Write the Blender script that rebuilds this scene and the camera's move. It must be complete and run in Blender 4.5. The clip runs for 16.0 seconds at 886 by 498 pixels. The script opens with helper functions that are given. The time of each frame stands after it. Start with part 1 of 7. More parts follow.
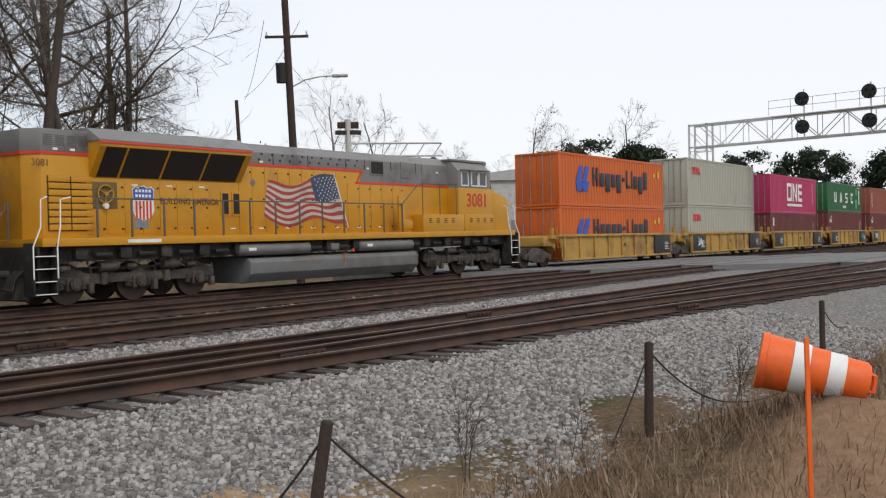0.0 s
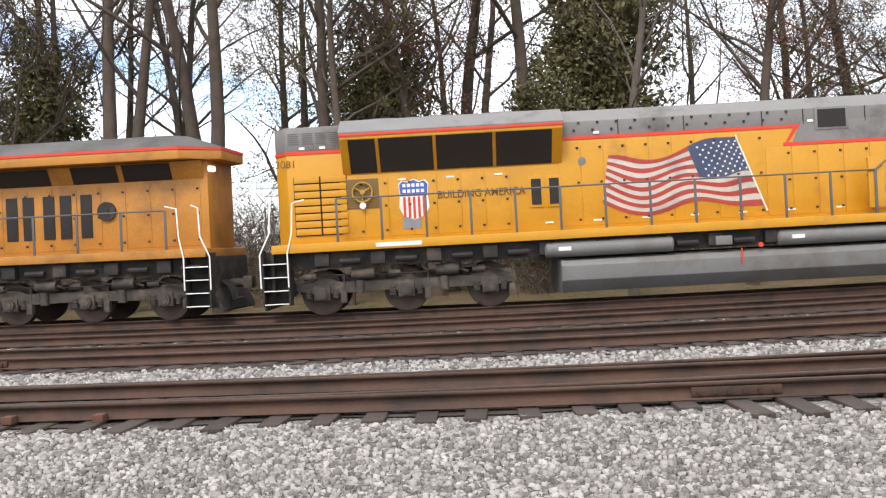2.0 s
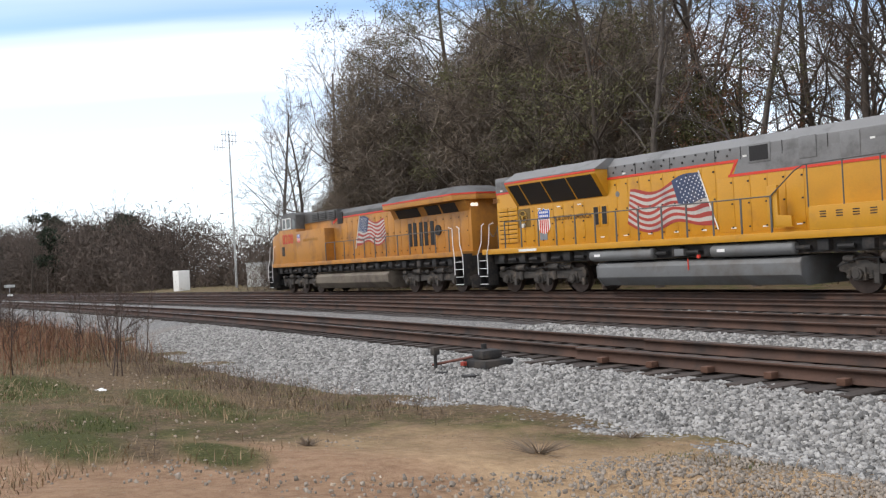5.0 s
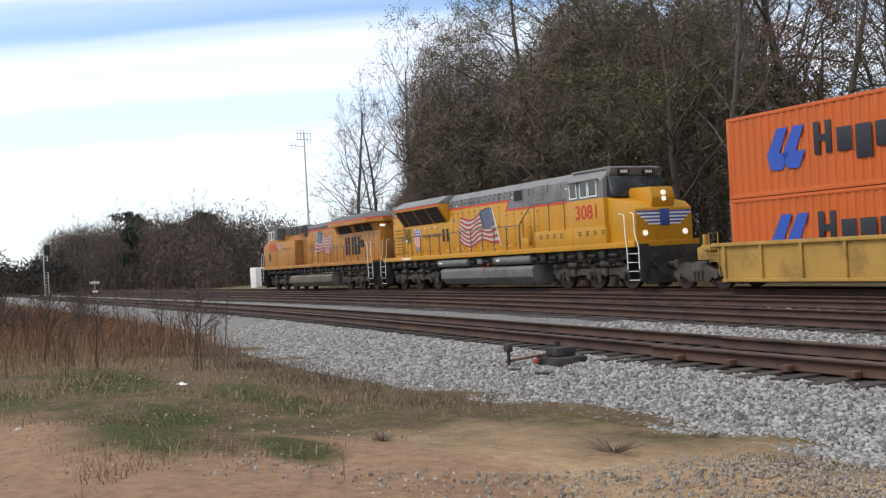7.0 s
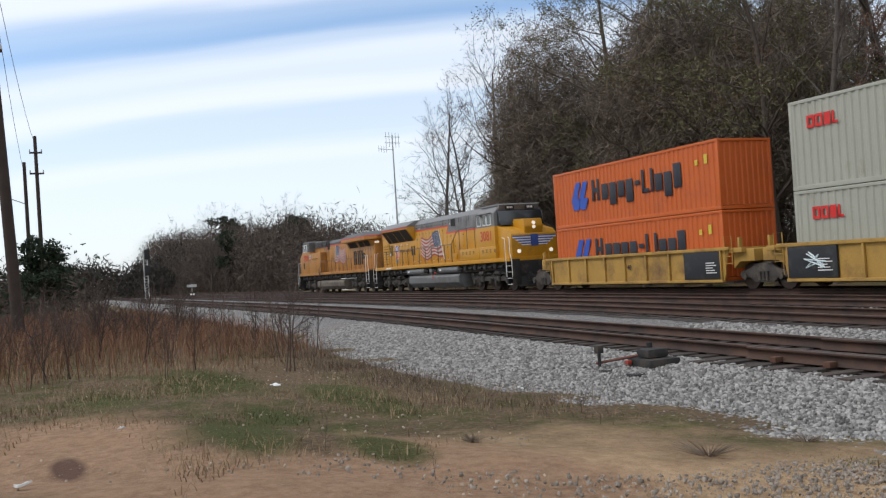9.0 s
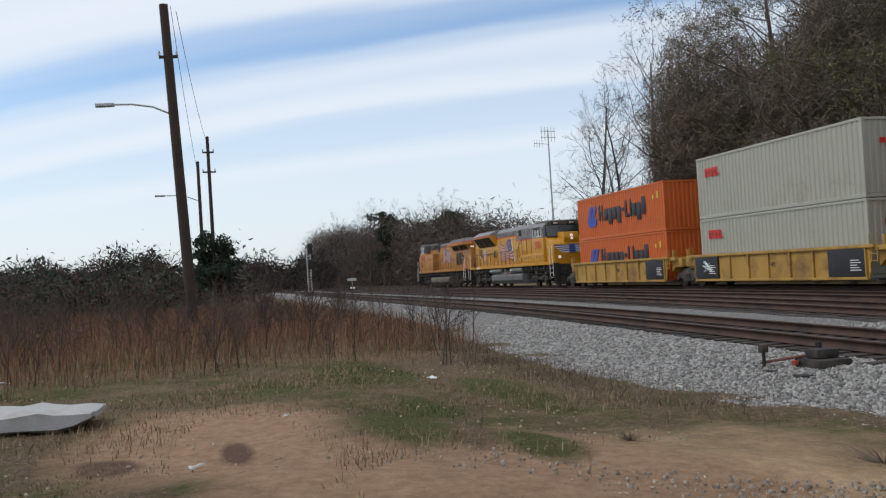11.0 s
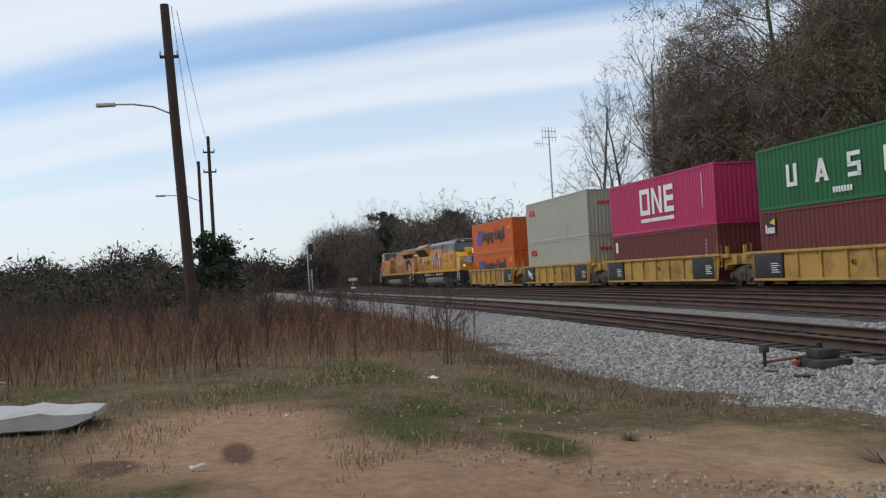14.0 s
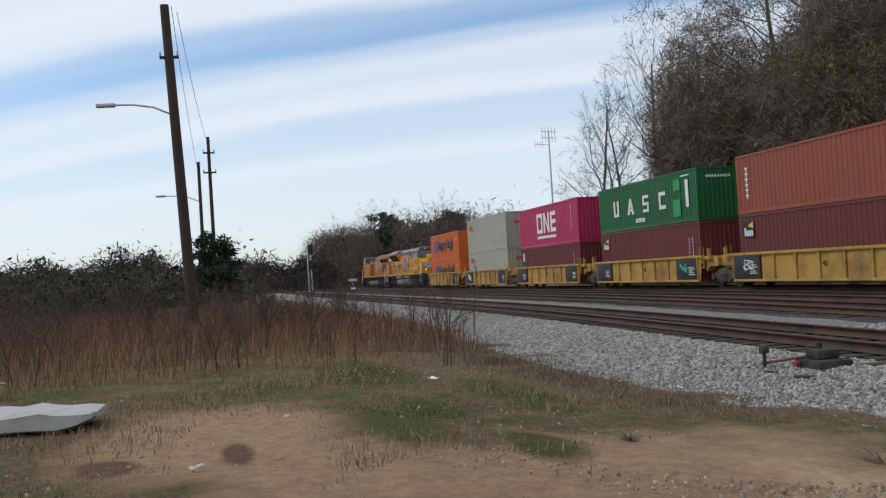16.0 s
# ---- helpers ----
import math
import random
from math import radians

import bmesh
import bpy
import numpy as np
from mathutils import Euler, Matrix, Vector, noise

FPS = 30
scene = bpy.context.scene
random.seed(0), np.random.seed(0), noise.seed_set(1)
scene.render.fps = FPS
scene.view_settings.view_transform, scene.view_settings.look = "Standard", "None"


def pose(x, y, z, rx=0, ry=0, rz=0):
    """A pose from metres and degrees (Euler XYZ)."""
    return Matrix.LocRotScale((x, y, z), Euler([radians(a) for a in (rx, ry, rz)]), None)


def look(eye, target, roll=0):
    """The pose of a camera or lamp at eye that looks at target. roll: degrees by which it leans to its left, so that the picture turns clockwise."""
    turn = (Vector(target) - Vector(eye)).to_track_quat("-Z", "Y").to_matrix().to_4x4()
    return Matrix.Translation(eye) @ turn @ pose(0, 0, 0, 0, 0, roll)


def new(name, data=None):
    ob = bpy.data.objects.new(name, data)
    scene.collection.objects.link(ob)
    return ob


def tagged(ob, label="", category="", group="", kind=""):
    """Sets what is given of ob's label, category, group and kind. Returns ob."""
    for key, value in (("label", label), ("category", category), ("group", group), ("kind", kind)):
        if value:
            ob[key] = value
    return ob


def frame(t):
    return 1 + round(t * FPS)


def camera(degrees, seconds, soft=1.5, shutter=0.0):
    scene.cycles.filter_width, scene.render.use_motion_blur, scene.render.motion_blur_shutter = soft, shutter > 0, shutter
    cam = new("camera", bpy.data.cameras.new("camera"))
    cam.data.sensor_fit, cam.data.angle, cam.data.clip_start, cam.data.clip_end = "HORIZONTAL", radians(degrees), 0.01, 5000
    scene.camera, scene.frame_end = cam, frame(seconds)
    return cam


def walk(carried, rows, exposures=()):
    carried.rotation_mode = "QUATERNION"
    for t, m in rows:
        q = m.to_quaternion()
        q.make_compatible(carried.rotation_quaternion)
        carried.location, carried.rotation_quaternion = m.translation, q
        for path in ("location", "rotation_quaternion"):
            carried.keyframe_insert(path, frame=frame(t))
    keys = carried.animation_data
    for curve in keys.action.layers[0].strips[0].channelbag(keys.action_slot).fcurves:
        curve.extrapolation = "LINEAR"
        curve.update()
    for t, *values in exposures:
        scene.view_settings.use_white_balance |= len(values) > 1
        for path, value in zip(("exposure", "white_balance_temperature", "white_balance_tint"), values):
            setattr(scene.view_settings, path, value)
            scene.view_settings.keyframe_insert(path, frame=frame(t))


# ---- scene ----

cam = camera(49.3, 16.0, soft=1.25)
EYE = 1.33
# seconds, turn to the left, tilt up, roll: the camera stands and only turns
TURNS = [
    (0, -47.88, -0.47, 1.24),
    (0.1, -44.54, -0.47, 1.29),
    (0.3, -39.60, -0.45, 1.41),
    (0.5, -35.74, -0.44, 1.41),
    (0.7, -32.42, -0.51, 1.48),
    (1, -26.51, -0.53, 1.92),
    (1.5, -10.67, -0.41, 2.36),
    (2, 4.19, -0.15, 2.90),
    (2.5, 13.82, -0.09, 3.15),
    (3, 30.81, 0.57, 3.62),
    (3.5, 41.48, 0.90, 3.45),
    (4, 50.04, 0.98, 3.26),
    (4.5, 53.42, 0.84, 3.20),
    (5, 55.16, 0.78, 3.19),
    (7.3, 59.72, 0.91, 3.33),
    (7.5, 59.81, 0.97, 3.38),
    (8, 59.91, 1.01, 3.42),
    (8.5, 59.96, 0.94, 3.54),
    (9, 64.76, 1.23, 3.68),
    (9.5, 71.37, 1.56, 3.52),
    (9.7, 73.47, 1.67, 3.60),
    (12, 74.02, 1.48, 3.38),
    (16, 74.01, 1.53, 3.37),
]
# the camera's own exposure and white balance: seconds, stops, kelvin, tint
STOPS = [(0, -0.48, 6800, 12), (0.7, -0.18, 6850, 12), (1.2, 0.2, 6850, 13), (1.5, 0.32, 6900, 13), (2.0, 0.55, 6850, 13), (3.0, 0.8, 6950, 14), (3.5, 0.78, 7000, 14), (4.0, 0.6, 6700, 11), (4.5, 0.24, 6500, 10),
         (5.0, 0.02, 6500, 11), (7.5, -0.14, 6500, 11), (8.5, -0.2, 6500, 11), (9.5, -0.6, 6350, 9), (12, -0.63, 6350, 9), (16, -0.65, 6350, 9)]
walk(cam, [(t, pose(0, 0, EYE, 90 + p, r, y)) for t, y, p, r in TURNS], STOPS)

# ---- light ----
SUN_EL, SUN_AZ = 50, 198          # degrees; azimuth clockwise from +y
world = bpy.data.worlds.new("sky")
scene.world = world
world.use_nodes = True


def sky_nodes():
    nt = world.node_tree
    nt.nodes.clear()
    n, l = nt.nodes.new, nt.links.new
    out, bg = n("ShaderNodeOutputWorld"), n("ShaderNodeBackground")
    sky = n("ShaderNodeTexSky")
    sky.sky_type, sky.sun_disc = "NISHITA", False
    sky.sun_elevation, sky.sun_rotation = radians(SUN_EL), radians(SUN_AZ)
    sky.air_density, sky.dust_density, sky.ozone_density = 1.0, 0.8, 3.0
    co = n("ShaderNodeTexCoord")
    sep = n("ShaderNodeSeparateXYZ")
    l(co.outputs["Generated"], sep.inputs[0])
    # project the way onto a high cloud layer: streaks lie along one direction
    zz = n("ShaderNodeMath"); zz.operation = "MAXIMUM"; zz.inputs[1].default_value = 0.0
    l(sep.outputs["Z"], zz.inputs[0])
    za = n("ShaderNodeMath"); za.operation = "ADD"; za.inputs[1].default_value = 0.14
    l(zz.outputs[0], za.inputs[0])
    dx, dy = n("ShaderNodeMath"), n("ShaderNodeMath")
    for d, s in ((dx, "X"), (dy, "Y")):
        d.operation = "DIVIDE"
        l(sep.outputs[s], d.inputs[0]); l(za.outputs[0], d.inputs[1])
    cmb = n("ShaderNodeCombineXYZ")
    l(dx.outputs[0], cmb.inputs[0]); l(dy.outputs[0], cmb.inputs[1])
    # long bands of thin cloud lie side by side: how far across them the way points, a little frayed
    fray = n("ShaderNodeTexNoise"); fray.inputs["Scale"].default_value = 1.5
    fray.inputs["Detail"].default_value = 6; fray.inputs["Roughness"].default_value = 0.5
    along = n("ShaderNodeMapping"); along.inputs["Rotation"].default_value = (0, 0, radians(-60))
    long = n("ShaderNodeMapping"); long.inputs["Scale"].default_value = (0.35, 1.6, 1)
    l(cmb.outputs[0], along.inputs[0]); l(along.outputs[0], long.inputs[0]); l(long.outputs[0], fray.inputs["Vector"])
    across = n("ShaderNodeVectorMath"); across.operation = "DOT_PRODUCT"; across.inputs[1].default_value = (-0.867, 0.4985, 0)
    l(cmb.outputs[0], across.inputs[0])
    wav = n("ShaderNodeMath"); wav.operation = "MULTIPLY_ADD"; wav.inputs[1].default_value = 0.34
    l(fray.outputs["Fac"], wav.inputs[0]); l(across.outputs["Value"], wav.inputs[2])
    unit = n("ShaderNodeMapRange")
    unit.inputs["From Min"].default_value, unit.inputs["From Max"].default_value = -0.83, 4.17
    l(wav.outputs[0], unit.inputs["Value"])
    ramp = n("ShaderNodeValToRGB")
    cr = ramp.color_ramp
    cr.interpolation = "EASE"
    for v, c in BANDS:
        e = cr.elements.new((v + 1) / 5)
        e.color = (c, c, c, 1)
    cr.elements.remove(cr.elements[0]); cr.elements.remove(cr.elements[-1])
    l(unit.outputs[0], ramp.inputs[0])
    # low haze: clouds close up near the horizon
    hz = n("ShaderNodeMapRange"); hz.inputs["From Min"].default_value = 0.02; hz.inputs["From Max"].default_value = 0.22
    hz.inputs["To Min"].default_value = 0.65; hz.inputs["To Max"].default_value = 0.0
    l(sep.outputs["Z"], hz.inputs["Value"])
    # the veil is closed towards the east (+x)
    east = n("ShaderNodeMapRange"); east.inputs["From Min"].default_value = 0.1; east.inputs["From Max"].default_value = 0.65
    east.inputs["To Min"].default_value = 0.0; east.inputs["To Max"].default_value = 0.95
    l(sep.outputs["X"], east.inputs["Value"])
    mx = n("ShaderNodeMath"); mx.operation = "MAXIMUM"
    l(ramp.outputs[0], mx.inputs[0]); l(hz.outputs[0], mx.inputs[1])
    mx2 = n("ShaderNodeMath"); mx2.operation = "MAXIMUM"
    l(mx.outputs[0], mx2.inputs[0]); l(east.outputs[0], mx2.inputs[1])
    fac = n("ShaderNodeMath"); fac.operation = "MULTIPLY"; fac.inputs[1].default_value = 0.97
    l(mx2.outputs[0], fac.inputs[0])
    mul = n("ShaderNodeMixRGB"); mul.blend_type = "MULTIPLY"; mul.inputs[0].default_value = 1
    mul.inputs[2].default_value = (SKY, SKY, SKY, 1)
    l(sky.outputs[0], mul.inputs[1])
    mix = n("ShaderNodeMixRGB"); mix.inputs[2].default_value = CLOUD
    l(fac.outputs[0], mix.inputs[0]); l(mul.outputs[0], mix.inputs[1])
    l(mix.outputs[0], bg.inputs["Color"]); l(bg.outputs[0], out.inputs["Surface"])
    bg.inputs["Strength"].default_value = 1.0


# cloud cover by the distance across the bands
BANDS = [(-0.9, 0.9), (0.6, 0.75), (1.25, 0.9), (1.65, 0.8), (1.95, 0.95), (2.12, 0.9), (2.27, 0.2), (2.38, 0.04), (2.5, 0.45), (2.64, 0.8), (2.78, 0.72), (2.95, 0.9), (3.1, 0.5), (3.3, 0.52), (3.55, 0.85), (3.8, 0.72)]
SKY, CLOUD = 0.235, (1.30, 1.37, 1.46, 1)
sky_nodes()
lamp = bpy.data.lights.new("sun", "SUN")
lamp.energy, lamp.angle, lamp.color = 1.7, radians(14), (1.0, 0.95, 0.88)
sun = new("sun", lamp)
el, az = radians(SUN_EL), radians(SUN_AZ)
sun.matrix_world = look((math.sin(az) * math.cos(el) * 50, math.cos(az) * math.cos(el) * 50, math.sin(el) * 50), (0, 0, 0))

# ---- materials ----
def mat(name, rgb, rough=0.7, metal=0.0, vary=0.25, scale=3.0, fine=40.0, bump=0.15, stain=None, amount=0.4, spec=0.4, island=0.0, obj=0.0, bumpd=0.02):
    """A node material: base colour varied at two scales, stains of a second colour, roughness variation and bump."""
    m = bpy.data.materials.new(name)
    m.use_nodes = True
    nt = m.node_tree
    n, l = nt.nodes.new, nt.links.new
    b = nt.nodes["Principled BSDF"]
    co = n("ShaderNodeTexCoord")
    n1, n2 = n("ShaderNodeTexNoise"), n("ShaderNodeTexNoise")
    for q, s, d in ((n1, scale, 5), (n2, fine, 3)):
        q.inputs["Scale"].default_value, q.inputs["Detail"].default_value = s, d
        l(co.outputs["Object"], q.inputs["Vector"])
    lo, hi = [c * (1 - vary) for c in rgb], [min(1, c * (1 + vary)) for c in rgb]
    r = n("ShaderNodeValToRGB")
    r.color_ramp.elements[0].color, r.color_ramp.elements[1].color = (*lo, 1), (*hi, 1)
    r.color_ramp.elements[0].position, r.color_ramp.elements[1].position = 0.3, 0.7
    av = n("ShaderNodeMath"); av.operation = "MULTIPLY_ADD"; av.inputs[1].default_value = 0.45
    half = n("ShaderNodeMath"); half.operation = "MULTIPLY"; half.inputs[1].default_value = 0.55
    l(n1.outputs["Fac"], half.inputs[0]); l(n2.outputs["Fac"], av.inputs[0]); l(half.outputs[0], av.inputs[2])
    l(av.outputs[0], r.inputs[0])
    colour = r.outputs[0]
    if stain:
        n3 = n("ShaderNodeTexNoise"); n3.inputs["Scale"].default_value, n3.inputs["Detail"].default_value = scale * 0.6, 8
        n3.inputs["Roughness"].default_value = 0.65
        l(co.outputs["Object"], n3.inputs["Vector"])
        k = n("ShaderNodeValToRGB")
        k.color_ramp.elements[0].position, k.color_ramp.elements[1].position = 0.62 - amount * 0.35, 0.75 - amount * 0.15
        l(n3.outputs["Fac"], k.inputs[0])
        mx = n("ShaderNodeMixRGB"); mx.inputs[2].default_value = (*stain, 1)
        l(k.outputs[0], mx.inputs[0]); l(colour, mx.inputs[1])
        colour = mx.outputs[0]
    if island or obj:
        src = n("ShaderNodeNewGeometry").outputs["Random Per Island"] if island else n("ShaderNodeObjectInfo").outputs["Random"]
        mr = n("ShaderNodeMapRange"); w = island or obj
        mr.inputs["To Min"].default_value, mr.inputs["To Max"].default_value = 1 - w, 1 + w
        l(src, mr.inputs["Value"])
        hs = n("ShaderNodeHueSaturation"); l(mr.outputs[0], hs.inputs["Value"]); l(colour, hs.inputs["Color"])
        colour = hs.outputs[0]
    l(colour, b.inputs["Base Color"])
    rr = n("ShaderNodeMapRange"); rr.inputs["To Min"].default_value, rr.inputs["To Max"].default_value = max(0.05, rough - 0.12), min(1, rough + 0.12)
    l(n1.outputs["Fac"], rr.inputs["Value"]); l(rr.outputs[0], b.inputs["Roughness"])
    b.inputs["Metallic"].default_value, b.inputs["Specular IOR Level"].default_value = metal, spec
    if bump:
        bp = n("ShaderNodeBump"); bp.inputs["Strength"].default_value, bp.inputs["Distance"].default_value = bump, bumpd
        l(n2.outputs["Fac"], bp.inputs["Height"]); l(bp.outputs[0], b.inputs["Normal"])
    return m


def glow(name, rgb, power):
    m = bpy.data.materials.new(name)
    m.use_nodes = True
    b = m.node_tree.nodes["Principled BSDF"]
    b.inputs["Base Color"].default_value = (*rgb, 1)
    b.inputs["Emission Color"].default_value, b.inputs["Emission Strength"].default_value = (*rgb, 1), power
    return m


# ---- mesh helpers ----
def box(bm, x0, x1, y0, y1, z0, z1, bevel=0.0, m=None):
    q = bmesh.ops.create_cube(bm, size=1)["verts"]
    for v in q:
        v.co = Vector((x0 + (v.co.x + 0.5) * (x1 - x0), y0 + (v.co.y + 0.5) * (y1 - y0), z0 + (v.co.z + 0.5) * (z1 - z0)))
    if m is not None:
        bmesh.ops.transform(bm, matrix=m, verts=q)
    if bevel:
        e = list({e for v in q for e in v.link_edges})
        bmesh.ops.bevel(bm, geom=e, offset=bevel, segments=2, affect="EDGES", profile=0.6)
    return q


def tube(bm, p0, p1, r0, r1=None, n=10):
    r1 = r0 if r1 is None else r1
    a, b = Vector(p0), Vector(p1)
    q = bmesh.ops.create_cone(bm, cap_ends=True, segments=n, radius1=r0, radius2=r1, depth=(b - a).length)["verts"]
    m = Matrix.Translation((a + b) / 2) @ (b - a).to_track_quat("Z", "Y").to_matrix().to_4x4()
    bmesh.ops.transform(bm, matrix=m, verts=q)
    return q


def pipe(bm, pts, r, n=8):
    """One bent round bar through the points."""
    pts = [Vector(q) for q in pts]
    u, rows = None, []
    for i, q in enumerate(pts):
        d = (pts[min(i + 1, len(pts) - 1)] - pts[max(i - 1, 0)]).normalized()
        if u is None:
            u = d.orthogonal()
        u = (u - d * u.dot(d)).normalized()
        w = d.cross(u)
        rows.append([bm.verts.new(q + r * (u * math.cos(k * math.tau / n) + w * math.sin(k * math.tau / n))) for k in range(n)])
    for a, b in zip(rows, rows[1:]):
        for k in range(n):
            bm.faces.new((a[k], a[(k + 1) % n], b[(k + 1) % n], b[k]))
    bm.faces.new(rows[0][::-1]); bm.faces.new(rows[-1])


def prism(bm, pts, y0, y1, bevel=0.0):
    """A profile in x, z drawn out from y0 to y1."""
    a = [bm.verts.new((x, y0, z)) for x, z in pts]
    b = [bm.verts.new((x, y1, z)) for x, z in pts]
    fs = [bm.faces.new(a), bm.faces.new(b[::-1])]
    for i in range(len(pts)):
        j = (i + 1) % len(pts)
        fs.append(bm.faces.new((a[j], a[i], b[i], b[j])))
    bmesh.ops.recalc_face_normals(bm, faces=fs)
    if bevel:
        e = list({e for f in fs for e in f.edges})
        bmesh.ops.bevel(bm, geom=e, offset=bevel, segments=2, affect="EDGES", profile=0.6)


def plan_block(bm, pts, z0, z1, bevel=0.0):
    """A plan in x, y drawn up from z0 to z1."""
    a = [bm.verts.new((x, y, z0)) for x, y in pts]
    b = [bm.verts.new((x, y, z1)) for x, y in pts]
    fs = [bm.faces.new(a), bm.faces.new(b[::-1])]
    for i in range(len(pts)):
        j = (i + 1) % len(pts)
        fs.append(bm.faces.new((a[j], a[i], b[i], b[j])))
    bmesh.ops.recalc_face_normals(bm, faces=fs)
    if bevel:
        e = list({e for f in fs for e in f.edges})
        bmesh.ops.bevel(bm, geom=e, offset=bevel, segments=2, affect="EDGES", profile=0.6)


def section(bm, pts, x0, x1, bevel=0.0):
    """A profile in y, z drawn out from x0 to x1."""
    a = [bm.verts.new((x0, y, z)) for y, z in pts]
    b = [bm.verts.new((x1, y, z)) for y, z in pts]
    fs = [bm.faces.new(a), bm.faces.new(b[::-1])]
    for i in range(len(pts)):
        j = (i + 1) % len(pts)
        fs.append(bm.faces.new((a[j], a[i], b[i], b[j])))
    bmesh.ops.recalc_face_normals(bm, faces=fs)
    if bevel:
        e = list({e for f in fs for e in f.edges})
        bmesh.ops.bevel(bm, geom=e, offset=bevel, segments=2, affect="EDGES", profile=0.6)


def mesh_of(name, bm, material, smooth=False):
    me = bpy.data.meshes.new(name)
    bm.to_mesh(me)
    bm.free()
    me.materials.append(material)
    if smooth:
        me.polygons.foreach_set("use_smooth", [True] * len(me.polygons))
        me.set_sharp_from_angle(angle=radians(38))
    return me


def part(name, bm, material, parent=None, label="", smooth=True):
    ob = new(name, mesh_of(name, bm, material, smooth))
    ob.parent = parent
    if label:
        ob["label"] = label
    return ob


def shared(name, me, parent=None, m=None):
    ob = new(name, me)
    ob.parent = parent
    if m is not None:
        ob.matrix_basis = m
    return ob


def raw_mesh(name, verts, faces, material, smooth=False):
    """A mesh from numpy arrays: verts (n, 3), faces (k, 3 or 4)."""
    me = bpy.data.meshes.new(name)
    groups = faces if isinstance(faces, list) else [faces]
    loops = np.concatenate([g.ravel() for g in groups])
    sizes = np.concatenate([np.full(g.shape[0], g.shape[1]) for g in groups])
    k = len(sizes)
    me.vertices.add(len(verts)); me.vertices.foreach_set("co", verts.astype(np.float32).ravel())
    me.loops.add(len(loops)); me.loops.foreach_set("vertex_index", loops.astype(np.int32))
    me.polygons.add(k); me.polygons.foreach_set("loop_start", (np.cumsum(sizes) - sizes).astype(np.int32))
    me.update(calc_edges=True)
    me.validate()
    me.materials.append(material)
    if smooth:
        me.polygons.foreach_set("use_smooth", [True] * k)
    return me


def lettering(name, text, size, material, parent, m, depth=0.004, stretch=1.0, label="", align="CENTER"):
    """Raised characters in the built-in font, as a mesh part."""
    cu = bpy.data.curves.new(name, "FONT")
    cu.body, cu.size, cu.extrude, cu.align_x, cu.align_y = text, size, depth, align, "CENTER"
    cu.resolution_u = 3
    cu.offset = size * 0.012
    ob = bpy.data.objects.new(name, cu)
    me = bpy.data.meshes.new_from_object(ob)
    bpy.data.objects.remove(ob)
    me.name = name
    me.transform(m @ Matrix.Diagonal((stretch, 1, 1, 1)))
    me.materials.clear()
    me.materials.append(material)
    o = new(name, me)
    o.parent = parent
    if label:
        o["label"] = label
    return o


def on_side(x, y, z):
    """Lettering space on the side of a vehicle that faces -y."""
    return pose(x, y, z, 90, 0, 0)


def ballast_material():
    m = mat("ballast", (0.27, 0.265, 0.255), 0.9, 0, 0.35, 1.2, 26, 0.9, bumpd=0.04)
    nt = m.node_tree
    n, l = nt.nodes.new, nt.links.new
    b = nt.nodes["Principled BSDF"]
    co = n("ShaderNodeTexCoord")
    vo = n("ShaderNodeTexVoronoi"); vo.inputs["Scale"].default_value = 23
    l(co.outputs["Object"], vo.inputs["Vector"])
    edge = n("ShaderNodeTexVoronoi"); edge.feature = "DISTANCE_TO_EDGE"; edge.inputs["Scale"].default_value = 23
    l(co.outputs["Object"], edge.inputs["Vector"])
    sep = n("ShaderNodeSeparateColor"); l(vo.outputs["Color"], sep.inputs[0])
    r = n("ShaderNodeValToRGB")
    r.color_ramp.elements[0].color, r.color_ramp.elements[1].color = (0.10, 0.094, 0.088, 1), (0.36, 0.34, 0.32, 1)
    e2 = r.color_ramp.elements.new(0.5); e2.color = (0.205, 0.195, 0.183, 1)
    l(sep.outputs[0], r.inputs[0])
    # darkened cell edges: shade in the gaps between stones, painted into the colour
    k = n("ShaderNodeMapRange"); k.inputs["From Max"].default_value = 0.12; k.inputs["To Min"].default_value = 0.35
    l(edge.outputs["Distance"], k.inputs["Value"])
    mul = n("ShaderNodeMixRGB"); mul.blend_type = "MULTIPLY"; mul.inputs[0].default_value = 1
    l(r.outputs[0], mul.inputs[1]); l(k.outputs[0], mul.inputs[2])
    # rust dust lies over the bed in patches
    du = n("ShaderNodeTexNoise"); du.inputs["Scale"].default_value, du.inputs["Detail"].default_value = 0.35, 6
    l(co.outputs["Object"], du.inputs["Vector"])
    dr = n("ShaderNodeMapRange"); dr.inputs["From Min"].default_value, dr.inputs["From Max"].default_value, dr.inputs["To Max"].default_value = 0.5, 0.75, 0.45
    l(du.outputs["Fac"], dr.inputs["Value"])
    mix = n("ShaderNodeMixRGB"); mix.inputs[2].default_value = (0.2, 0.16, 0.125, 1)
    l(dr.outputs[0], mix.inputs[0]); l(mul.outputs[0], mix.inputs[1])
    l(mix.outputs[0], b.inputs["Base Color"])
    bp = n("ShaderNodeBump"); bp.inputs["Strength"].default_value, bp.inputs["Distance"].default_value = 0.9, 0.03
    l(edge.outputs["Distance"], bp.inputs["Height"]); l(bp.outputs[0], b.inputs["Normal"])
    return m


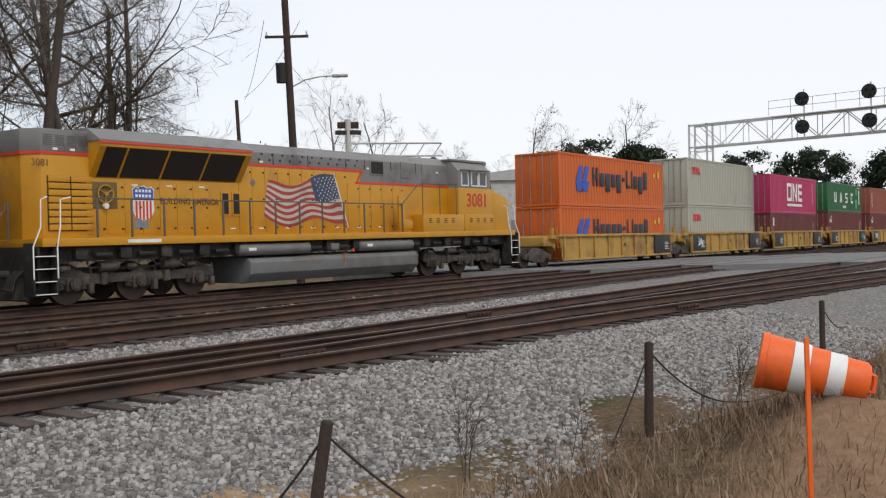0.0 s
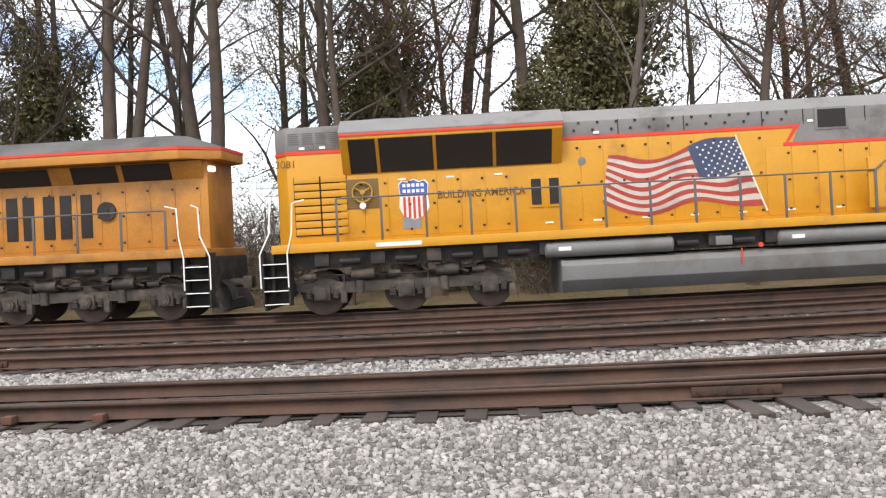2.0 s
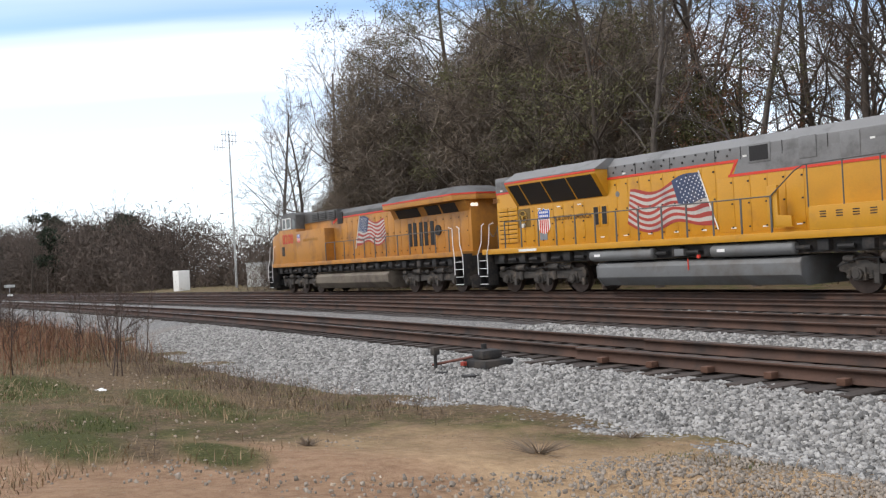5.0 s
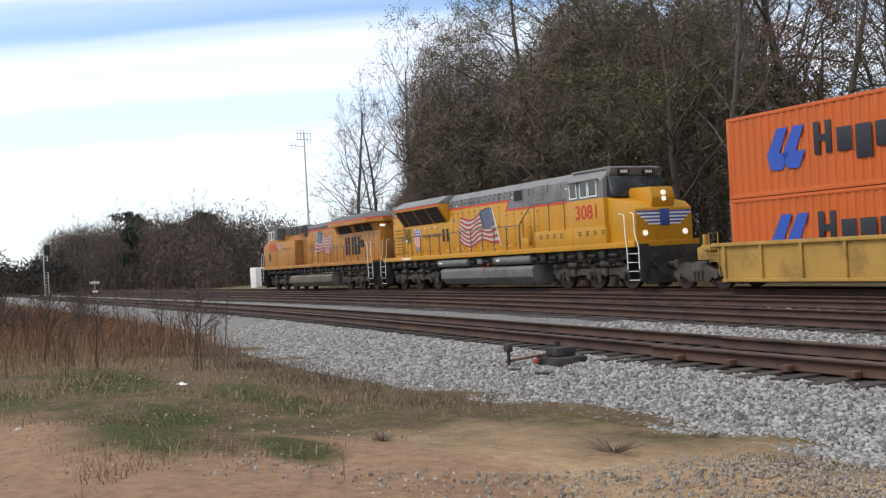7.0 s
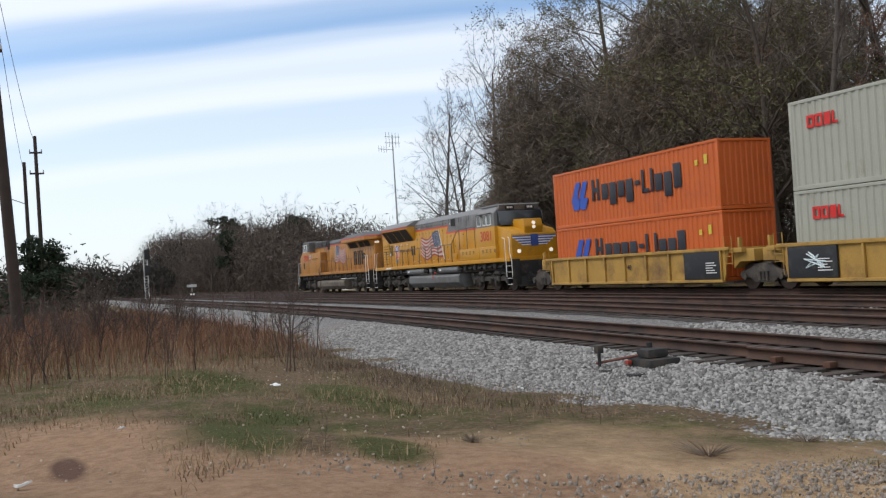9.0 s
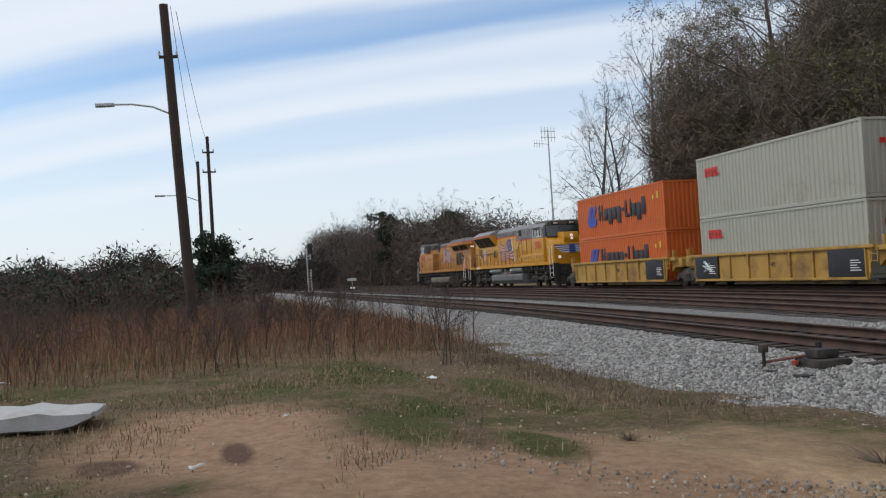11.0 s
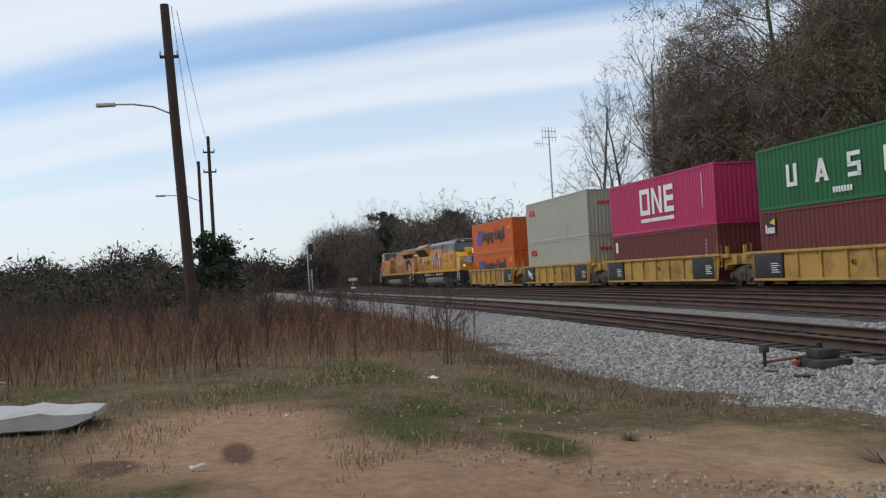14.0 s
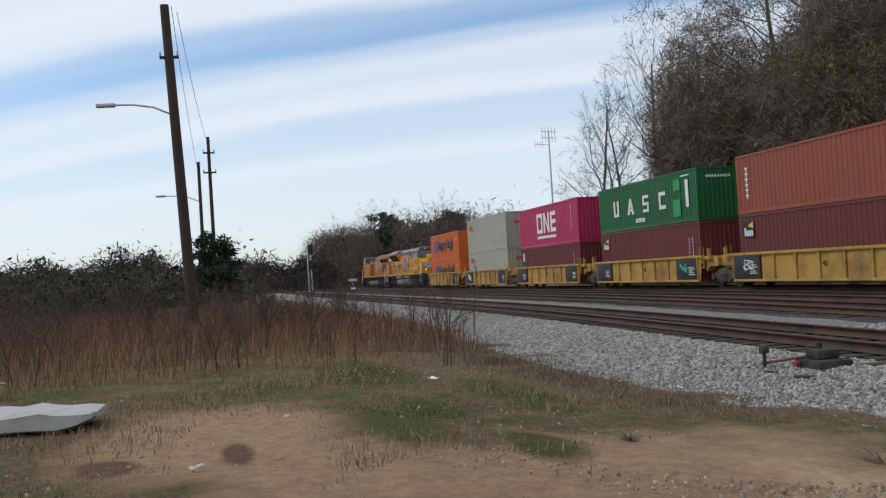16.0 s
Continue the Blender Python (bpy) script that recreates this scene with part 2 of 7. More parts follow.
def ground_material():
    """Tan dirt, red clay, dead grass, patches of green, mixed by place in the world."""
    m = bpy.data.materials.new("field_ground")
    m.use_nodes = True
    nt = m.node_tree
    n, l = nt.nodes.new, nt.links.new
    b = nt.nodes["Principled BSDF"]
    co = n("ShaderNodeTexCoord")

    def nz(scale, detail=6, rough=0.6):
        q = n("ShaderNodeTexNoise")
        q.inputs["Scale"].default_value, q.inputs["Detail"].default_value, q.inputs["Roughness"].default_value = scale, detail, rough
        l(co.outputs["Object"], q.inputs["Vector"])
        return q.outputs["Fac"]

    def ramp(src, a, bb):
        q = n("ShaderNodeMapRange")
        q.inputs["From Min"].default_value, q.inputs["From Max"].default_value = a, bb
        l(src, q.inputs["Value"])
        return q.outputs[0]

    def mixc(f, a, c):
        q = n("ShaderNodeMixRGB")
        l(f, q.inputs[0])
        for s, i in ((a, 1), (c, 2)):
            if isinstance(s, tuple):
                q.inputs[i].default_value = (*s, 1)
            else:
                l(s, q.inputs[i])
        return q.outputs[0]

    def blob(x, y, rx, ry, soft=0.5):
        """1 inside an uneven oval round (x, y)."""
        mp = n("ShaderNodeMapping")
        mp.inputs["Location"].default_value = (-x / rx, -y / ry, 0)
        mp.inputs["Scale"].default_value = (1 / rx, 1 / ry, 0)
        l(co.outputs["Object"], mp.inputs[0])
        ln = n("ShaderNodeVectorMath"); ln.operation = "LENGTH"
        l(mp.outputs[0], ln.inputs[0])
        ad = n("ShaderNodeMath"); ad.operation = "MULTIPLY_ADD"; ad.inputs[1].default_value = 1.3
        l(wob, ad.inputs[0]); l(ln.outputs["Value"], ad.inputs[2])
        return ramp(ad.outputs[0], 1.65 + soft / 2, 1.65 - soft / 2)

    wob = nz(0.55, 8, 0.65)
    grain = nz(6, 9, 0.78)
    dirt = mixc(ramp(grain, 0.3, 0.7), (0.37, 0.235, 0.13), (0.66, 0.46, 0.28))
    clay = mixc(ramp(grain, 0.3, 0.7), (0.27, 0.155, 0.092), (0.50, 0.325, 0.205))
    straw = mixc(ramp(nz(14, 5, 0.7), 0.3, 0.7), (0.07, 0.048, 0.03), (0.23, 0.16, 0.095))
    green = mixc(ramp(nz(20, 4, 0.7), 0.3, 0.7), (0.042, 0.05, 0.015), (0.115, 0.115, 0.038))
    base = mixc(ramp(nz(0.9, 8, 0.75), 0.46, 0.62), straw, green)
    base = mixc(ramp(nz(0.5, 9, 0.7), 0.66, 0.78), base, clay)
    for x, y, rx, ry, c in PATCHES:
        base = mixc(blob(x, y, rx, ry), base, {"dirt": dirt, "clay": clay, "straw": straw, "green": green, "stain": (0.15, 0.085, 0.06)}[c])
    base = mixc(ramp(nz(2.6, 9, 0.85), 0.5, 1.05), base, (0.05, 0.034, 0.02))
    base = mixc(ramp(nz(1.7, 9, 0.85), 0.52, 1.0), base, (0.42, 0.29, 0.16))
    peb = n("ShaderNodeTexVoronoi"); peb.inputs["Scale"].default_value = 9
    l(co.outputs["Object"], peb.inputs["Vector"])
    base = mixc(ramp(peb.outputs["Distance"], 0.12, 0.08), base, (0.34, 0.28, 0.22))
    l(base, b.inputs["Base Color"])
    b.inputs["Roughness"].default_value, b.inputs["Specular IOR Level"].default_value = 0.95, 0.15
    bp = n("ShaderNodeBump"); bp.inputs["Strength"].default_value, bp.inputs["Distance"].default_value = 1.0, 0.08
    l(grain, bp.inputs["Height"]); l(bp.outputs[0], b.inputs["Normal"])
    return m


GREENS = [(-18.0, 3.5, 2.4, .9), (-11.2, 2.6, 1.5, .5), (-14.2, 5.0, 2.4, .55), (-12.6, 3.3, 1.0, .4), (-16, 1.6, 1.6, .6), (-9.3, 3.6, .9, .4)]
PATCHES = [(-1.5, 4.6, 7.6, 3.2, "dirt"), (-7.8, 3.3, 2.6, 1.5, "clay"), (-11.6, .5, 2.7, 1.5, "clay"), (-8.6, 1.4, 1.8, 1.2, "clay"), (10.5, 4.8, 4.5, 1.3, "straw"), (7.5, 2.2, 3.6, 1.3, "clay"), (-21, 4.8, 5.5, 1.7, "straw"), (-10.2, 3.1, 1.2, .35, "straw"),
           *[(*g, "green") for g in GREENS], (-10.35, -.66, .55, .3, "stain"), (-10.4, .63, .6, .16, "stain")]

# ---- plan: four tracks on a slight bend, and a turnout from the nearest ----
def bend(x):
    return 0.0275 * x + 0.0775 * (np.sqrt(x * x + 64) - 8)


def dip(x):
    return -0.2 * np.exp(-(x / 22) ** 2)


TRACKS = {"a": 24.5, "b": 20.4, "m": 16.2, "c": 11.15}


def lateral(k, x):
    """The y of a track's centre line at x."""
    x = np.asarray(x, float)
    if k == "d":      # turnout, leaves the nearest track and swings towards the field
        u = np.clip(x + 11.5, 0, 30)
        w = np.maximum(x - 18.5, 0)
        return TRACKS["c"] + bend(x) - u * u / 520 - w * 0.115
    extra = 0.0
    if k == "m":
        extra = 1.3 * (1 - np.exp(-(x / 30) ** 2))
    if k == "c":
        extra = np.where(x < 0, 0.9 * (1 - np.exp(-(x / 28) ** 2)), 0.0)
    return TRACKS[k] + bend(x) + extra


def smooth01(v, a, b):
    u = np.clip((v - a) / (b - a), 0, 1)
    return u * u * (3 - 2 * u)


def toe(x):
    """The near foot of the ballast slope."""
    x = np.asarray(x, float)
    base = TRACKS["c"] + bend(x) - 3.2 - 0.9 * np.exp(-((x + 18) / 9) ** 2)
    w = smooth01(x, -6.0, 5.0)
    return base * (1 - w) + (5.45 - 0.65 * smooth01(x, 1.5, 4.0) + 0.06 * np.maximum(x - 5, 0)) * w


def shoulder_y(x):
    """Where the ballast slope meets the level bed."""
    return np.maximum(np.where(np.asarray(x) > -11.5, lateral("d", np.minimum(x, 60)), lateral("c", x)) - 1.45, toe(x) + 0.9)


def land(x, y):
    """Height of the ground."""
    x, y = np.asarray(x, float), np.asarray(y, float)
    near = smooth01(toe(x) - y, 0.0, 6.0)          # 1 in the field
    z = -0.56 + 0.22 * near + 0.7 * dip(x) * (1 - 0.5 * near)
    z = z - 1.6 * smooth01(-x, 60, 140) * smooth01(8 - y, 0, 30)      # the field falls away to the west
    z = z + 0.43 * np.exp(-((x - 8.9) ** 2 + (y - 3.2) ** 2) / 1.1)      # low mound by the fence
    far = smooth01(y - (TRACKS["a"] + bend(x)), 3.0, 14.0)
    z = z + 0.3 * far
    return z


def rails_z(x):
    return dip(np.asarray(x, float))


def ballast_z(x, y):
    """Top of the ballast: level between the outer ties, sloping to the ground on both sides."""
    x, y = np.asarray(x, float), np.asarray(y, float)
    edge = toe(x)
    up = smooth01(y, edge - 0.35, shoulder_y(x))
    down = 1 - smooth01(y - (TRACKS["a"] + bend(x)), 1.7, 3.6)
    top = dip(x) - 0.235
    low = land(x, y) - 0.06
    return low + (top - low) * up * down


GROUND = ground_material()
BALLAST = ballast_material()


def grid_mesh(name, xs, ys, zf, material):
    X, Y = np.meshgrid(xs, ys, indexing="ij")
    Z = zf(X, Y)
    v = np.stack([X, Y, Z], -1).reshape(-1, 3)
    a, b = len(xs), len(ys)
    i = (np.arange(a - 1)[:, None] * b + np.arange(b - 1)[None]).ravel()
    f = np.stack([i, i + b, i + b + 1, i + 1], 1)
    return raw_mesh(name, v, f, material, True)


def spread(*marks):
    out = []
    for a, b, s in marks:
        out += list(np.arange(a, b, s))
    return np.array(out + [marks[-1][1]])


def rough_land(X, Y):
    Z = land(X, Y)
    rng = np.random.default_rng(4)
    for _ in range(26):
        kx, ky = rng.normal(0, 1.6, 2)
        Z = Z + 0.007 * np.sin(kx * X + ky * Y + rng.uniform(0, 6)) * (np.hypot(X, Y) < 90)
    return Z


ground = new("ground", grid_mesh("ground", spread((-4000, -400, 400), (-400, -60, 12), (-60, 50, 0.4), (50, 400, 14), (400, 4000, 400)),
                                  spread((-4000, -200, 400), (-200, -15, 10), (-15, 12, 0.35), (12, 60, 2.5), (60, 300, 20), (300, 4000, 400)), rough_land, GROUND))
tagged(ground, "dry ground of tan dirt, dead grass and red clay", "ground", kind="structure")


def bed_mesh():
    xs = spread((-420, -60, 6), (-60, 60, 0.5), (60, 300, 6))
    vs = np.concatenate([np.arange(0, 3, 0.25), np.arange(3, 19, 0.5), np.arange(19, 23.0, 0.25)])
    X = np.repeat(xs[:, None], len(vs), 1)
    far = TRACKS["a"] + bend(xs) + 3.9
    Y = toe(xs)[:, None] - 0.3 + vs[None] / vs[-1] * (far - toe(xs) + 0.3)[:, None]
    Z = ballast_z(X, Y)
    v = np.stack([X, Y, Z], -1).reshape(-1, 3)
    a, b = len(xs), len(vs)
    i = (np.arange(a - 1)[:, None] * b + np.arange(b - 1)[None]).ravel()
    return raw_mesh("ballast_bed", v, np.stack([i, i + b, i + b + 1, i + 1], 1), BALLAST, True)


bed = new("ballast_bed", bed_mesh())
tagged(bed, "bed of pale grey crushed-stone ballast under the tracks", "ballast", kind="structure")


OILY = mat("oily_ballast", (0.045, 0.035, 0.03), 0.92, 0, 0.45, 2.0, 22, 0.9, stain=(0.13, 0.11, 0.095), amount=0.3, bumpd=0.03)


def stained_strip(k, w0, w1, x0, x1):
    """A strip of oil- and rust-darkened stones between the rails, a little above the bed."""
    xs = spread((x0, -60, 8), (-60, 60, 1.0), (60, x1, 8))
    ws = np.linspace(w0, w1, 13)
    X = np.repeat(xs[:, None], len(ws), 1)
    Y = lateral(k, xs)[:, None] + ws[None] + .12 * np.sin(X * 1.7 + ws[None]) * (np.abs(ws[None]) > 1)
    Z = np.maximum(ballast_z(X, Y), dip(X) - .235) + .012 + .012 * (1 - (np.abs(ws) / 1.6) ** 2)[None]
    b = len(ws)
    i = (np.arange(len(xs) - 1)[:, None] * b + np.arange(b - 1)[None]).ravel()
    o = new("ballast_strip", raw_mesh("ballast_strip", np.stack([X, Y, Z], -1).reshape(-1, 3), np.stack([i, i + b, i + b + 1, i + 1], 1), OILY, True))
    tagged(o, "oil-darkened ballast between the rails", "ballast", kind="structure")


for k in "abm":
    stained_strip(k, -1.6, 1.6, -400, 290)
stained_strip("c", -1.15, 1.2, -400, 40)


# ---- tracks ----
RAIL = mat("rusty_rail", (0.085, 0.047, 0.033), 0.72, 0.35, 0.3, 2.0, 60, 0.2, stain=(0.035, 0.027, 0.023), amount=0.5)
RAIL_TOP = mat("worn_rail_head", (0.10, 0.08, 0.07), 0.42, 0.8, 0.2, 1.0, 50, 0.05)
TIE = mat("creosoted_tie", (0.05, 0.037, 0.03), 0.9, 0, 0.4, 3.0, 30, 0.6, stain=(0.11, 0.09, 0.075), amount=0.35, obj=0.3)
RAIL_PROFILE = [(-0.07, -0.18), (0.07, -0.18), (0.07, -0.168), (0.012, -0.152), (0.010, -0.045), (0.037, -0.036), (0.037, -0.006), (0.03, 0.0),
                (-0.03, 0.0), (-0.037, -0.006), (-0.037, -0.036), (-0.010, -0.045), (-0.012, -0.152), (-0.07, -0.168)]


def rail_bm(k, side, xs, shift=0.0, lift=0.0):
    ys = lateral(k, xs)
    th = np.gradient(ys, xs)
    v, f, n = [], [], len(RAIL_PROFILE)
    for x, y, t in zip(xs, ys, th):
        c = 1 / math.sqrt(1 + t * t)
        nx, ny = -t * c, c
        z = float(dip(x)) + lift
        for a, b in RAIL_PROFILE:
            o = side * 0.7525 + shift + a
            v.append((x + nx * o, y + ny * o, z + b))
    v = np.array(v)
    for i in range(len(xs) - 1):
        for j in range(n):
            f.append((i * n + j, i * n + (j + 1) % n, (i + 1) * n + (j + 1) % n, (i + 1) * n + j))
    return v, np.array(f)[:, ::-1]


XS = spread((-400, -60, 10), (-60, 60, 1.2), (60, 280, 8))
XD = spread((-11.5, 60, 1.0), (60, 110, 8))


def track(k, xs, label):
    root = tagged(new("track"), label, "railway track", "tracks", "structure")
    for side in (-1, 1):
        v, f = rail_bm(k, side, xs)
        o = shared("rail", raw_mesh("rail", v, f, RAIL), root)
        me = o.data
        me.materials.append(RAIL_TOP)
        n = len(RAIL_PROFILE)
        idx = np.zeros(len(me.polygons), np.int32)
        idx[np.arange(len(me.polygons)) % n == 7] = 1
        me.polygons.foreach_set("material_index", idx)
    return root


track_roots = {k: track(k, XS, l) for k, l in (("a", "rust-brown steel main track carrying the freight train"), ("b", "rust-brown steel track on wooden ties in ballast"),
                                              ("m", "rust-brown steel track on wooden ties in ballast"), ("c", "rusty siding track with a turnout on dark ties"))}
track_roots["d"] = track("d", XD, "rusty turnout track curving off the siding")


def place_ties():
    rng = random.Random(3)
    for k, x0, x1, parts in (("c", -40, 40, 1), ("m", -30, 30, 1), ("b", -24, 24, 1), ("a", -24, 30, 1), ("d", 14, 40, 1)):
        root = track_roots[k]
        meshes = []
        for i in range(3):
            bm = bmesh.new()
            box(bm, -0.115, 0.115, -1.22, 1.3, -0.36, -0.183, 0.014)
            for v in bm.verts:
                v.co += Vector((rng.uniform(-.008, .008), rng.uniform(-.03, .03), rng.uniform(-.01, .0)))
            meshes.append(mesh_of("tie", bm, TIE))
        wide = []
        for e in (0.25, 0.72, 1.2):
            bm = bmesh.new()
            box(bm, -0.115, 0.115, -1.32 - e, 1.32, -0.36, -0.183, 0.014)
            wide.append(mesh_of("tie", bm, TIE))
        x, past = x0, []
        while x < x1:
            y = float(lateral(k, x)); t = float((lateral(k, x + .5) - lateral(k, x - .5)))
            me = rng.choice(meshes)
            if k == "c" and -12 < x < 15:
                gap = float(lateral("c", x) - lateral("d", x))
                me = wide[0] if gap < 0.35 else wide[1] if gap < 0.85 else wide[2]
            shared("tie", me, root, pose(x + rng.uniform(-.03, .03), y + rng.uniform(-.08, .08), float(dip(x)) - rng.uniform(0, .012), 0, 0, math.degrees(math.atan(t)) + rng.uniform(-1.5, 1.5)))
            x += 0.52
        # the ties farther off in one mesh
        bm = bmesh.new()
        if k == "d":
            spans = ((40, 70),)
        else:
            spans = ((-120, x0), (x1, 90))
        for a, b in spans:
            x = a
            while x < b:
                y = float(lateral(k, x))
                box(bm, -0.115, 0.115, -1.32, 1.32, -0.36, -0.183, 0, pose(x, y + rng.uniform(-.08, .08), float(dip(x)), 0, 0, rng.uniform(-1, 1)))
                x += 0.52
        tagged(part("ties", bm, TIE, root, smooth=False), kind="stuff")


# ---- train ----
YEL = mat("loco_yellow", (0.53, 0.25, 0.010), 0.45, 0, 0.10, 1.3, 25, 0.06, stain=(0.36, 0.17, 0.02), amount=0.16, spec=0.5)
YEL_OLD = mat("faded_loco_orange", (0.43, 0.185, 0.028), 0.5, 0, 0.16, 1.1, 22, 0.08, stain=(0.19, 0.085, 0.03), amount=0.42, spec=0.45)
GREY = mat("loco_grey", (0.19, 0.185, 0.18), 0.5, 0, 0.12, 1.5, 25, 0.06, stain=(0.09, 0.085, 0.08), amount=0.22)
GREY_OLD = mat("sooty_loco_grey", (0.105, 0.10, 0.095), 0.6, 0, 0.2, 1.2, 22, 0.08, stain=(0.05, 0.045, 0.04), amount=0.4)
REDP = mat("red_paint", (0.62, 0.05, 0.025), 0.45, 0, 0.1)
NUMR = mat("number_red", (0.50, 0.035, 0.02), 0.5, 0, 0.1)
WHITEP = mat("white_paint", (0.78, 0.76, 0.72), 0.5, 0, 0.06, stain=(0.5, 0.45, 0.38), amount=0.15)
BLUEP = mat("blue_paint", (0.045, 0.06, 0.115), 0.5, 0, 0.2, 2, 20, 0.05, stain=(0.10, 0.10, 0.11), amount=0.35)
STARP = mat("star_white", (0.75, 0.75, 0.75), 0.5, 0, 0.05)
TRUCK = mat("greasy_truck_iron", (0.06, 0.052, 0.045), 0.75, 0.1, 0.45, 4, 30, 0.35, stain=(0.15, 0.115, 0.085), amount=0.32)
UNDER = mat("underframe_black", (0.028, 0.026, 0.025), 0.75, 0.1, 0.35, 3, 30, 0.2, stain=(0.09, 0.07, 0.055), amount=0.3)
TANK = mat("tank_grey", (0.165, 0.165, 0.162), 0.6, 0.1, 0.12, 1.2, 25, 0.06, stain=(0.12, 0.105, 0.09), amount=0.35)
TANK_OLD = mat("dusty_tank", (0.17, 0.14, 0.105), 0.7, 0.05, 0.2, 1.2, 25, 0.1, stain=(0.08, 0.06, 0.05), amount=0.4)
FLAGW = mat("flag_white", (0.50, 0.46, 0.41), 0.5, 0, 0.15, 2, 20, 0.05, stain=(0.33, 0.31, 0.29), amount=0.3)
FLAGR = mat("flag_red", (0.36, 0.05, 0.035), 0.5, 0, 0.2, 2, 20, 0.05, stain=(0.22, 0.03, 0.03), amount=0.3)
WHEEL = mat("wheel_steel", (0.075, 0.053, 0.042), 0.6, 0.5, 0.3, 3, 30, 0.15)
MESHB = mat("dark_grille", (0.022, 0.02, 0.019), 0.7, 0.1, 0.35, 1.5, 60, 0.3)
M_WING = mat("wing_blue", (0.05, 0.10, 0.36), 0.5)
BLACKS = mat("signal_black", (0.015, 0.015, 0.015), 0.6, 0, 0.2)
GLASS = mat("dark_glass", (0.025, 0.028, 0.03), 0.08, 0, 0.1, spec=0.8, bump=0)
STEELR = mat("rail_paint_dark", (0.11, 0.105, 0.10), 0.6, 0.2, 0.2)
WHITER = mat("grab_rail_white", (0.82, 0.80, 0.76), 0.5, 0, 0.06)
GOLD = mat("brass_wheel", (0.45, 0.27, 0.05), 0.5, 0.3, 0.2)
HEADL = glow("headlight", (1.0, 0.93, 0.8), 0.7)
WELLY = mat("well_car_yellow", (0.43, 0.25, 0.055), 0.62, 0, 0.16, 1.0, 20, 0.12, stain=(0.16, 0.085, 0.035), amount=0.36)
BLACKP = mat("black_panel", (0.022, 0.022, 0.024), 0.6, 0, 0.2, stain=(0.06, 0.055, 0.05), amount=0.25)


def car_pose(xc, half):
    xa, xb = xc - half, xc + half
    ya, yb = float(lateral("a", xa)), float(lateral("a", xb))
    za, zb = float(dip(xa)), float(dip(xb))
    return pose(xc, (ya + yb) / 2, (za + zb) / 2, 0, -math.degrees(math.atan2(zb - za, xb - xa)), math.degrees(math.atan2(yb - ya, xb - xa)))


# the first container's leading end along the line; the train gathers a little speed
def ahead(t):
    return 37.668 - 8.367 * t - 0.05833 * t ** 2 + 0.0093115 * t ** 3 - 0.00077446 * t ** 4 + 0.0000219165 * t ** 5


MOVING = []                        # thing, offset of its centre along the train, half its truck spacing
TURNING = []                       # wheelset, its place in the vehicle, radius
SETS = {}


def wheelset(parent, x, r):
    if r not in SETS:
        bm = bmesh.new()
        tube(bm, (0, -0.95, 0), (0, 0.95, 0), 0.09, n=12)
        for s in (-1, 1):
            tube(bm, (0, s * 0.69, 0), (0, s * 0.83, 0), r, n=32)
            tube(bm, (0, s * 0.665, 0), (0, s * 0.69, 0), r + 0.026, n=32)
            tube(bm, (0, s * 0.83, 0), (0, s * 0.845, 0), r * 0.72, r * 0.3, n=24)
            for k in range(6):
                a = k * math.pi / 3
                tube(bm, (math.cos(a) * r * 0.5, s * 0.83, math.sin(a) * r * 0.5), (math.cos(a) * r * 0.5, s * 0.85, math.sin(a) * r * 0.5), 0.035, n=8)
        SETS[r] = mesh_of("wheelset", bm, WHEEL, True)
    o = shared("wheelset", SETS[r], parent, pose(x, 0, r))
    TURNING.append((o, x, r))


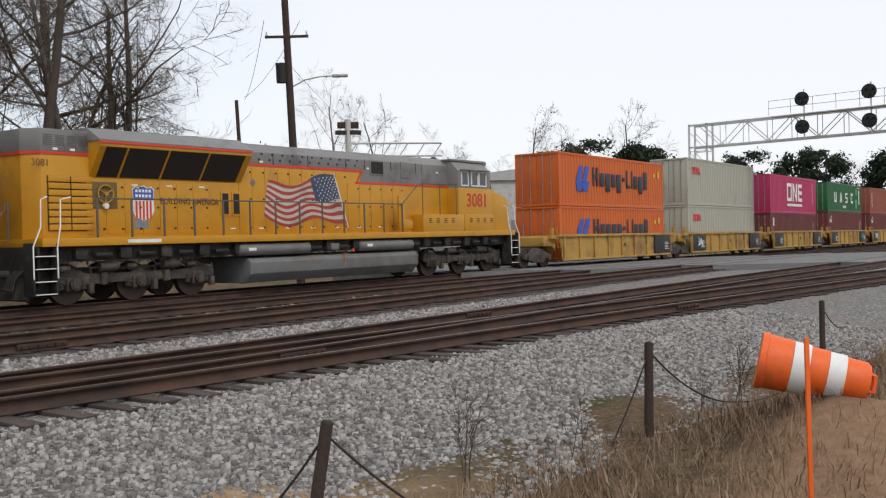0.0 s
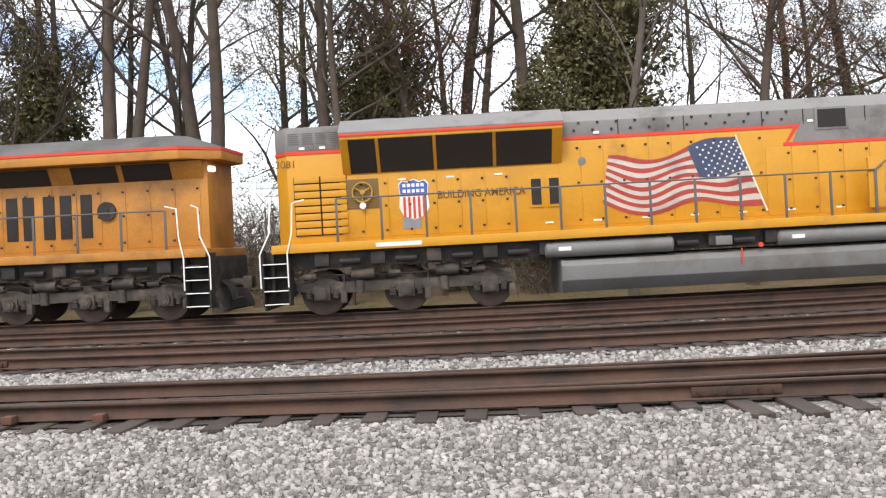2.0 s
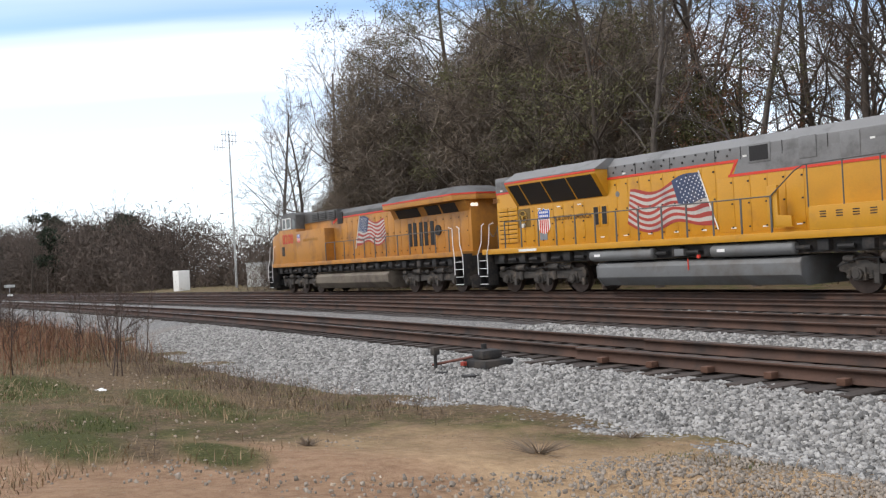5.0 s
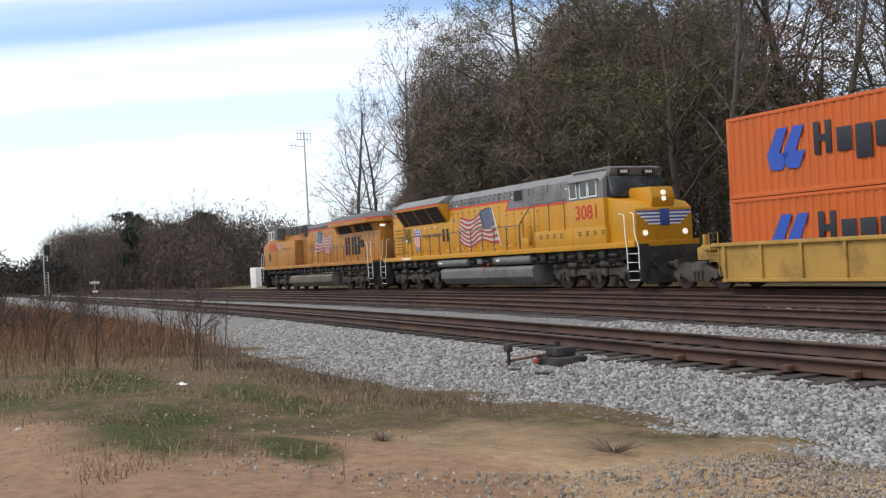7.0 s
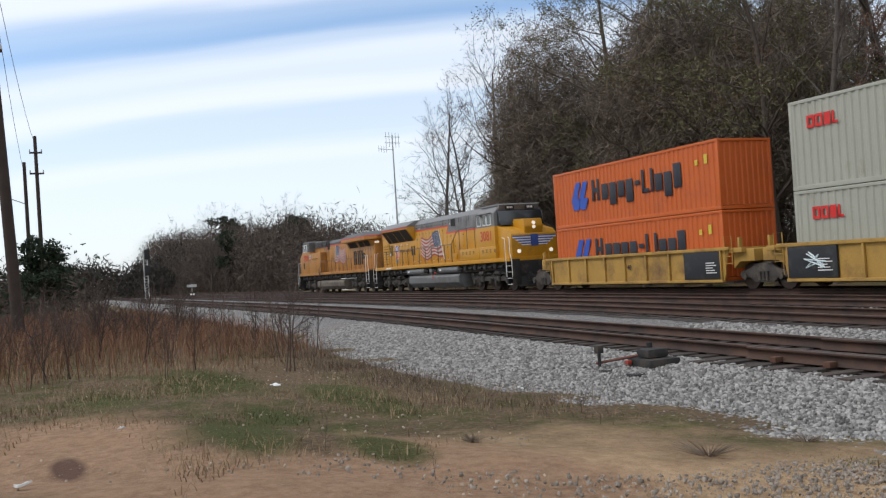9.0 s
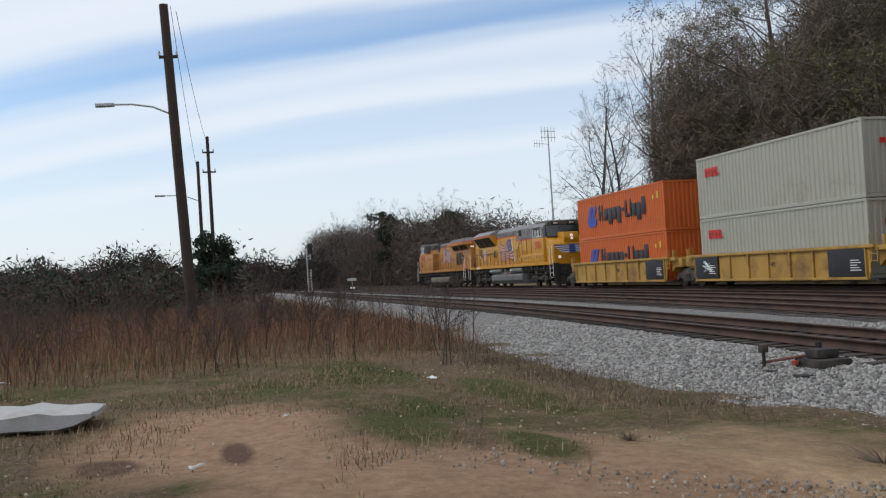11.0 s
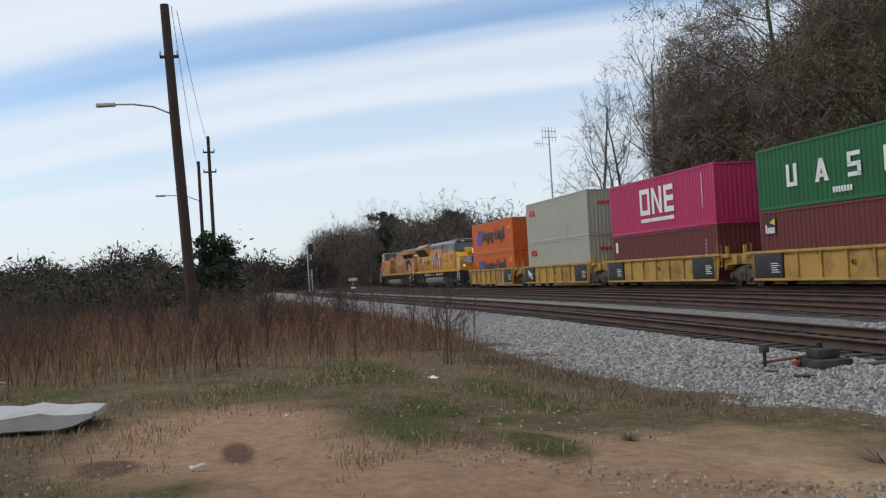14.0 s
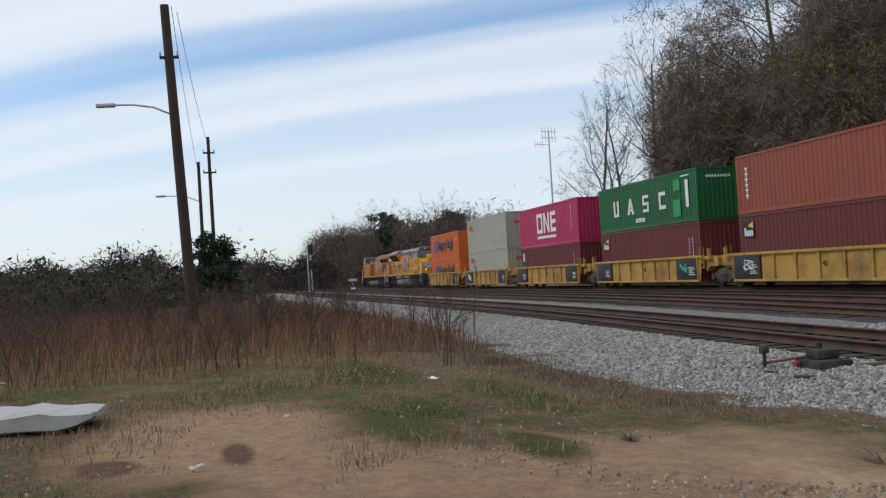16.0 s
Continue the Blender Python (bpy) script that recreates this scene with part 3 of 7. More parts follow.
def loco_truck(parent, xc, axles, flip=1):
    """A six-wheel truck: two cast side frames with boxes, springs and brake gear, and its wheelsets."""
    for a in axles:
        wheelset(parent, a, 0.535)
    x0, x1 = min(axles), max(axles)
    for s in (-1, 1):
        bm = bmesh.new()
        y = s * 1.02
        pts = [(x0 - .62, .82), (x0 - .45, .92), (x0 + .2, .90), (x0 + .45, .80), (xc - .3, .80), (xc - .1, .92), (xc + .1, .92), (xc + .3, .80), (x1 - .45, .80), (x1 - .2, .90), (x1 + .45, .92), (x1 + .62, .82),
               (x1 + .62, .62), (x1 + .3, .55), (x1 - .35, .52), (xc + .35, .55), (xc, .48), (xc - .35, .55), (x0 + .35, .52), (x0 - .3, .55), (x0 - .62, .62)]
        prism(bm, pts, y - .07, y + .07, 0.015)
        for a in axles:
            box(bm, a - .2, a + .2, y - .12, y + .12, .36, .72, 0.03)
        part("side_frame", bm, TRUCK, parent)
    for a in axles:
        bm = bmesh.new()
        tube(bm, (a, -1.13, .535), (a, -1.24, .535), .15, n=18)
        tube(bm, (a, -1.24, .535), (a, -1.27, .535), .10, n=14)
        for k in range(6):
            t = k * math.pi / 3
            tube(bm, (a + .12 * math.cos(t), -1.22, .535 + .12 * math.sin(t)), (a + .12 * math.cos(t), -1.255, .535 + .12 * math.sin(t)), .02, n=6)
        part("axle_box", bm, TRUCK, parent)
    bm = bmesh.new()
    for i, a in enumerate(axles):
        for d in (-.33, .33):
            for k in range(4):
                tube(bm, (a + d, -1.05, .42 + k * .06), (a + d, -1.05, .46 + k * .06), .085, n=12)
        tube(bm, (a - .42, -1.12, .95), (a - .12, -1.12, .95), .09, n=12)
        tube(bm, (a + .55, -1.08, .95), (a + .55, -1.08, .5), .03, n=8)
        box(bm, a + .45, a + .6, -1.16, -1.0, .28, .55, .02)
    box(bm, x0 - .2, x1 + .2, -.7, .7, .55, .95, .03)
    part("brake_gear", bm, TRUCK, parent)
    bm = bmesh.new()
    pipe(bm, [(x0 - .6, -1.18, .75), (x0 + .1, -1.2, .98), (xc, -1.2, .93), (x1 - .2, -1.2, 1.02), (x1 + .5, -1.18, .8)], .018, 6)
    pipe(bm, [(xc + .3, -1.15, 1.2), (xc + .5, -1.22, 1.0), (xc + .9, -1.22, .95), (x1, -1.2, 1.15)], .022, 6)
    part("brake_hose", bm, UNDER, parent)
    for a in axles[:2]:
        bm = bmesh.new()
        m = a + (axles[1] - axles[0]) / 2
        tube(bm, (m - .28, -1.16, .98), (m + .28, -1.16, .98), .13, n=14)
        tube(bm, (m + .28, -1.16, .98), (m + .5, -1.16, .9), .035, n=8)
        part("brake_cylinder", bm, TRUCK, parent)
        bm = bmesh.new()
        tube(bm, (m - .1, -1.1, .5), (m - .1, -1.1, .82), .11, n=12)
        part("coil_spring", bm, TRUCK, parent)


def steps(parent, x, d, material=UNDER):
    """End steps on the near side: dark side plates, four pale-edged treads, bent white grab rails. d: way to the vehicle's end."""
    bm = bmesh.new()
    for a in (0, .62):
        box(bm, x + d * a - .02, x + d * a + .02, -1.56, -1.1, .3, 1.65, .006)
    box(bm, min(x, x + d * .62), max(x, x + d * .62), -1.2, -1.15, .35, 1.6)
    part("step_well", bm, material, parent)
    for k in range(4):
        bm = bmesh.new()
        box(bm, min(x, x + d * .62), max(x, x + d * .62), -1.57, -1.2, .33 + .32 * k, .36 + .32 * k, .008)
        t = part("tread", bm, material, parent, "dark step tread with a worn pale edge")
        bm = bmesh.new()
        box(bm, min(x, x + d * .62) + .02, max(x, x + d * .62) - .02, -1.578, -1.565, .34 + .32 * k, .363 + .32 * k, .003)
        part("tread_edge", bm, WHITER, t, "worn white tread edge")
    for a, lean in ((0, .0), (.66, .12)):
        bm = bmesh.new()
        xx = x + d * a
        pipe(bm, [(xx, -1.6, .75), (xx, -1.6, 1.55), (xx - d * (.12 + lean), -1.56, 2.05), (xx - d * (.16 + lean), -1.53, 2.75), (xx - d * .45, -1.53, 2.82)], .018, 8)
        part("grab_rail", bm, WHITER, parent, "white-painted bent grab rail")


def railing(parent, x0, x1, n, z0=1.76, z1=2.8):
    for k in range(n + 1):
        bm = bmesh.new()
        x = x0 + (x1 - x0) * k / n
        box(bm, x - .03, x + .03, -1.545, -1.515, z0 - .2, z1, .005)
        part("stanchion", bm, STEELR, parent)
    bm = bmesh.new()
    pipe(bm, [(x0, -1.53, z1), (x1, -1.53, z1)], .02, 8)
    part("handrail", bm, STEELR, parent)


def flag(parent, x0, x1, z0, z1, y, mirror=False):
    """The painted waving flag: a pale field, red stripes, a blue corner with rows of stars, and its pole."""
    w, h = x1 - x0, z1 - z0
    # upper and lower hem from the pole outwards, in shares of the width and height
    knots = (0, .25, .38, .55, .70, .86, 1)
    top = ((.81, .62, .515, .39, .26, .13, .06), (.99, 1.0, .90, .76, .75, .85, .84))
    low = ((.955, .76, .62, .50, .35, .17, .0), (.08, .09, .19, .18, .02, .04, .25))

    def hem(line, u):
        return sum(float(np.interp(u + k, knots, line)) for k in (-.07, -.035, 0, .035, .07)) / 5

    def at(u, v):
        # u from the pole outwards, v from the foot up
        q = v + .05 * math.sin(u * 13 + 1.0) * math.sin(math.pi * min(max(v, 0), 1))
        x = hem(low[0], u) * (1 - q) + hem(top[0], u) * q
        z = hem(low[1], u) * (1 - q) + hem(top[1], u) * q
        return x0 + w * (1 - x if mirror else x), z0 + h * z

    def patch(bm, u0, u1, v0, v1, yy, n=26):
        a = [bm.verts.new((*((lambda p: (p[0], yy, p[1]))(at(u0 + (u1 - u0) * i / n, v0))),)) for i in range(n + 1)]
        b = [bm.verts.new((*((lambda p: (p[0], yy, p[1]))(at(u0 + (u1 - u0) * i / n, v1))),)) for i in range(n + 1)]
        fs = [bm.faces.new((a[i], a[i + 1], b[i + 1], b[i])) for i in range(n)]
        r = bmesh.ops.extrude_face_region(bm, geom=fs)
        bmesh.ops.translate(bm, vec=(0, 0.004, 0), verts=[q for q in r["geom"] if isinstance(q, bmesh.types.BMVert)])
        bmesh.ops.recalc_face_normals(bm, faces=bm.faces)

    bm = bmesh.new()
    patch(bm, 0, 1, 0, 1, y)
    root = part("flag", bm, FLAGW, parent, "painted waving flag with red and white stripes")
    for k in range(7):
        bm = bmesh.new()
        patch(bm, 0.0, 1, k * 2 / 13, (k * 2 + 1) / 13, y - .004)
        part("stripe", bm, FLAGR, root)
    bm = bmesh.new()
    patch(bm, 0, .38, 6 / 13, 1, y - .008)
    part("canton", bm, BLUEP, root, "blue corner of the painted flag")
    bm = bmesh.new()
    for r in range(9):
        for c in range(6 if r % 2 == 0 else 5):
            u, v = (.03 + c * .058 + (.029 if r % 2 else 0)), 6 / 13 + (r + .7) / 10 * 7 / 13
            px, pz = at(u, v)
            ring = [bm.verts.new((px + (.038 if i % 2 == 0 else .015) * math.sin(i * math.pi / 5), y - .010, pz + (.038 if i % 2 == 0 else .015) * math.cos(i * math.pi / 5))) for i in range(10)]
            bm.faces.new(ring)
    part("stars", bm, STARP, root)
    bm = bmesh.new()
    a, b = at(0, -.08), at(0, 1.03)
    tube(bm, (a[0], y - .012, a[1]), (b[0], y - .012, b[1]), .022, n=6)
    part("flag_pole", bm, WHITEP, root)


def shield(parent, x, z, w, h, y):
    """Railway shield as plain shapes: a blue top field over red and white bars."""
    out = [(-.5, .38), (-.38, .47), (-.2, .43), (0, .5), (.2, .43), (.38, .47), (.5, .38), (.46, .1), (.5, -.2), (.36, -.4), (0, -.5), (-.36, -.4), (-.5, -.2), (-.46, .1)]
    bm = bmesh.new()
    prism(bm, [(x + a * w, z + b * h) for a, b in out], y - .004, y)
    root = part("shield", bm, WHITEP, parent, "shield emblem, blue over red and white bars")
    bm = bmesh.new()
    prism(bm, [(x + a * w * .94, z + b * h * .95) for a, b in ((-.5, .38), (-.38, .47), (-.2, .43), (0, .5), (.2, .43), (.38, .47), (.5, .38), (.47, .08), (-.47, .08))], y - .008, y - .004)
    part("top_field", bm, mat("shield_blue", (0.05, 0.11, 0.42), 0.5), root)
    for k in range(2):
        bm = bmesh.new()
        for i in range(5):
            box(bm, x + w * (-.36 + i * .15), x + w * (-.36 + i * .15 + .1), y - .012, y - .008, z + h * (.3 - k * .14), z + h * (.38 - k * .14))
        part("letter_bars", bm, WHITEP, root)
    for k in range(5):
        bm = bmesh.new()
        a = -.36 + k * .16
        lo = -.42 - .06 * (1 - abs(a + .04) * 2.4)
        box(bm, x + w * a, x + w * (a + .085), y - .008, y - .004, z + h * lo, z + h * .06)
        part("bar", bm, REDP, root)


def hood_doors(parent, x0, x1, n, z0, z1, y, material):
    for k in range(n):
        a, b = x0 + (x1 - x0) * k / n + .012, x0 + (x1 - x0) * (k + 1) / n - .012
        bm = bmesh.new()
        box(bm, a, b, y - .014, y + .01, z0, z1, .006)
        d = part("hood_door", bm, material, parent)
        for zz in (z0 + .12, (z0 + z1) / 2, z1 - .18):
            bm = bmesh.new()
            box(bm, b - .09, b - .03, y - .034, y - .012, zz, zz + .05)
            part("latch", bm, UNDER, d, smooth=False)


def louvres(parent, x0, x1, z0, z1, n, y, material, cols=2):
    bm = bmesh.new()
    box(bm, x0, x1, y - .006, y + .02, z0, z1)
    root = part("louvre_panel", bm, UNDER, parent)
    for c in range(cols):
        a, b = x0 + (x1 - x0) * c / cols + .02, x0 + (x1 - x0) * (c + 1) / cols - .02
        for k in range(n):
            z = z0 + (z1 - z0) * k / n
            bm = bmesh.new()
            h = (z1 - z0) / n
            prism(bm, [(a, z + h * .14), (b, z + h * .14), (b, z + h * .97), (a, z + h * .97)], y - .05, y - .01, .008)
            part("louvre", bm, material, root)


def windows_row(parent, cells, y, frame_mat):
    for x0, x1, z0, z1 in cells:
        bm = bmesh.new()
        for a, b, c, d in ((x0 - .05, x1 + .05, z1, z1 + .05), (x0 - .05, x1 + .05, z0 - .05, z0), (x0 - .05, x0, z0, z1), (x1, x1 + .05, z0, z1)):
            box(bm, a, b, y - .03, y + .01, c, d, .006)
        w = part("cab_window", bm, frame_mat, parent, "pale-framed cab side window")
        bm = bmesh.new()
        box(bm, x0, x1, y - .008, y + .004, z0, z1)
        part("pane", bm, GLASS, w)


def underframe(parent, h, yellow, tank0, tank1, tank_mat):
    bm = bmesh.new()
    box(bm, -h, h, -1.25, 1.25, 1.15, 1.55, .02)
    for x in np.arange(-h + 1, h - 1, 1.35):
        box(bm, x, x + .35, -1.45, -1.2, 1.2, 1.5, .02)
        tube(bm, (x + .6, -1.38, 1.3), (x + 1.1, -1.38, 1.3), .07, n=8)
    part("underframe", bm, UNDER, parent)
    bm = bmesh.new()
    box(bm, -h, h, -1.56, 1.56, 1.55, 1.76, .012)
    part("walkway_sill", bm, yellow, parent)
    bm = bmesh.new()
    section(bm, [(-1.0, 1.08), (-1.42, 1.02), (-1.52, .9), (-1.5, .55), (-1.2, .26), (1.2, .26), (1.5, .55), (1.52, .9), (1.42, 1.02), (1.0, 1.08)], tank0, tank1, .02)
    t = part("fuel_tank", bm, tank_mat, parent)
    for x in (tank0 + .02, tank1 - .06):
        bm = bmesh.new()
        section(bm, [(-1.44, 1.04), (-1.54, .9), (-1.52, .54), (-1.21, .24), (-1.0, .24), (-1.0, 1.09)], x, x + .04)
        part("tank_flange", bm, tank_mat, t)
    for s in (-1, 1):
        bm = bmesh.new()
        tube(bm, (s * (h - .05), 0, .85), (s * (h + .55), 0, .85), .11, n=10)
        box(bm, s * (h + .55) - .12, s * (h + .55) + .12, -.14, .16, .7, 1.02, .03)
        part("coupler", bm, TRUCK, parent)
        bm = bmesh.new()
        box(bm, s * (h + .02) - .04, s * (h + .02) + .04, -1.4, 1.4, .55, 1.56, .015)
        prism(bm, [(s * h, .9), (s * (h + .3), .22), (s * (h + .25), .18), (s * (h - .15), .5)], -1.25, 1.25, .01)
        part("pilot_plate", bm, UNDER, parent)
        for k in range(4):
            bm = bmesh.new()
            y = -.75 + k * .12
            pipe(bm, [(s * (h + .08), y, .95), (s * (h + .3), y, .75), (s * (h + .38), y, .45), (s * (h + .5), y + .1, .5)], .025, 6)
            part("air_hose", bm, UNDER, parent)


def loco_second():
    """The cleaner locomotive: flared radiators at the trailing end, big painted flag, wide cab facing the containers."""
    e = tagged(new("locomotive"), "bright yellow diesel locomotive with grey roof, red stripe and painted flag", "locomotive", "locomotives")
    h, y = 11.1, -.97
    underframe(e, h, YEL, -4.2, 4.25, TANK)
    loco_truck(e, -7.95, (-10.0, -7.95, -5.9), 1)
    loco_truck(e, 7.85, (5.75, 7.85, 9.95), -1)
    for a, b in ((-4.5, -1.55), (1.05, 3.95)):
        bm = bmesh.new()
        tube(bm, (a, -1.36, 1.3), (b, -1.36, 1.3), .19, n=20)
        for x in (a, b):
            q = bmesh.ops.create_uvsphere(bm, u_segments=16, v_segments=8, radius=.19)["verts"]
            bmesh.ops.scale(bm, vec=(.45, 1, 1), verts=q)
            bmesh.ops.translate(bm, vec=(x, -1.36, 1.3), verts=q)
        part("air_reservoir", bm, TANK, e)
        bm = bmesh.new()
        box(bm, a + .25, a + .55, -1.555, -1.54, 1.27, 1.36)
        part("tag", bm, WHITEP, e)
    bm = bmesh.new()
    box(bm, -.5, -.1, -1.5, -1.3, 1.2, 1.42, .02)
    part("filler_box", bm, TANK, e)
    bm = bmesh.new()
    tube(bm, (.55, -1.5, 1.16), (.55, -1.56, 1.16), .06, n=12)
    part("fuel_cap", bm, REDP, e, "small red fuel cap")
    bm = bmesh.new()
    tube(bm, (0.1, -1.53, .75), (0.1, -1.53, 1.1), .02, n=8)
    part("sight_glass", bm, REDP, e)
    # long hood, its tail corners cut off
    bm = bmesh.new()
    plan_block(bm, [(7.0, -.97), (7.0, .97), (-10.72, .97), (-11.05, .55), (-11.05, -.55), (-10.72, -.97)], 1.76, 3.96, .02)
    part("long_hood", bm, YEL, e)
    bm = bmesh.new()
    section(bm, [(-.97, 4.02), (-.97, 4.4), (-.62, 4.7), (.62, 4.7), (.97, 4.4), (.97, 4.02)], -4.0, 7.0, .02)
    part("hood_roof", bm, GREY, e)
    bm = bmesh.new()
    plan_block(bm, [(-9.3, -.985), (-9.3, .985), (-10.73, .985), (-11.06, .56), (-11.06, -.56), (-10.73, -.985)], 4.02, 4.62, .03)
    part("tail_roof", bm, GREY, e)
    bm = bmesh.new()
    plan_block(bm, [(1.3, -.985), (1.3, .985), (-10.735, .985), (-11.07, .565), (-11.07, -.565), (-10.735, -.985)], 3.95, 4.03)
    prism(bm, [(1.3, 3.95), (1.3, 4.03), (1.83, 4.03), (1.55, 3.64), (1.4, 3.5), (1.66, 3.95)], -.986, -.972)
    box(bm, 1.4, 9.4, -.984, -.972, 3.52, 3.6)
    part("red_stripe", bm, REDP, e)
    bm = bmesh.new()
    prism(bm, [(1.62, 3.6), (7.0, 3.6), (7.0, 4.1), (1.85, 4.1)], -.982, -.95)
    part("grey_side_panel", bm, GREY, e)
    bm = bmesh.new()
    tube(bm, (-3.51, -.97, 3.42), (-3.51, -.995, 3.42), .1, n=16)
    part("oval_port", bm, GREY, e)
    # flared radiator
    bm = bmesh.new()
    section(bm, [(-.97, 3.38), (-1.53, 4.2), (-1.53, 4.36), (-.95, 4.7), (.95, 4.7), (1.53, 4.36), (1.53, 4.2), (.97, 3.38)], -9.35, -4.0, .02)
    rad = part("radiator", bm, YEL, e, "flared radiator housing with dark intake screens")
    bm = bmesh.new()
    section(bm, [(-1.545, 4.34), (-1.545, 4.38), (-.95, 4.725), (.95, 4.725), (1.545, 4.38), (1.545, 4.34)], -9.37, -3.97, .01)
    part("radiator_roof", bm, GREY, rad)
    bm = bmesh.new()
    box(bm, -9.36, -3.99, -1.55, -1.53, 4.27, 4.34, .004)
    part("radiator_stripe", bm, REDP, rad)
    n = Vector((0, -.82, -.56)).normalized()
    for a, b in ((-9.15, -8.5), (-8.42, -7.12), (-7.04, -5.68), (-5.6, -4.25)):
        bm = bmesh.new()
        p = [(-.99, 3.42), (-1.52, 4.19)]
        vs = [bm.verts.new((x, yy + n.y * .012, zz + n.z * .012)) for x, (yy, zz) in ((a, p[0]), (b, p[0]), (b, p[1]), (a, p[1]))]
        bm.faces.new(vs)
        r = bmesh.ops.extrude_face_region(bm, geom=bm.faces[:])
        bmesh.ops.translate(bm, vec=-n * .01, verts=[q for q in r["geom"] if isinstance(q, bmesh.types.BMVert)])
        bmesh.ops.recalc_face_normals(bm, faces=bm.faces)
        part("intake_screen", bm, MESHB, rad)
    louvres(e, -10.58, -9.27, 1.95, 3.4, 8, -.975, YEL)
    for c in range(4):
        for k in range(6):
            bm = bmesh.new()
            box(bm, -10.66 + c * .34, -10.4 + c * .34, -.995, -.98, 4.2 + k * .05, 4.215 + k * .05)
            part("vent_slot", bm, STEELR, e)
    hood_doors(e, -9.45, -5.3, 7, 1.85, 3.3, y, YEL)
    hood_doors(e, -4.1, .9, 9, 1.85, 3.9, y, YEL)
    hood_doors(e, .95, 4.1, 5, 1.85, 3.5, y, YEL)
    bm = bmesh.new()
    box(bm, -9.3, -8.5, -1.0, -.96, 2.55, 3.28, .01)
    # a thin raised plate; the recess's shade is put into its olive colour
    rec = part("handbrake_recess", bm, mat("shadowed_olive", (0.16, 0.10, 0.03), .7), e)
    bm = bmesh.new()
    for k in range(18):
        a, b = k * math.tau / 18, (k + 1) * math.tau / 18
        tube(bm, (-8.9 + .24 * math.cos(a), -1.06, 2.95 + .24 * math.sin(a)), (-8.9 + .24 * math.cos(b), -1.06, 2.95 + .24 * math.sin(b)), .022, n=6)
    for k in range(3):
        a = k * math.tau / 3 + .5
        tube(bm, (-8.9, -1.06, 2.95), (-8.9 + .23 * math.cos(a), -1.06, 2.95 + .23 * math.sin(a)), .016, n=6)
    tube(bm, (-8.9, -.97, 2.95), (-8.9, -1.1, 2.95), .06, n=12)
    part("handbrake_wheel", bm, GOLD, rec)
    bm = bmesh.new()
    tube(bm, (-8.9, -1.0, 2.62), (-8.9, -1.09, 2.62), .08, n=14)
    part("badge", bm, WHITEP, rec)
    for a in (-4.83, -4.39):
        bm = bmesh.new()
        box(bm, a, a + .34, -1.0, -.96, 2.35, 3.12, .01)
        g = part("side_grille", bm, YEL, e)
        bm = bmesh.new()
        box(bm, a + .05, a + .29, -1.006, -1.0, 2.42, 3.05)
        part("grille_mesh", bm, MESHB, g)
    shield(e, -7.65, 2.72, .74, 1.0, -.992)
    lettering("lettering", "BUILDING AMERICA", .26, mat("lettering_brown", (0.13, 0.06, 0.015), .5), e, on_side(-6.0, -.99, 2.78), stretch=.92)
    flag(e, -3.17, 1.14, 1.95, 3.82, -.992)
    bm = bmesh.new()
    box(bm, -7.95, -7.5, -.995, -.985, 2.0, 2.28)
    part("notice_plate", bm, mat("plate_grey", (0.2, 0.22, 0.24), .5), e)
    bm = bmesh.new()
    box(bm, -8.6, -7.5, -1.568, -1.56, 1.6, 1.7)
    part("sill_plate", bm, WHITEP, e)
    for x in np.arange(-9.2, 6.8, 1.18):
        bm = bmesh.new()
        z = 3.2 if x < -5 else 1.95
        box(bm, x, x + .2, -.996, -.984, z, z + .04)
        part("stencil_bar", bm, WHITEP, e)
    for x in (-10.4, -9.9, -3.2, 2.0, 6.2):
        bm = bmesh.new()
        box(bm, x, x + .14, -1.0, -.984, 4.07, 4.13)
        part("stencil_bar", bm, WHITEP, e)
    for i, x in enumerate(np.arange(-3.7, 1.6, .46)):
        for dx, z in ((0, 4.14), (.12, 4.32)):
            bm = bmesh.new()
            box(bm, x + dx, x + dx + .06, -.992, -.97, z, z + .06)
            part("roof_latch", bm, UNDER, e)
    for x in (-2.6, -1.0, .9, 1.9, 3.4, 4.9):
        bm = bmesh.new()
        box(bm, x, x + .02, -.985, -.968, 4.02, 4.4)
        part("roof_seam", bm, UNDER, e)
    bm = bmesh.new()
    box(bm, 2.18, 3.0, -1.0, -.95, 3.86, 4.42, .015)
    g = part("roof_vent", bm, GREY, e)
    bm = bmesh.new()
    box(bm, 2.25, 2.93, -1.006, -1.0, 3.92, 4.36)
    part("vent_mesh", bm, MESHB, g)
    for a, b, c, d in ((3.98, 4.55, 3.8, 4.42), (5.3, 5.9, 3.66, 4.36)):
        bm = bmesh.new()
        box(bm, a, b, -1.0, -.96, c, d, .008)
        part("access_door", bm, GREY, e)
    # roof fans and horn
    for x in (-8.4, -6.9, -5.4):
        bm = bmesh.new()
        tube(bm, (x, 0, 4.7), (x, 0, 4.79), .62, n=28)
        part("roof_fan", bm, GREY, e)
    # cab and nose
    bm = bmesh.new()
    section(bm, [(-1.5, 1.76), (1.5, 1.76), (1.5, 4.2), (1.1, 4.62), (-1.1, 4.62), (-1.5, 4.2)], 7.0, 9.35, .04)
    cab = part("cab", bm, GREY, e, "grey upper cab over a yellow lower body")
    bm = bmesh.new()
    section(bm, [(-1.515, 1.7), (1.515, 1.7), (1.515, 3.5), (-1.515, 3.5)], 6.98, 9.38, .02)
    part("cab_lower", bm, YEL, cab)
    bm = bmesh.new()
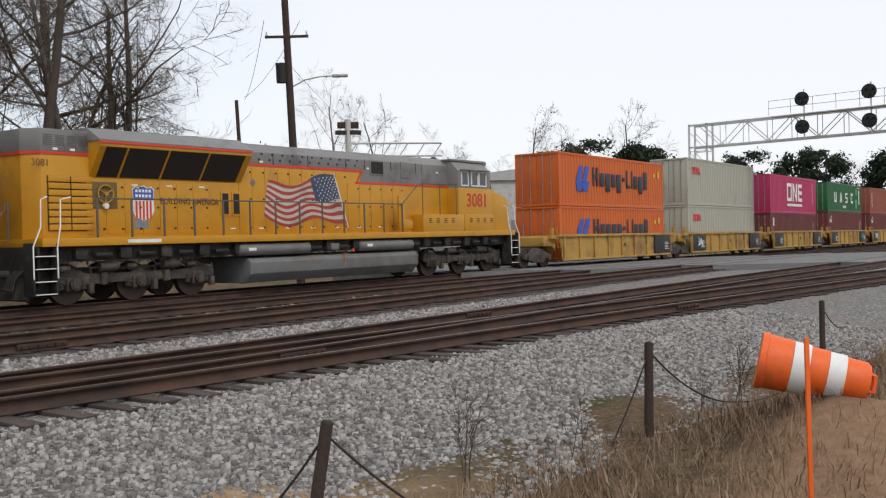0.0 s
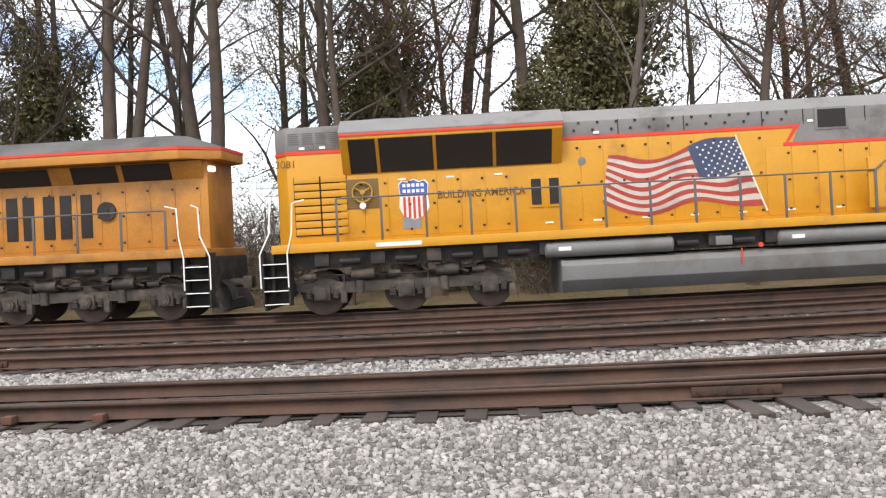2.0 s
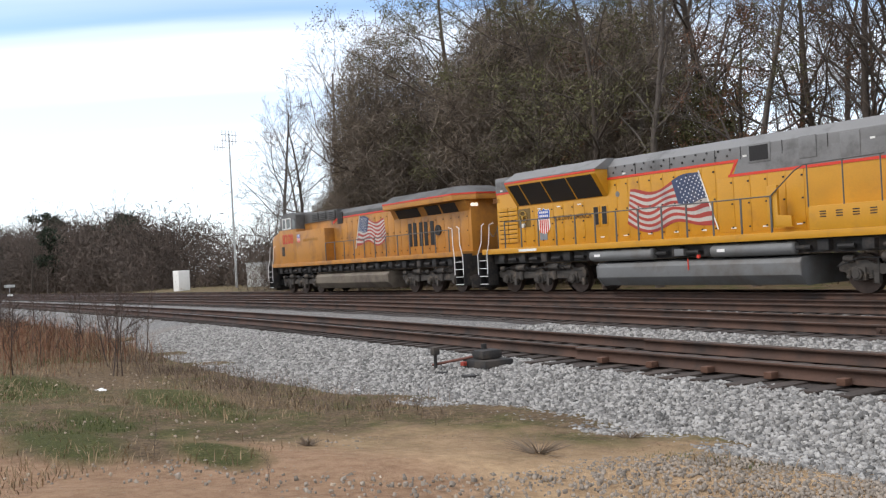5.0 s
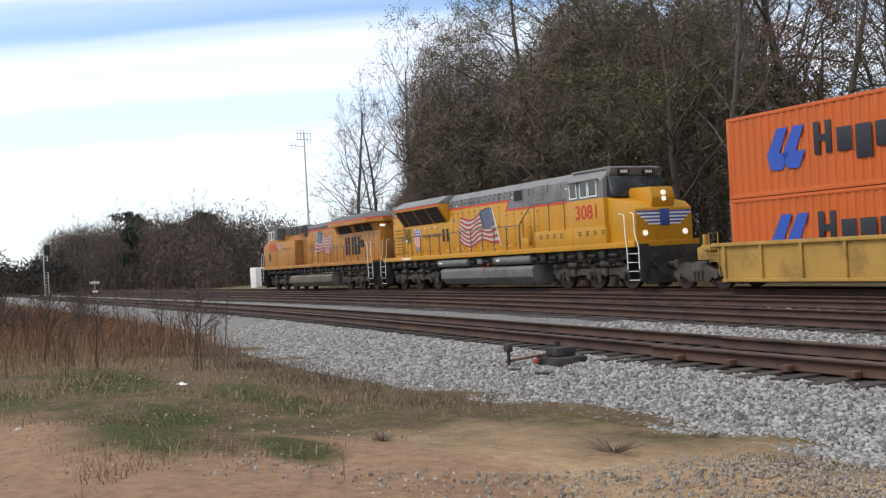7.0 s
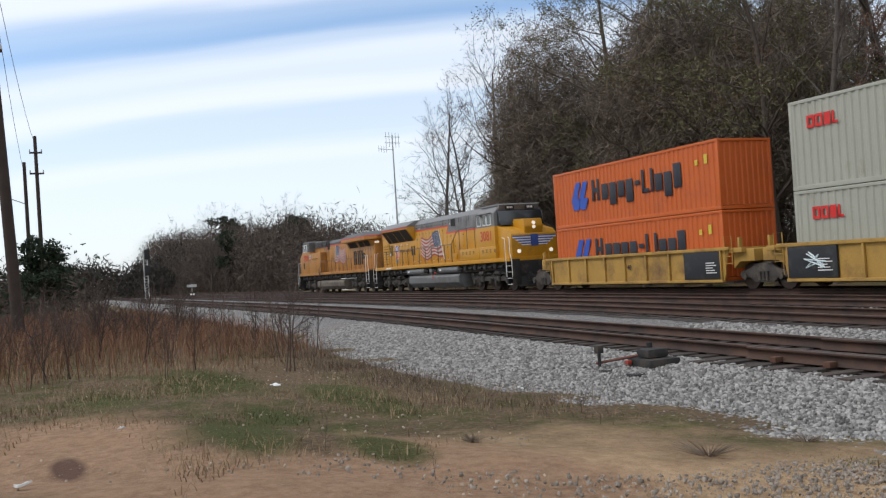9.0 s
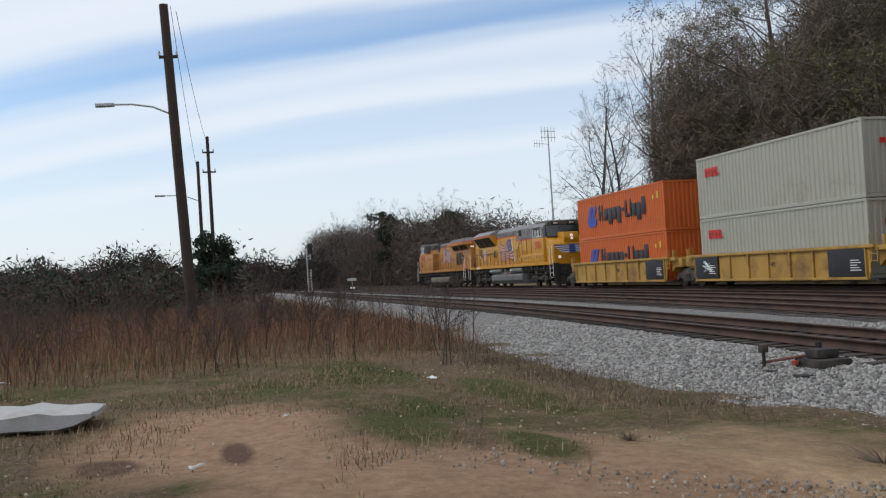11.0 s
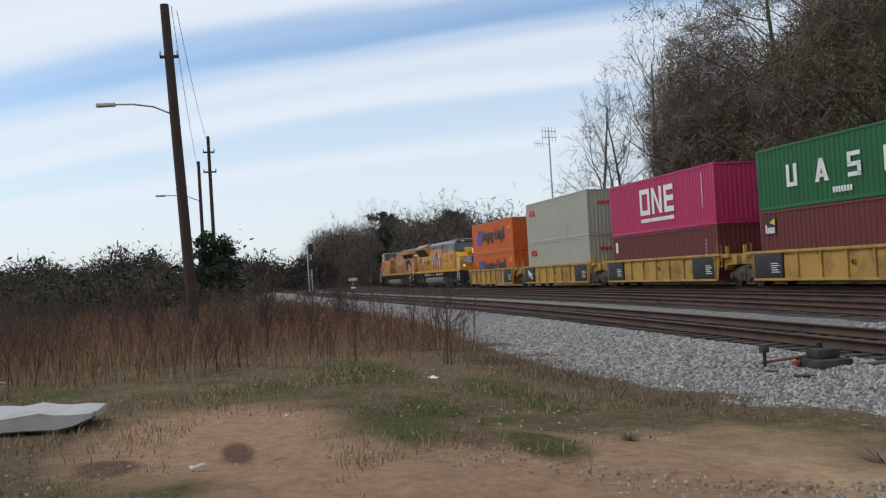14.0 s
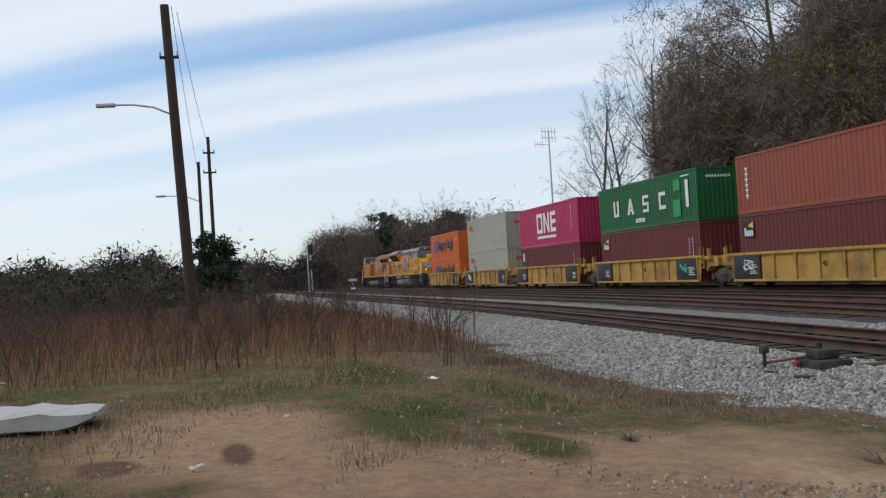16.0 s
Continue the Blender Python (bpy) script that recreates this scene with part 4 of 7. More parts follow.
    prism(bm, [(9.35, 4.3), (9.55, 4.62), (9.4, 4.68), (6.95, 4.68), (6.95, 4.6), (9.2, 4.58)], -1.2, 1.2, .02)
    part("cab_roof", bm, GREY, cab)
    windows_row(cab, [(7.25, 7.65, 3.62, 4.15), (7.95, 8.35, 3.62, 4.15), (8.5, 8.95, 3.62, 4.15)], -1.505, WHITER)
    bm = bmesh.new()
    box(bm, 7.15, 9.1, -1.68, -1.5, 4.2, 4.25, .01)
    part("sun_visor", bm, GREY, cab)
    bm = bmesh.new()
    prism(bm, [(9.3, 1.7), (11.0, 1.7), (11.0, 2.95), (10.7, 3.2), (9.3, 3.52)], -1.35, 1.35, .06)
    nose = part("nose", bm, YEL, e)
    bm = bmesh.new()
    prism(bm, [(9.32, 3.5), (9.75, 3.5), (9.5, 4.3), (9.34, 4.34)], -1.3, 1.3, .03)
    part("windscreen", bm, GLASS, cab)
    bm = bmesh.new()
    prism(bm, [(9.3, 3.35), (10.95, 2.95), (11.03, 3.35), (10.9, 3.75), (9.8, 3.8)], -.55, .55, .05)
    part("nose_top", bm, YEL, nose)
    for k in range(2):
        bm = bmesh.new()
        tube(bm, (10.98, 0, 3.3 + .22 * k), (11.06, 0, 3.3 + .22 * k), .09, n=14)
        part("headlight", bm, HEADL, nose)
    for s in (-1, 1):
        bm = bmesh.new()
        tube(bm, (11.0, s * .95, 2.05), (11.06, s * .95, 2.05), .1, n=14)
        part("ditch_light", bm, HEADL, nose)
        for k in range(4):
            for j, m2 in ((0, M_WING), (1, WHITEP)):
                bm = bmesh.new()
                z = 2.86 - k * .13 - j * .065
                box(bm, 11.0, 11.02 + .002 * j, min(s * .22, s * (1.28 - .17 * k)), max(s * .22, s * (1.28 - .17 * k)), z - .062, z, .003)
                part("wing_bar", bm, m2, nose)
        bm = bmesh.new()
        box(bm, 9.46, 9.56, min(s * .35, s * .85), max(s * .35, s * .85), 4.36, 4.56, .01)
        nb = part("number_board", bm, BLACKS, cab)
        bm = bmesh.new()
        for k in range(4):
            box(bm, 9.56, 9.566, s * .6 - .17 + k * .09, s * .6 - .11 + k * .09, 4.41, 4.52)
        part("number_bars", bm, WHITEP, nb)
    bm = bmesh.new()
    box(bm, 11.0, 11.04, -.22, .22, 2.3, 2.92, .03)
    part("nose_emblem", bm, mat("emblem_blue", (0.05, 0.09, 0.3), .5), nose)
    lettering("road_number", "3081", .78, NUMR, e, on_side(8.3, -1.522, 2.98))
    lettering("road_number", "3081", .26, mat("tail_number", (0.2, 0.08, 0.02), .5), e, on_side(-10.75, -.978, 3.72))
    # lower side boxes by the cab
    for a, b, c in ((4.6, 7.3, 2.42), (7.35, 9.45, 2.42)):
        bm = bmesh.new()
        box(bm, a, b, -1.54, -.9, 1.76, c, .02)
        bx = part("equipment_box", bm, YEL, e)
        bm = bmesh.new()
        for k in range(4):
            for j in range(3):
                box(bm, a + .35 + k * .5, a + .55 + k * .5, -1.548, -1.54, 2.1 + j * .07, 2.13 + j * .07)
        part("vent_slots", bm, UNDER, bx)
    bm = bmesh.new()
    prism(bm, [(3.2, 1.9), (4.0, 1.9), (4.0, 2.2), (3.55, 2.25), (3.55, 3.1), (3.2, 3.1)], -1.5, -1.4, .01)
    part("step_guard", bm, YEL, e)
    railing(e, -9.5, 3.35, 12)
    bm = bmesh.new()
    pipe(bm, [(3.35, -1.53, 2.8), (4.2, -1.53, 3.45), (4.5, -1.53, 3.58), (6.9, -1.53, 3.62)], .02, 8)
    for x in (4.6, 5.7, 6.8):
        tube(bm, (x, -1.53, 2.4), (x, -1.53, 3.6), .02, n=8)
    part("cab_handrail", bm, STEELR, e)
    steps(e, -10.72, -1)
    steps(e, 10.72, 1)
    bm = bmesh.new()
    for k in range(9):
        a = k / 8
        b = (k + 1) / 8
        if k < 8:
            tube(bm, (-h - .3 - .7 * a, -.5, 2.7 - 1.6 * a * (1 - a)), (-h - .3 - .7 * b, -.5, 2.7 - 1.6 * b * (1 - b)), .015, n=6)
    tube(bm, (-h - .3, -.5, 1.7), (-h - .3, -.5, 2.75), .025, n=8); tube(bm, (-h - .3, .5, 1.7), (-h - .3, .5, 2.75), .025, n=8)
    part("end_chain", bm, STEELR, e)
    MOVING.append((e, -15.55, 7.9))


def loco_lead():
    """The leading locomotive: dusty, orange with age, with broad radiator wings at its trailing end."""
    e = tagged(new("locomotive"), "weathered orange-yellow diesel locomotive with broad radiator wings and painted flag", "locomotive", "locomotives")
    h, y = 10.6, -.92
    underframe(e, h, YEL_OLD, -4.38, 3.96, TANK_OLD)
    loco_truck(e, -7.3, (-9.35, -7.3, -5.25), 1)
    loco_truck(e, 7.3, (5.25, 7.3, 9.35), -1)
    bm = bmesh.new()
    box(bm, -6.9, 10.5, -.92, .92, 1.76, 4.02, .03)
    part("long_hood", bm, YEL_OLD, e)
    bm = bmesh.new()
    section(bm, [(-.93, 4.08), (-.93, 4.25), (-.6, 4.5), (.6, 4.5), (.93, 4.25), (.93, 4.08)], -2.5, 3.8, .02)
    part("hood_roof", bm, GREY_OLD, e)
    bm = bmesh.new()
    box(bm, -2.4, 3.8, -.94, .94, 4.0, 4.08, .004)
    prism(bm, [(-3.0, 3.75), (-2.4, 4.0), (-2.4, 4.08), (-3.1, 3.85)], -.94, -.925)
    part("red_stripe", bm, REDP, e)
    # radiator wings
    bm = bmesh.new()
    section(bm, [(-.92, 3.5), (-1.15, 3.95), (1.15, 3.95), (.92, 3.5)], 3.8, 10.4, .02)
    plan_block(bm, [(3.8, -1.55), (10.0, -1.55), (10.85, -.85), (10.85, .85), (10.0, 1.55), (3.8, 1.55)], 3.97, 4.2, .02)
    rad = part("radiator", bm, YEL_OLD, e, "overhanging radiator wing cab with dark screens")
    bm = bmesh.new()
    outer = [bm.verts.new((x, yy, 4.27)) for x, yy in ((3.75, -1.56), (10.02, -1.56), (10.87, -.86), (10.87, .86), (10.02, 1.56), (3.75, 1.56))]
    inner = [bm.verts.new((x, yy, 4.62)) for x, yy in ((3.75, -.95), (9.6, -.95), (9.9, -.6), (9.9, .6), (9.6, .95), (3.75, .95))]
    bm.faces.new(inner); bm.faces.new(outer[::-1])
    for i in range(6):
        bm.faces.new((outer[i], outer[(i + 1) % 6], inner[(i + 1) % 6], inner[i]))
    bmesh.ops.recalc_face_normals(bm, faces=bm.faces)
    part("radiator_roof", bm, GREY_OLD, rad)
    bm = bmesh.new()
    plan_block(bm, [(3.78, -1.565), (10.01, -1.565), (10.865, -.86), (10.865, .86), (10.01, 1.565), (3.78, 1.565)], 4.2, 4.27)
    part("radiator_stripe", bm, REDP, rad)
    for a, b in ((4.3, 6.4), (7.0, 8.2), (8.35, 9.6)):
        bm = bmesh.new()
        vs = [bm.verts.new(p) for p in ((a, -.945, 3.52), (b, -.945, 3.52), (b, -1.155, 3.92), (a, -1.155, 3.92))]
        bm.faces.new(vs)
        r = bmesh.ops.extrude_face_region(bm, geom=bm.faces[:])
        bmesh.ops.translate(bm, vec=(0, .012, -.006), verts=[q for q in r["geom"] if isinstance(q, bmesh.types.BMVert)])
        bmesh.ops.recalc_face_normals(bm, faces=bm.faces)
        part("intake_screen", bm, MESHB, rad)
    hood_doors(e, -2.6, 5.05, 12, 1.85, 3.9, y, YEL_OLD)
    hood_doors(e, 5.1, 10.3, 8, 1.85, 3.42, y, YEL_OLD)
    for a in (5.15, 5.6, 6.15, 6.6, 7.15):
        bm = bmesh.new()
        box(bm, a, a + .3, -.96, -.93, 2.15, 3.25, .01)
        part("side_grille", bm, MESHB, e)
    bm = bmesh.new()
    tube(bm, (7.85, -.93, 2.8), (7.85, -1.0, 2.8), .24, n=20); tube(bm, (7.85, -1.0, 2.8), (7.85, -1.05, 2.8), .06, n=10)
    part("handbrake_wheel", bm, UNDER, e)
    flag(e, -.57, 3.03, 2.3, 3.95, -.945, True)
    # equipment behind the cab
    bm = bmesh.new()
    box(bm, -6.9, -2.55, -.92, .92, 3.95, 4.55, .03)
    eq = part("electrical_cabinet", bm, GREY_OLD, e)
    for x in (-5.6, -4.6, -3.4):
        bm = bmesh.new()
        box(bm, x, x + .75, -1.02, -.92, 4.0, 4.5, .015)
        vb = part("vent_box", bm, STEELR, eq)
        for k in range(4):
            bm = bmesh.new()
            box(bm, x + .06, x + .69, -1.035, -1.02, 4.06 + k * .1, 4.11 + k * .1)
            part("slat", bm, UNDER, vb)
    bm = bmesh.new()
    box(bm, -2.45, -1.8, -.96, -.92, 3.72, 4.35, .01)
    part("dark_hatch", bm, MESHB, e)
    bm = bmesh.new()
    box(bm, -6.9, -3.0, -1.5, -.9, 1.76, 3.55, .03)
    part("equipment_box", bm, YEL_OLD, e)
    # cab and nose
    bm = bmesh.new()
    prism(bm, [(-9.35, 1.72), (-6.85, 1.72), (-6.85, 4.55), (-7.1, 4.68), (-8.6, 4.68), (-9.0, 4.5), (-9.35, 3.75)], -1.48, 1.48, .04)
    cab = part("cab", bm, GREY_OLD, e)
    bm = bmesh.new()
    prism(bm, [(-9.38, 1.7), (-6.82, 1.7), (-6.82, 3.72), (-9.38, 3.72)], -1.495, 1.495, .02)
    part("cab_lower", bm, YEL_OLD, cab)
    windows_row(cab, [(-8.75, -8.3, 3.8, 4.35), (-8.15, -7.6, 3.8, 4.35)], -1.485, WHITER)
    bm = bmesh.new()
    box(bm, -7.3, -6.95, -1.5, -1.47, 3.75, 4.3)
    part("door_window", bm, GLASS, cab)
    bm = bmesh.new()
    prism(bm, [(-9.4, 3.8), (-9.05, 4.45), (-9.0, 4.4), (-9.3, 3.78)], -1.2, 1.2)
    part("windscreen", bm, GLASS, cab)
    bm = bmesh.new()
    prism(bm, [(-9.3, 1.62), (-10.8, 1.62), (-10.82, 3.2), (-10.6, 3.42), (-9.3, 3.78)], -1.35, 1.35, .06)
    part("nose", bm, YEL_OLD, e)
    bm = bmesh.new()
    box(bm, -9.0, -8.6, -1.51, -1.49, 2.2, 2.75, .01)
    part("side_vent", bm, UNDER, cab)
    lettering("road_number", "8208", .8, NUMR, e, on_side(-8.08, -1.505, 3.15))
    lettering("road_number", "8208", .26, NUMR, e, on_side(9.95, -.94, 3.66))
    shield(e, -6.5, 3.15, .42, .5, -1.51)
    lettering("lettering", "BUILDING AMERICA", .22, mat("lettering_faint", (0.35, 0.17, 0.03), .5), e, on_side(-4.9, -1.505, 3.0))
    for s in (-1, 1):
        bm = bmesh.new()
        tube(bm, (10.5, -.75 + s * .09, 3.75), (10.6, -.75 + s * .09, 3.75), .075, n=12)
        part("headlight", bm, HEADL, e)
    railing(e, -2.9, 9.6, 11, 1.76, 2.72)
    bm = bmesh.new()
    pipe(bm, [(-6.8, -1.0, 4.0), (-3.0, -1.0, 4.05), (-2.6, -1.2, 3.7)], .02, 6)
    part("roof_handrail", bm, STEELR, e)
    steps(e, 10.05, 1)
    steps(e, -10.45, -1)
    MOVING.append((e, -38.75, 7.3))


def well_unit(i):
    """One unit of the articulated well car; containers ride in it."""
    e = tagged(new("well_car"), "dusty yellow double-stack well car unit with dark end panels", "well car", "well cars")
    for s in (-1, 1):
        bm = bmesh.new()
        y = s * 1.46
        prism(bm, [(-6.3, .32), (6.3, .32), (6.45, .9), (6.6, 1.5), (-6.6, 1.5), (-6.45, .9)], min(y, y - s * .05), max(y, y - s * .05))
        side = part("well_side", bm, WELLY, e)
        if s > 0:
            continue
        bm = bmesh.new()
        box(bm, -6.7, 6.7, -1.56, -1.42, 1.42, 1.54, .012)
        part("top_chord", bm, WELLY, side)
        bm = bmesh.new()
        box(bm, -6.3, 6.3, -1.55, -1.42, .28, .38, .012)
        part("bottom_sill", bm, WELLY, side)
        for k in range(9):
            x = -6.2 + k * 1.55
            bm = bmesh.new()
            prism(bm, [(x - .05, .38), (x + .05, .38), (x + .05, 1.42), (x - .05, 1.42)], -1.545, -1.46, .01)
            part("side_post", bm, WELLY, side)
        for x0, x1 in ((-6.2, -4.1), (4.1, 6.2)):
            if i == 0 and x0 < 0:
                continue
            bm = bmesh.new()
            box(bm, x0, x1, -1.552, -1.465, .4, 1.41, .006)
            pn = part("end_panel", bm, BLACKP, side, "black stencilled end panel")
            bm = bmesh.new()
            for r in range(5):
                box(bm, x0 + 1.3, x0 + 1.9 - .1 * (r % 3), -1.556, -1.552, .62 + r * .09, .65 + r * .09)
            part("stencil_bars", bm, WHITEP, pn)
        lettering("stencil_number", "40", .3, UNDER, side, on_side(.35, -1.515, .95))
    if i in (1, 3, 4):
        tint = mat("spray_teal", (0.05, 0.4, 0.33), .6) if i == 3 else mat("spray_white", (0.6, 0.68, 0.68), .6)
        bm = bmesh.new()
        rr = random.Random(i)
        xb = -5.4 if i != 3 else 4.6
        p = [(xb + rr.uniform(-.1, .9), -1.556, rr.uniform(.7, 1.25)) for _ in range(12)]
        for a, b in zip(p, p[1:]):
            tube(bm, a, b, .022, n=4)
        part("spray_scrawl", bm, tint, e)
    bm = bmesh.new()
    box(bm, -6.7, 6.7, -1.4, 1.4, .24, .3)
    part("well_floor", bm, UNDER, e)
    for s in (-1, 1):
        bm = bmesh.new()
        prism(bm, [(s * 6.6, .75), (s * 6.95, 1.0), (s * 7.7, 1.0), (s * 7.7, 1.42), (s * 6.6, 1.5)], -1.25, 1.25, .02)
        box(bm, min(s * 6.6, s * 7.3), max(s * 6.6, s * 7.3), -1.45, 1.45, 1.32, 1.5, .02)
        box(bm, min(s * 7.1, s * 7.2), max(s * 7.1, s * 7.2), -1.45, -1.3, 1.5, 1.85, .01)
        part("end_platform", bm, WELLY, e)
        bm = bmesh.new()
        pipe(bm, [(s * 6.45, -1.5, .5), (s * 6.45, -1.5, 1.9), (s * 6.85, -1.5, 1.9), (s * 6.85, -1.5, .9)], .018, 6)
        for zz in (.95, 1.2, 1.45):
            tube(bm, (s * 6.45, -1.5, zz), (s * 6.85, -1.5, zz), .014, n=6)
        part("ladder", bm, WELLY, e)
    # the truck at the leading end, shared with the unit ahead
    xt = -7.9
    for a in (-.9, .9):
        wheelset(e, xt + a, .46)
    for s in (-1, 1):
        bm = bmesh.new()
        prism(bm, [(xt - 1.2, .62), (xt - .7, .72), (xt - .4, .9), (xt + .4, .9), (xt + .7, .72), (xt + 1.2, .62), (xt + 1.2, .42), (xt + .7, .42), (xt + .45, .25), (xt - .45, .25), (xt - .7, .42), (xt - 1.2, .42)], s * 1.0 - .08, s * 1.0 + .08, .015)
        part("side_frame", bm, TRUCK, e)
    bm = bmesh.new()
    for d in (-.18, 0, .18):
        tube(bm, (xt + d, -1.09, .32), (xt + d, -1.09, .62), .07, n=10)
    box(bm, xt - .35, xt + .35, -.9, .9, .5, .95, .03)
    for a in (-.9, .9):
        tube(bm, (xt + a, -1.05, .46), (xt + a, -1.17, .46), .11, n=12)
    part("bolster", bm, TRUCK, e)
    MOVING.append((e, 6.1 + 15.8 * i, 7.9))
    return e


CONT_L, CONT_W = 12.19, 1.219


def corrugated(bm, x0, x1, y, z0, z1, out, n=40, deep=.036):
    """A sheet with trapezoid ribs along x, on the plane y; out: +1 or -1, its outer side."""
    xs = []
    p = (x1 - x0) / n
    for k in range(n):
        a = x0 + p * k
        xs += [(a, 0), (a + p * .35, 0), (a + p * .5, -deep), (a + p * .85, -deep)]
    xs.append((x1, 0))
    lo = [bm.verts.new((x, y + out * d, z0)) for x, d in xs]
    hi = [bm.verts.new((x, y + out * d, z1)) for x, d in xs]
    for i in range(len(xs) - 1):
        f = (lo[i], lo[i + 1], hi[i + 1], hi[i])
        bm.faces.new(f if out < 0 else f[::-1])


def box_container(name, label, height, material, off, z0, marks=None):
    """A 12.19 m shipping container: corrugated walls in a frame of posts and rails, cast corners, doors with lock rods."""
    e = tagged(new("shipping_container"), label, "container", "containers")
    L = CONT_L / 2
    bm = bmesh.new()
    corrugated(bm, -L + .12, L - .12, -CONT_W + .012, .14, height - .1, -1)
    part("side_wall", bm, material, e, smooth=False)
    bm = bmesh.new()
    corrugated(bm, -L + .12, L - .12, CONT_W - .012, .14, height - .1, 1)
    part("side_wall", bm, material, e, smooth=False)
    bm = bmesh.new()
    corrugated(bm, -CONT_W + .1, CONT_W - .1, -L + .03, .16, height - .1, -1, 9, .045)
    bmesh.ops.rotate(bm, cent=(0, 0, 0), matrix=Matrix.Rotation(radians(90), 3, "Z"), verts=bm.verts)
    part("end_wall", bm, material, e, smooth=False)
    bm = bmesh.new()
    box(bm, -L + .05, L - .05, -CONT_W + .05, CONT_W - .05, height - .06, height - .02)
    part("roof", bm, material, e)
    bm = bmesh.new()
    box(bm, -L + .08, L - .08, -CONT_W + .05, CONT_W - .05, .03, .15)
    part("floor_frame", bm, UNDER, e)
    for s in (-1, 1):
        for zz, hh in ((.0, .15), (height - .11, .11)):
            bm = bmesh.new()
            box(bm, -L + .15, L - .15, s * CONT_W - .03 + (.03 if s < 0 else -.03), s * CONT_W + (.03 if s < 0 else .0), zz + .004, zz + hh, .006)
            part("side_rail", bm, material, e)
        for t in (-1, 1):
            bm = bmesh.new()
            box(bm, t * L - (.13 if t > 0 else 0), t * L + (.13 if t < 0 else 0), s * CONT_W - (.1 if s > 0 else 0), s * CONT_W + (.1 if s < 0 else 0), .1, height - .1, .01)
            part("corner_post", bm, material, e)
            for zz in (0, height - .12):
                bm = bmesh.new()
                x0, x1 = (t * L - .175, t * L + .003) if t > 0 else (t * L - .003, t * L + .175)
                y0, y1 = (s * CONT_W - .16, s * CONT_W + .003) if s > 0 else (s * CONT_W - .003, s * CONT_W + .16)
                box(bm, x0, x1, y0, y1, zz, zz + .12, .012)
                part("corner_casting", bm, material, e)
    for t in (-1, 1):
        for zz, hh in ((.004, .14), (height - .1, .096)):
            bm = bmesh.new()
            box(bm, t * L - .05, t * L + .05 - (.05 if t > 0 else .0), -CONT_W + .16, CONT_W - .16, zz, zz + hh, .008)
            part("end_rail", bm, material, e)
    for s in (-1, 1):
        bm = bmesh.new()
        box(bm, -L + .0, -L + .05, min(s * .01, s * 1.11), max(s * .01, s * 1.11), .15, height - .1, .01)
        d = part("door", bm, material, e)
        for yy in (.35, .8):
            bm = bmesh.new()
            tube(bm, (-L - .03, s * yy, .12), (-L - .03, s * yy, height - .08), .02, n=8)
            for zz in (.3, 1.0, 1.7, height - .3):
                box(bm, -L - .05, -L, s * yy - .04, s * yy + .04, zz, zz + .08, .005)
            part("lock_rod", bm, mat("rod_grey", (0.3, 0.25, 0.22), .5, .3) if "rod_grey" not in bpy.data.materials else bpy.data.materials["rod_grey"], d)
    if marks:
        marks(e, height)
    MOVING.append((e, off, 7.9, z0))
    return e


def bars(parent, x, z, widths, hs, h, material, y=-CONT_W - .006, gap=.12, name="wordmark_bar"):
    """A wordmark as plain upright blocks of its letters' sizes: widths and heights in turn."""
    for w, k in zip(widths, hs):
        if k[1] > .05:
            bm = bmesh.new()
            box(bm, x, x + w, y, y + .012, z + min(0, k[0]) * h, z + k[1] * h, .004)
            part(name, bm, material, parent)
        x += w + gap


def frame_shape(bm, x0, x1, z0, z1, t, y, closed=True):
    box(bm, x0, x1, y, y + .01, z1 - t, z1); box(bm, x0, x1, y, y + .01, z0, z0 + t)
    box(bm, x0, x0 + t, y, y + .01, z0 + t, z1 - t)
    if closed:
        box(bm, x1 - t, x1, y, y + .01, z0 + t, z1 - t)


C_ORANGE = mat("container_orange", (0.56, 0.115, 0.018), 0.5, 0, 0.07, 1.0, 20, 0.05, stain=(0.42, 0.10, 0.03), amount=0.14)
C_GREY = mat("container_pale_grey", (0.38, 0.375, 0.31), 0.55, 0, 0.06, 1.0, 20, 0.05, stain=(0.30, 0.27, 0.2), amount=0.14)
C_PINK = mat("container_magenta", (0.42, 0.024, 0.105), 0.5, 0, 0.06, 1.0, 20, 0.05)
C_GREEN = mat("container_green", (0.01, 0.105, 0.03), 0.5, 0, 0.1, 1.0, 20, 0.05, stain=(0.02, 0.08, 0.03), amount=0.2)
C_RUST = mat("container_rust_red", (0.26, 0.066, 0.036), 0.55, 0, 0.08, 1.0, 20, 0.05, stain=(0.2, 0.06, 0.04), amount=0.18)
C_WINE = mat("container_wine", (0.13, 0.026, 0.024), 0.55, 0, 0.08, 1.0, 20, 0.05, stain=(0.1, 0.025, 0.02), amount=0.2)
C_BROWN = mat("container_brown", (0.13, 0.028, 0.028), 0.55, 0, 0.08, 1.0, 20, 0.05)
C_TEAL = mat("container_teal", (0.04, 0.25, 0.24), 0.55, 0, 0.08, 1.0, 20, 0.05)
M_BLUE = mat("mark_blue", (0.03, 0.085, 0.42), 0.5, 0, 0.06)
M_DARK = mat("mark_dark", (0.022, 0.022, 0.03), 0.5, 0, 0.1)
M_RED = mat("mark_red", (0.62, 0.025, 0.02), 0.5, 0, 0.06)
M_WHITE = mat("mark_white", (0.74, 0.74, 0.70), 0.5, 0, 0.05)
M_GREEN = mat("mark_green", (0.02, 0.27, 0.08), 0.5, 0, 0.05)
M_YELLOW = mat("mark_yellow", (0.65, 0.50, 0.05), 0.5, 0, 0.05)
YF = -CONT_W - .022       # face of the marks, proud of the ribs


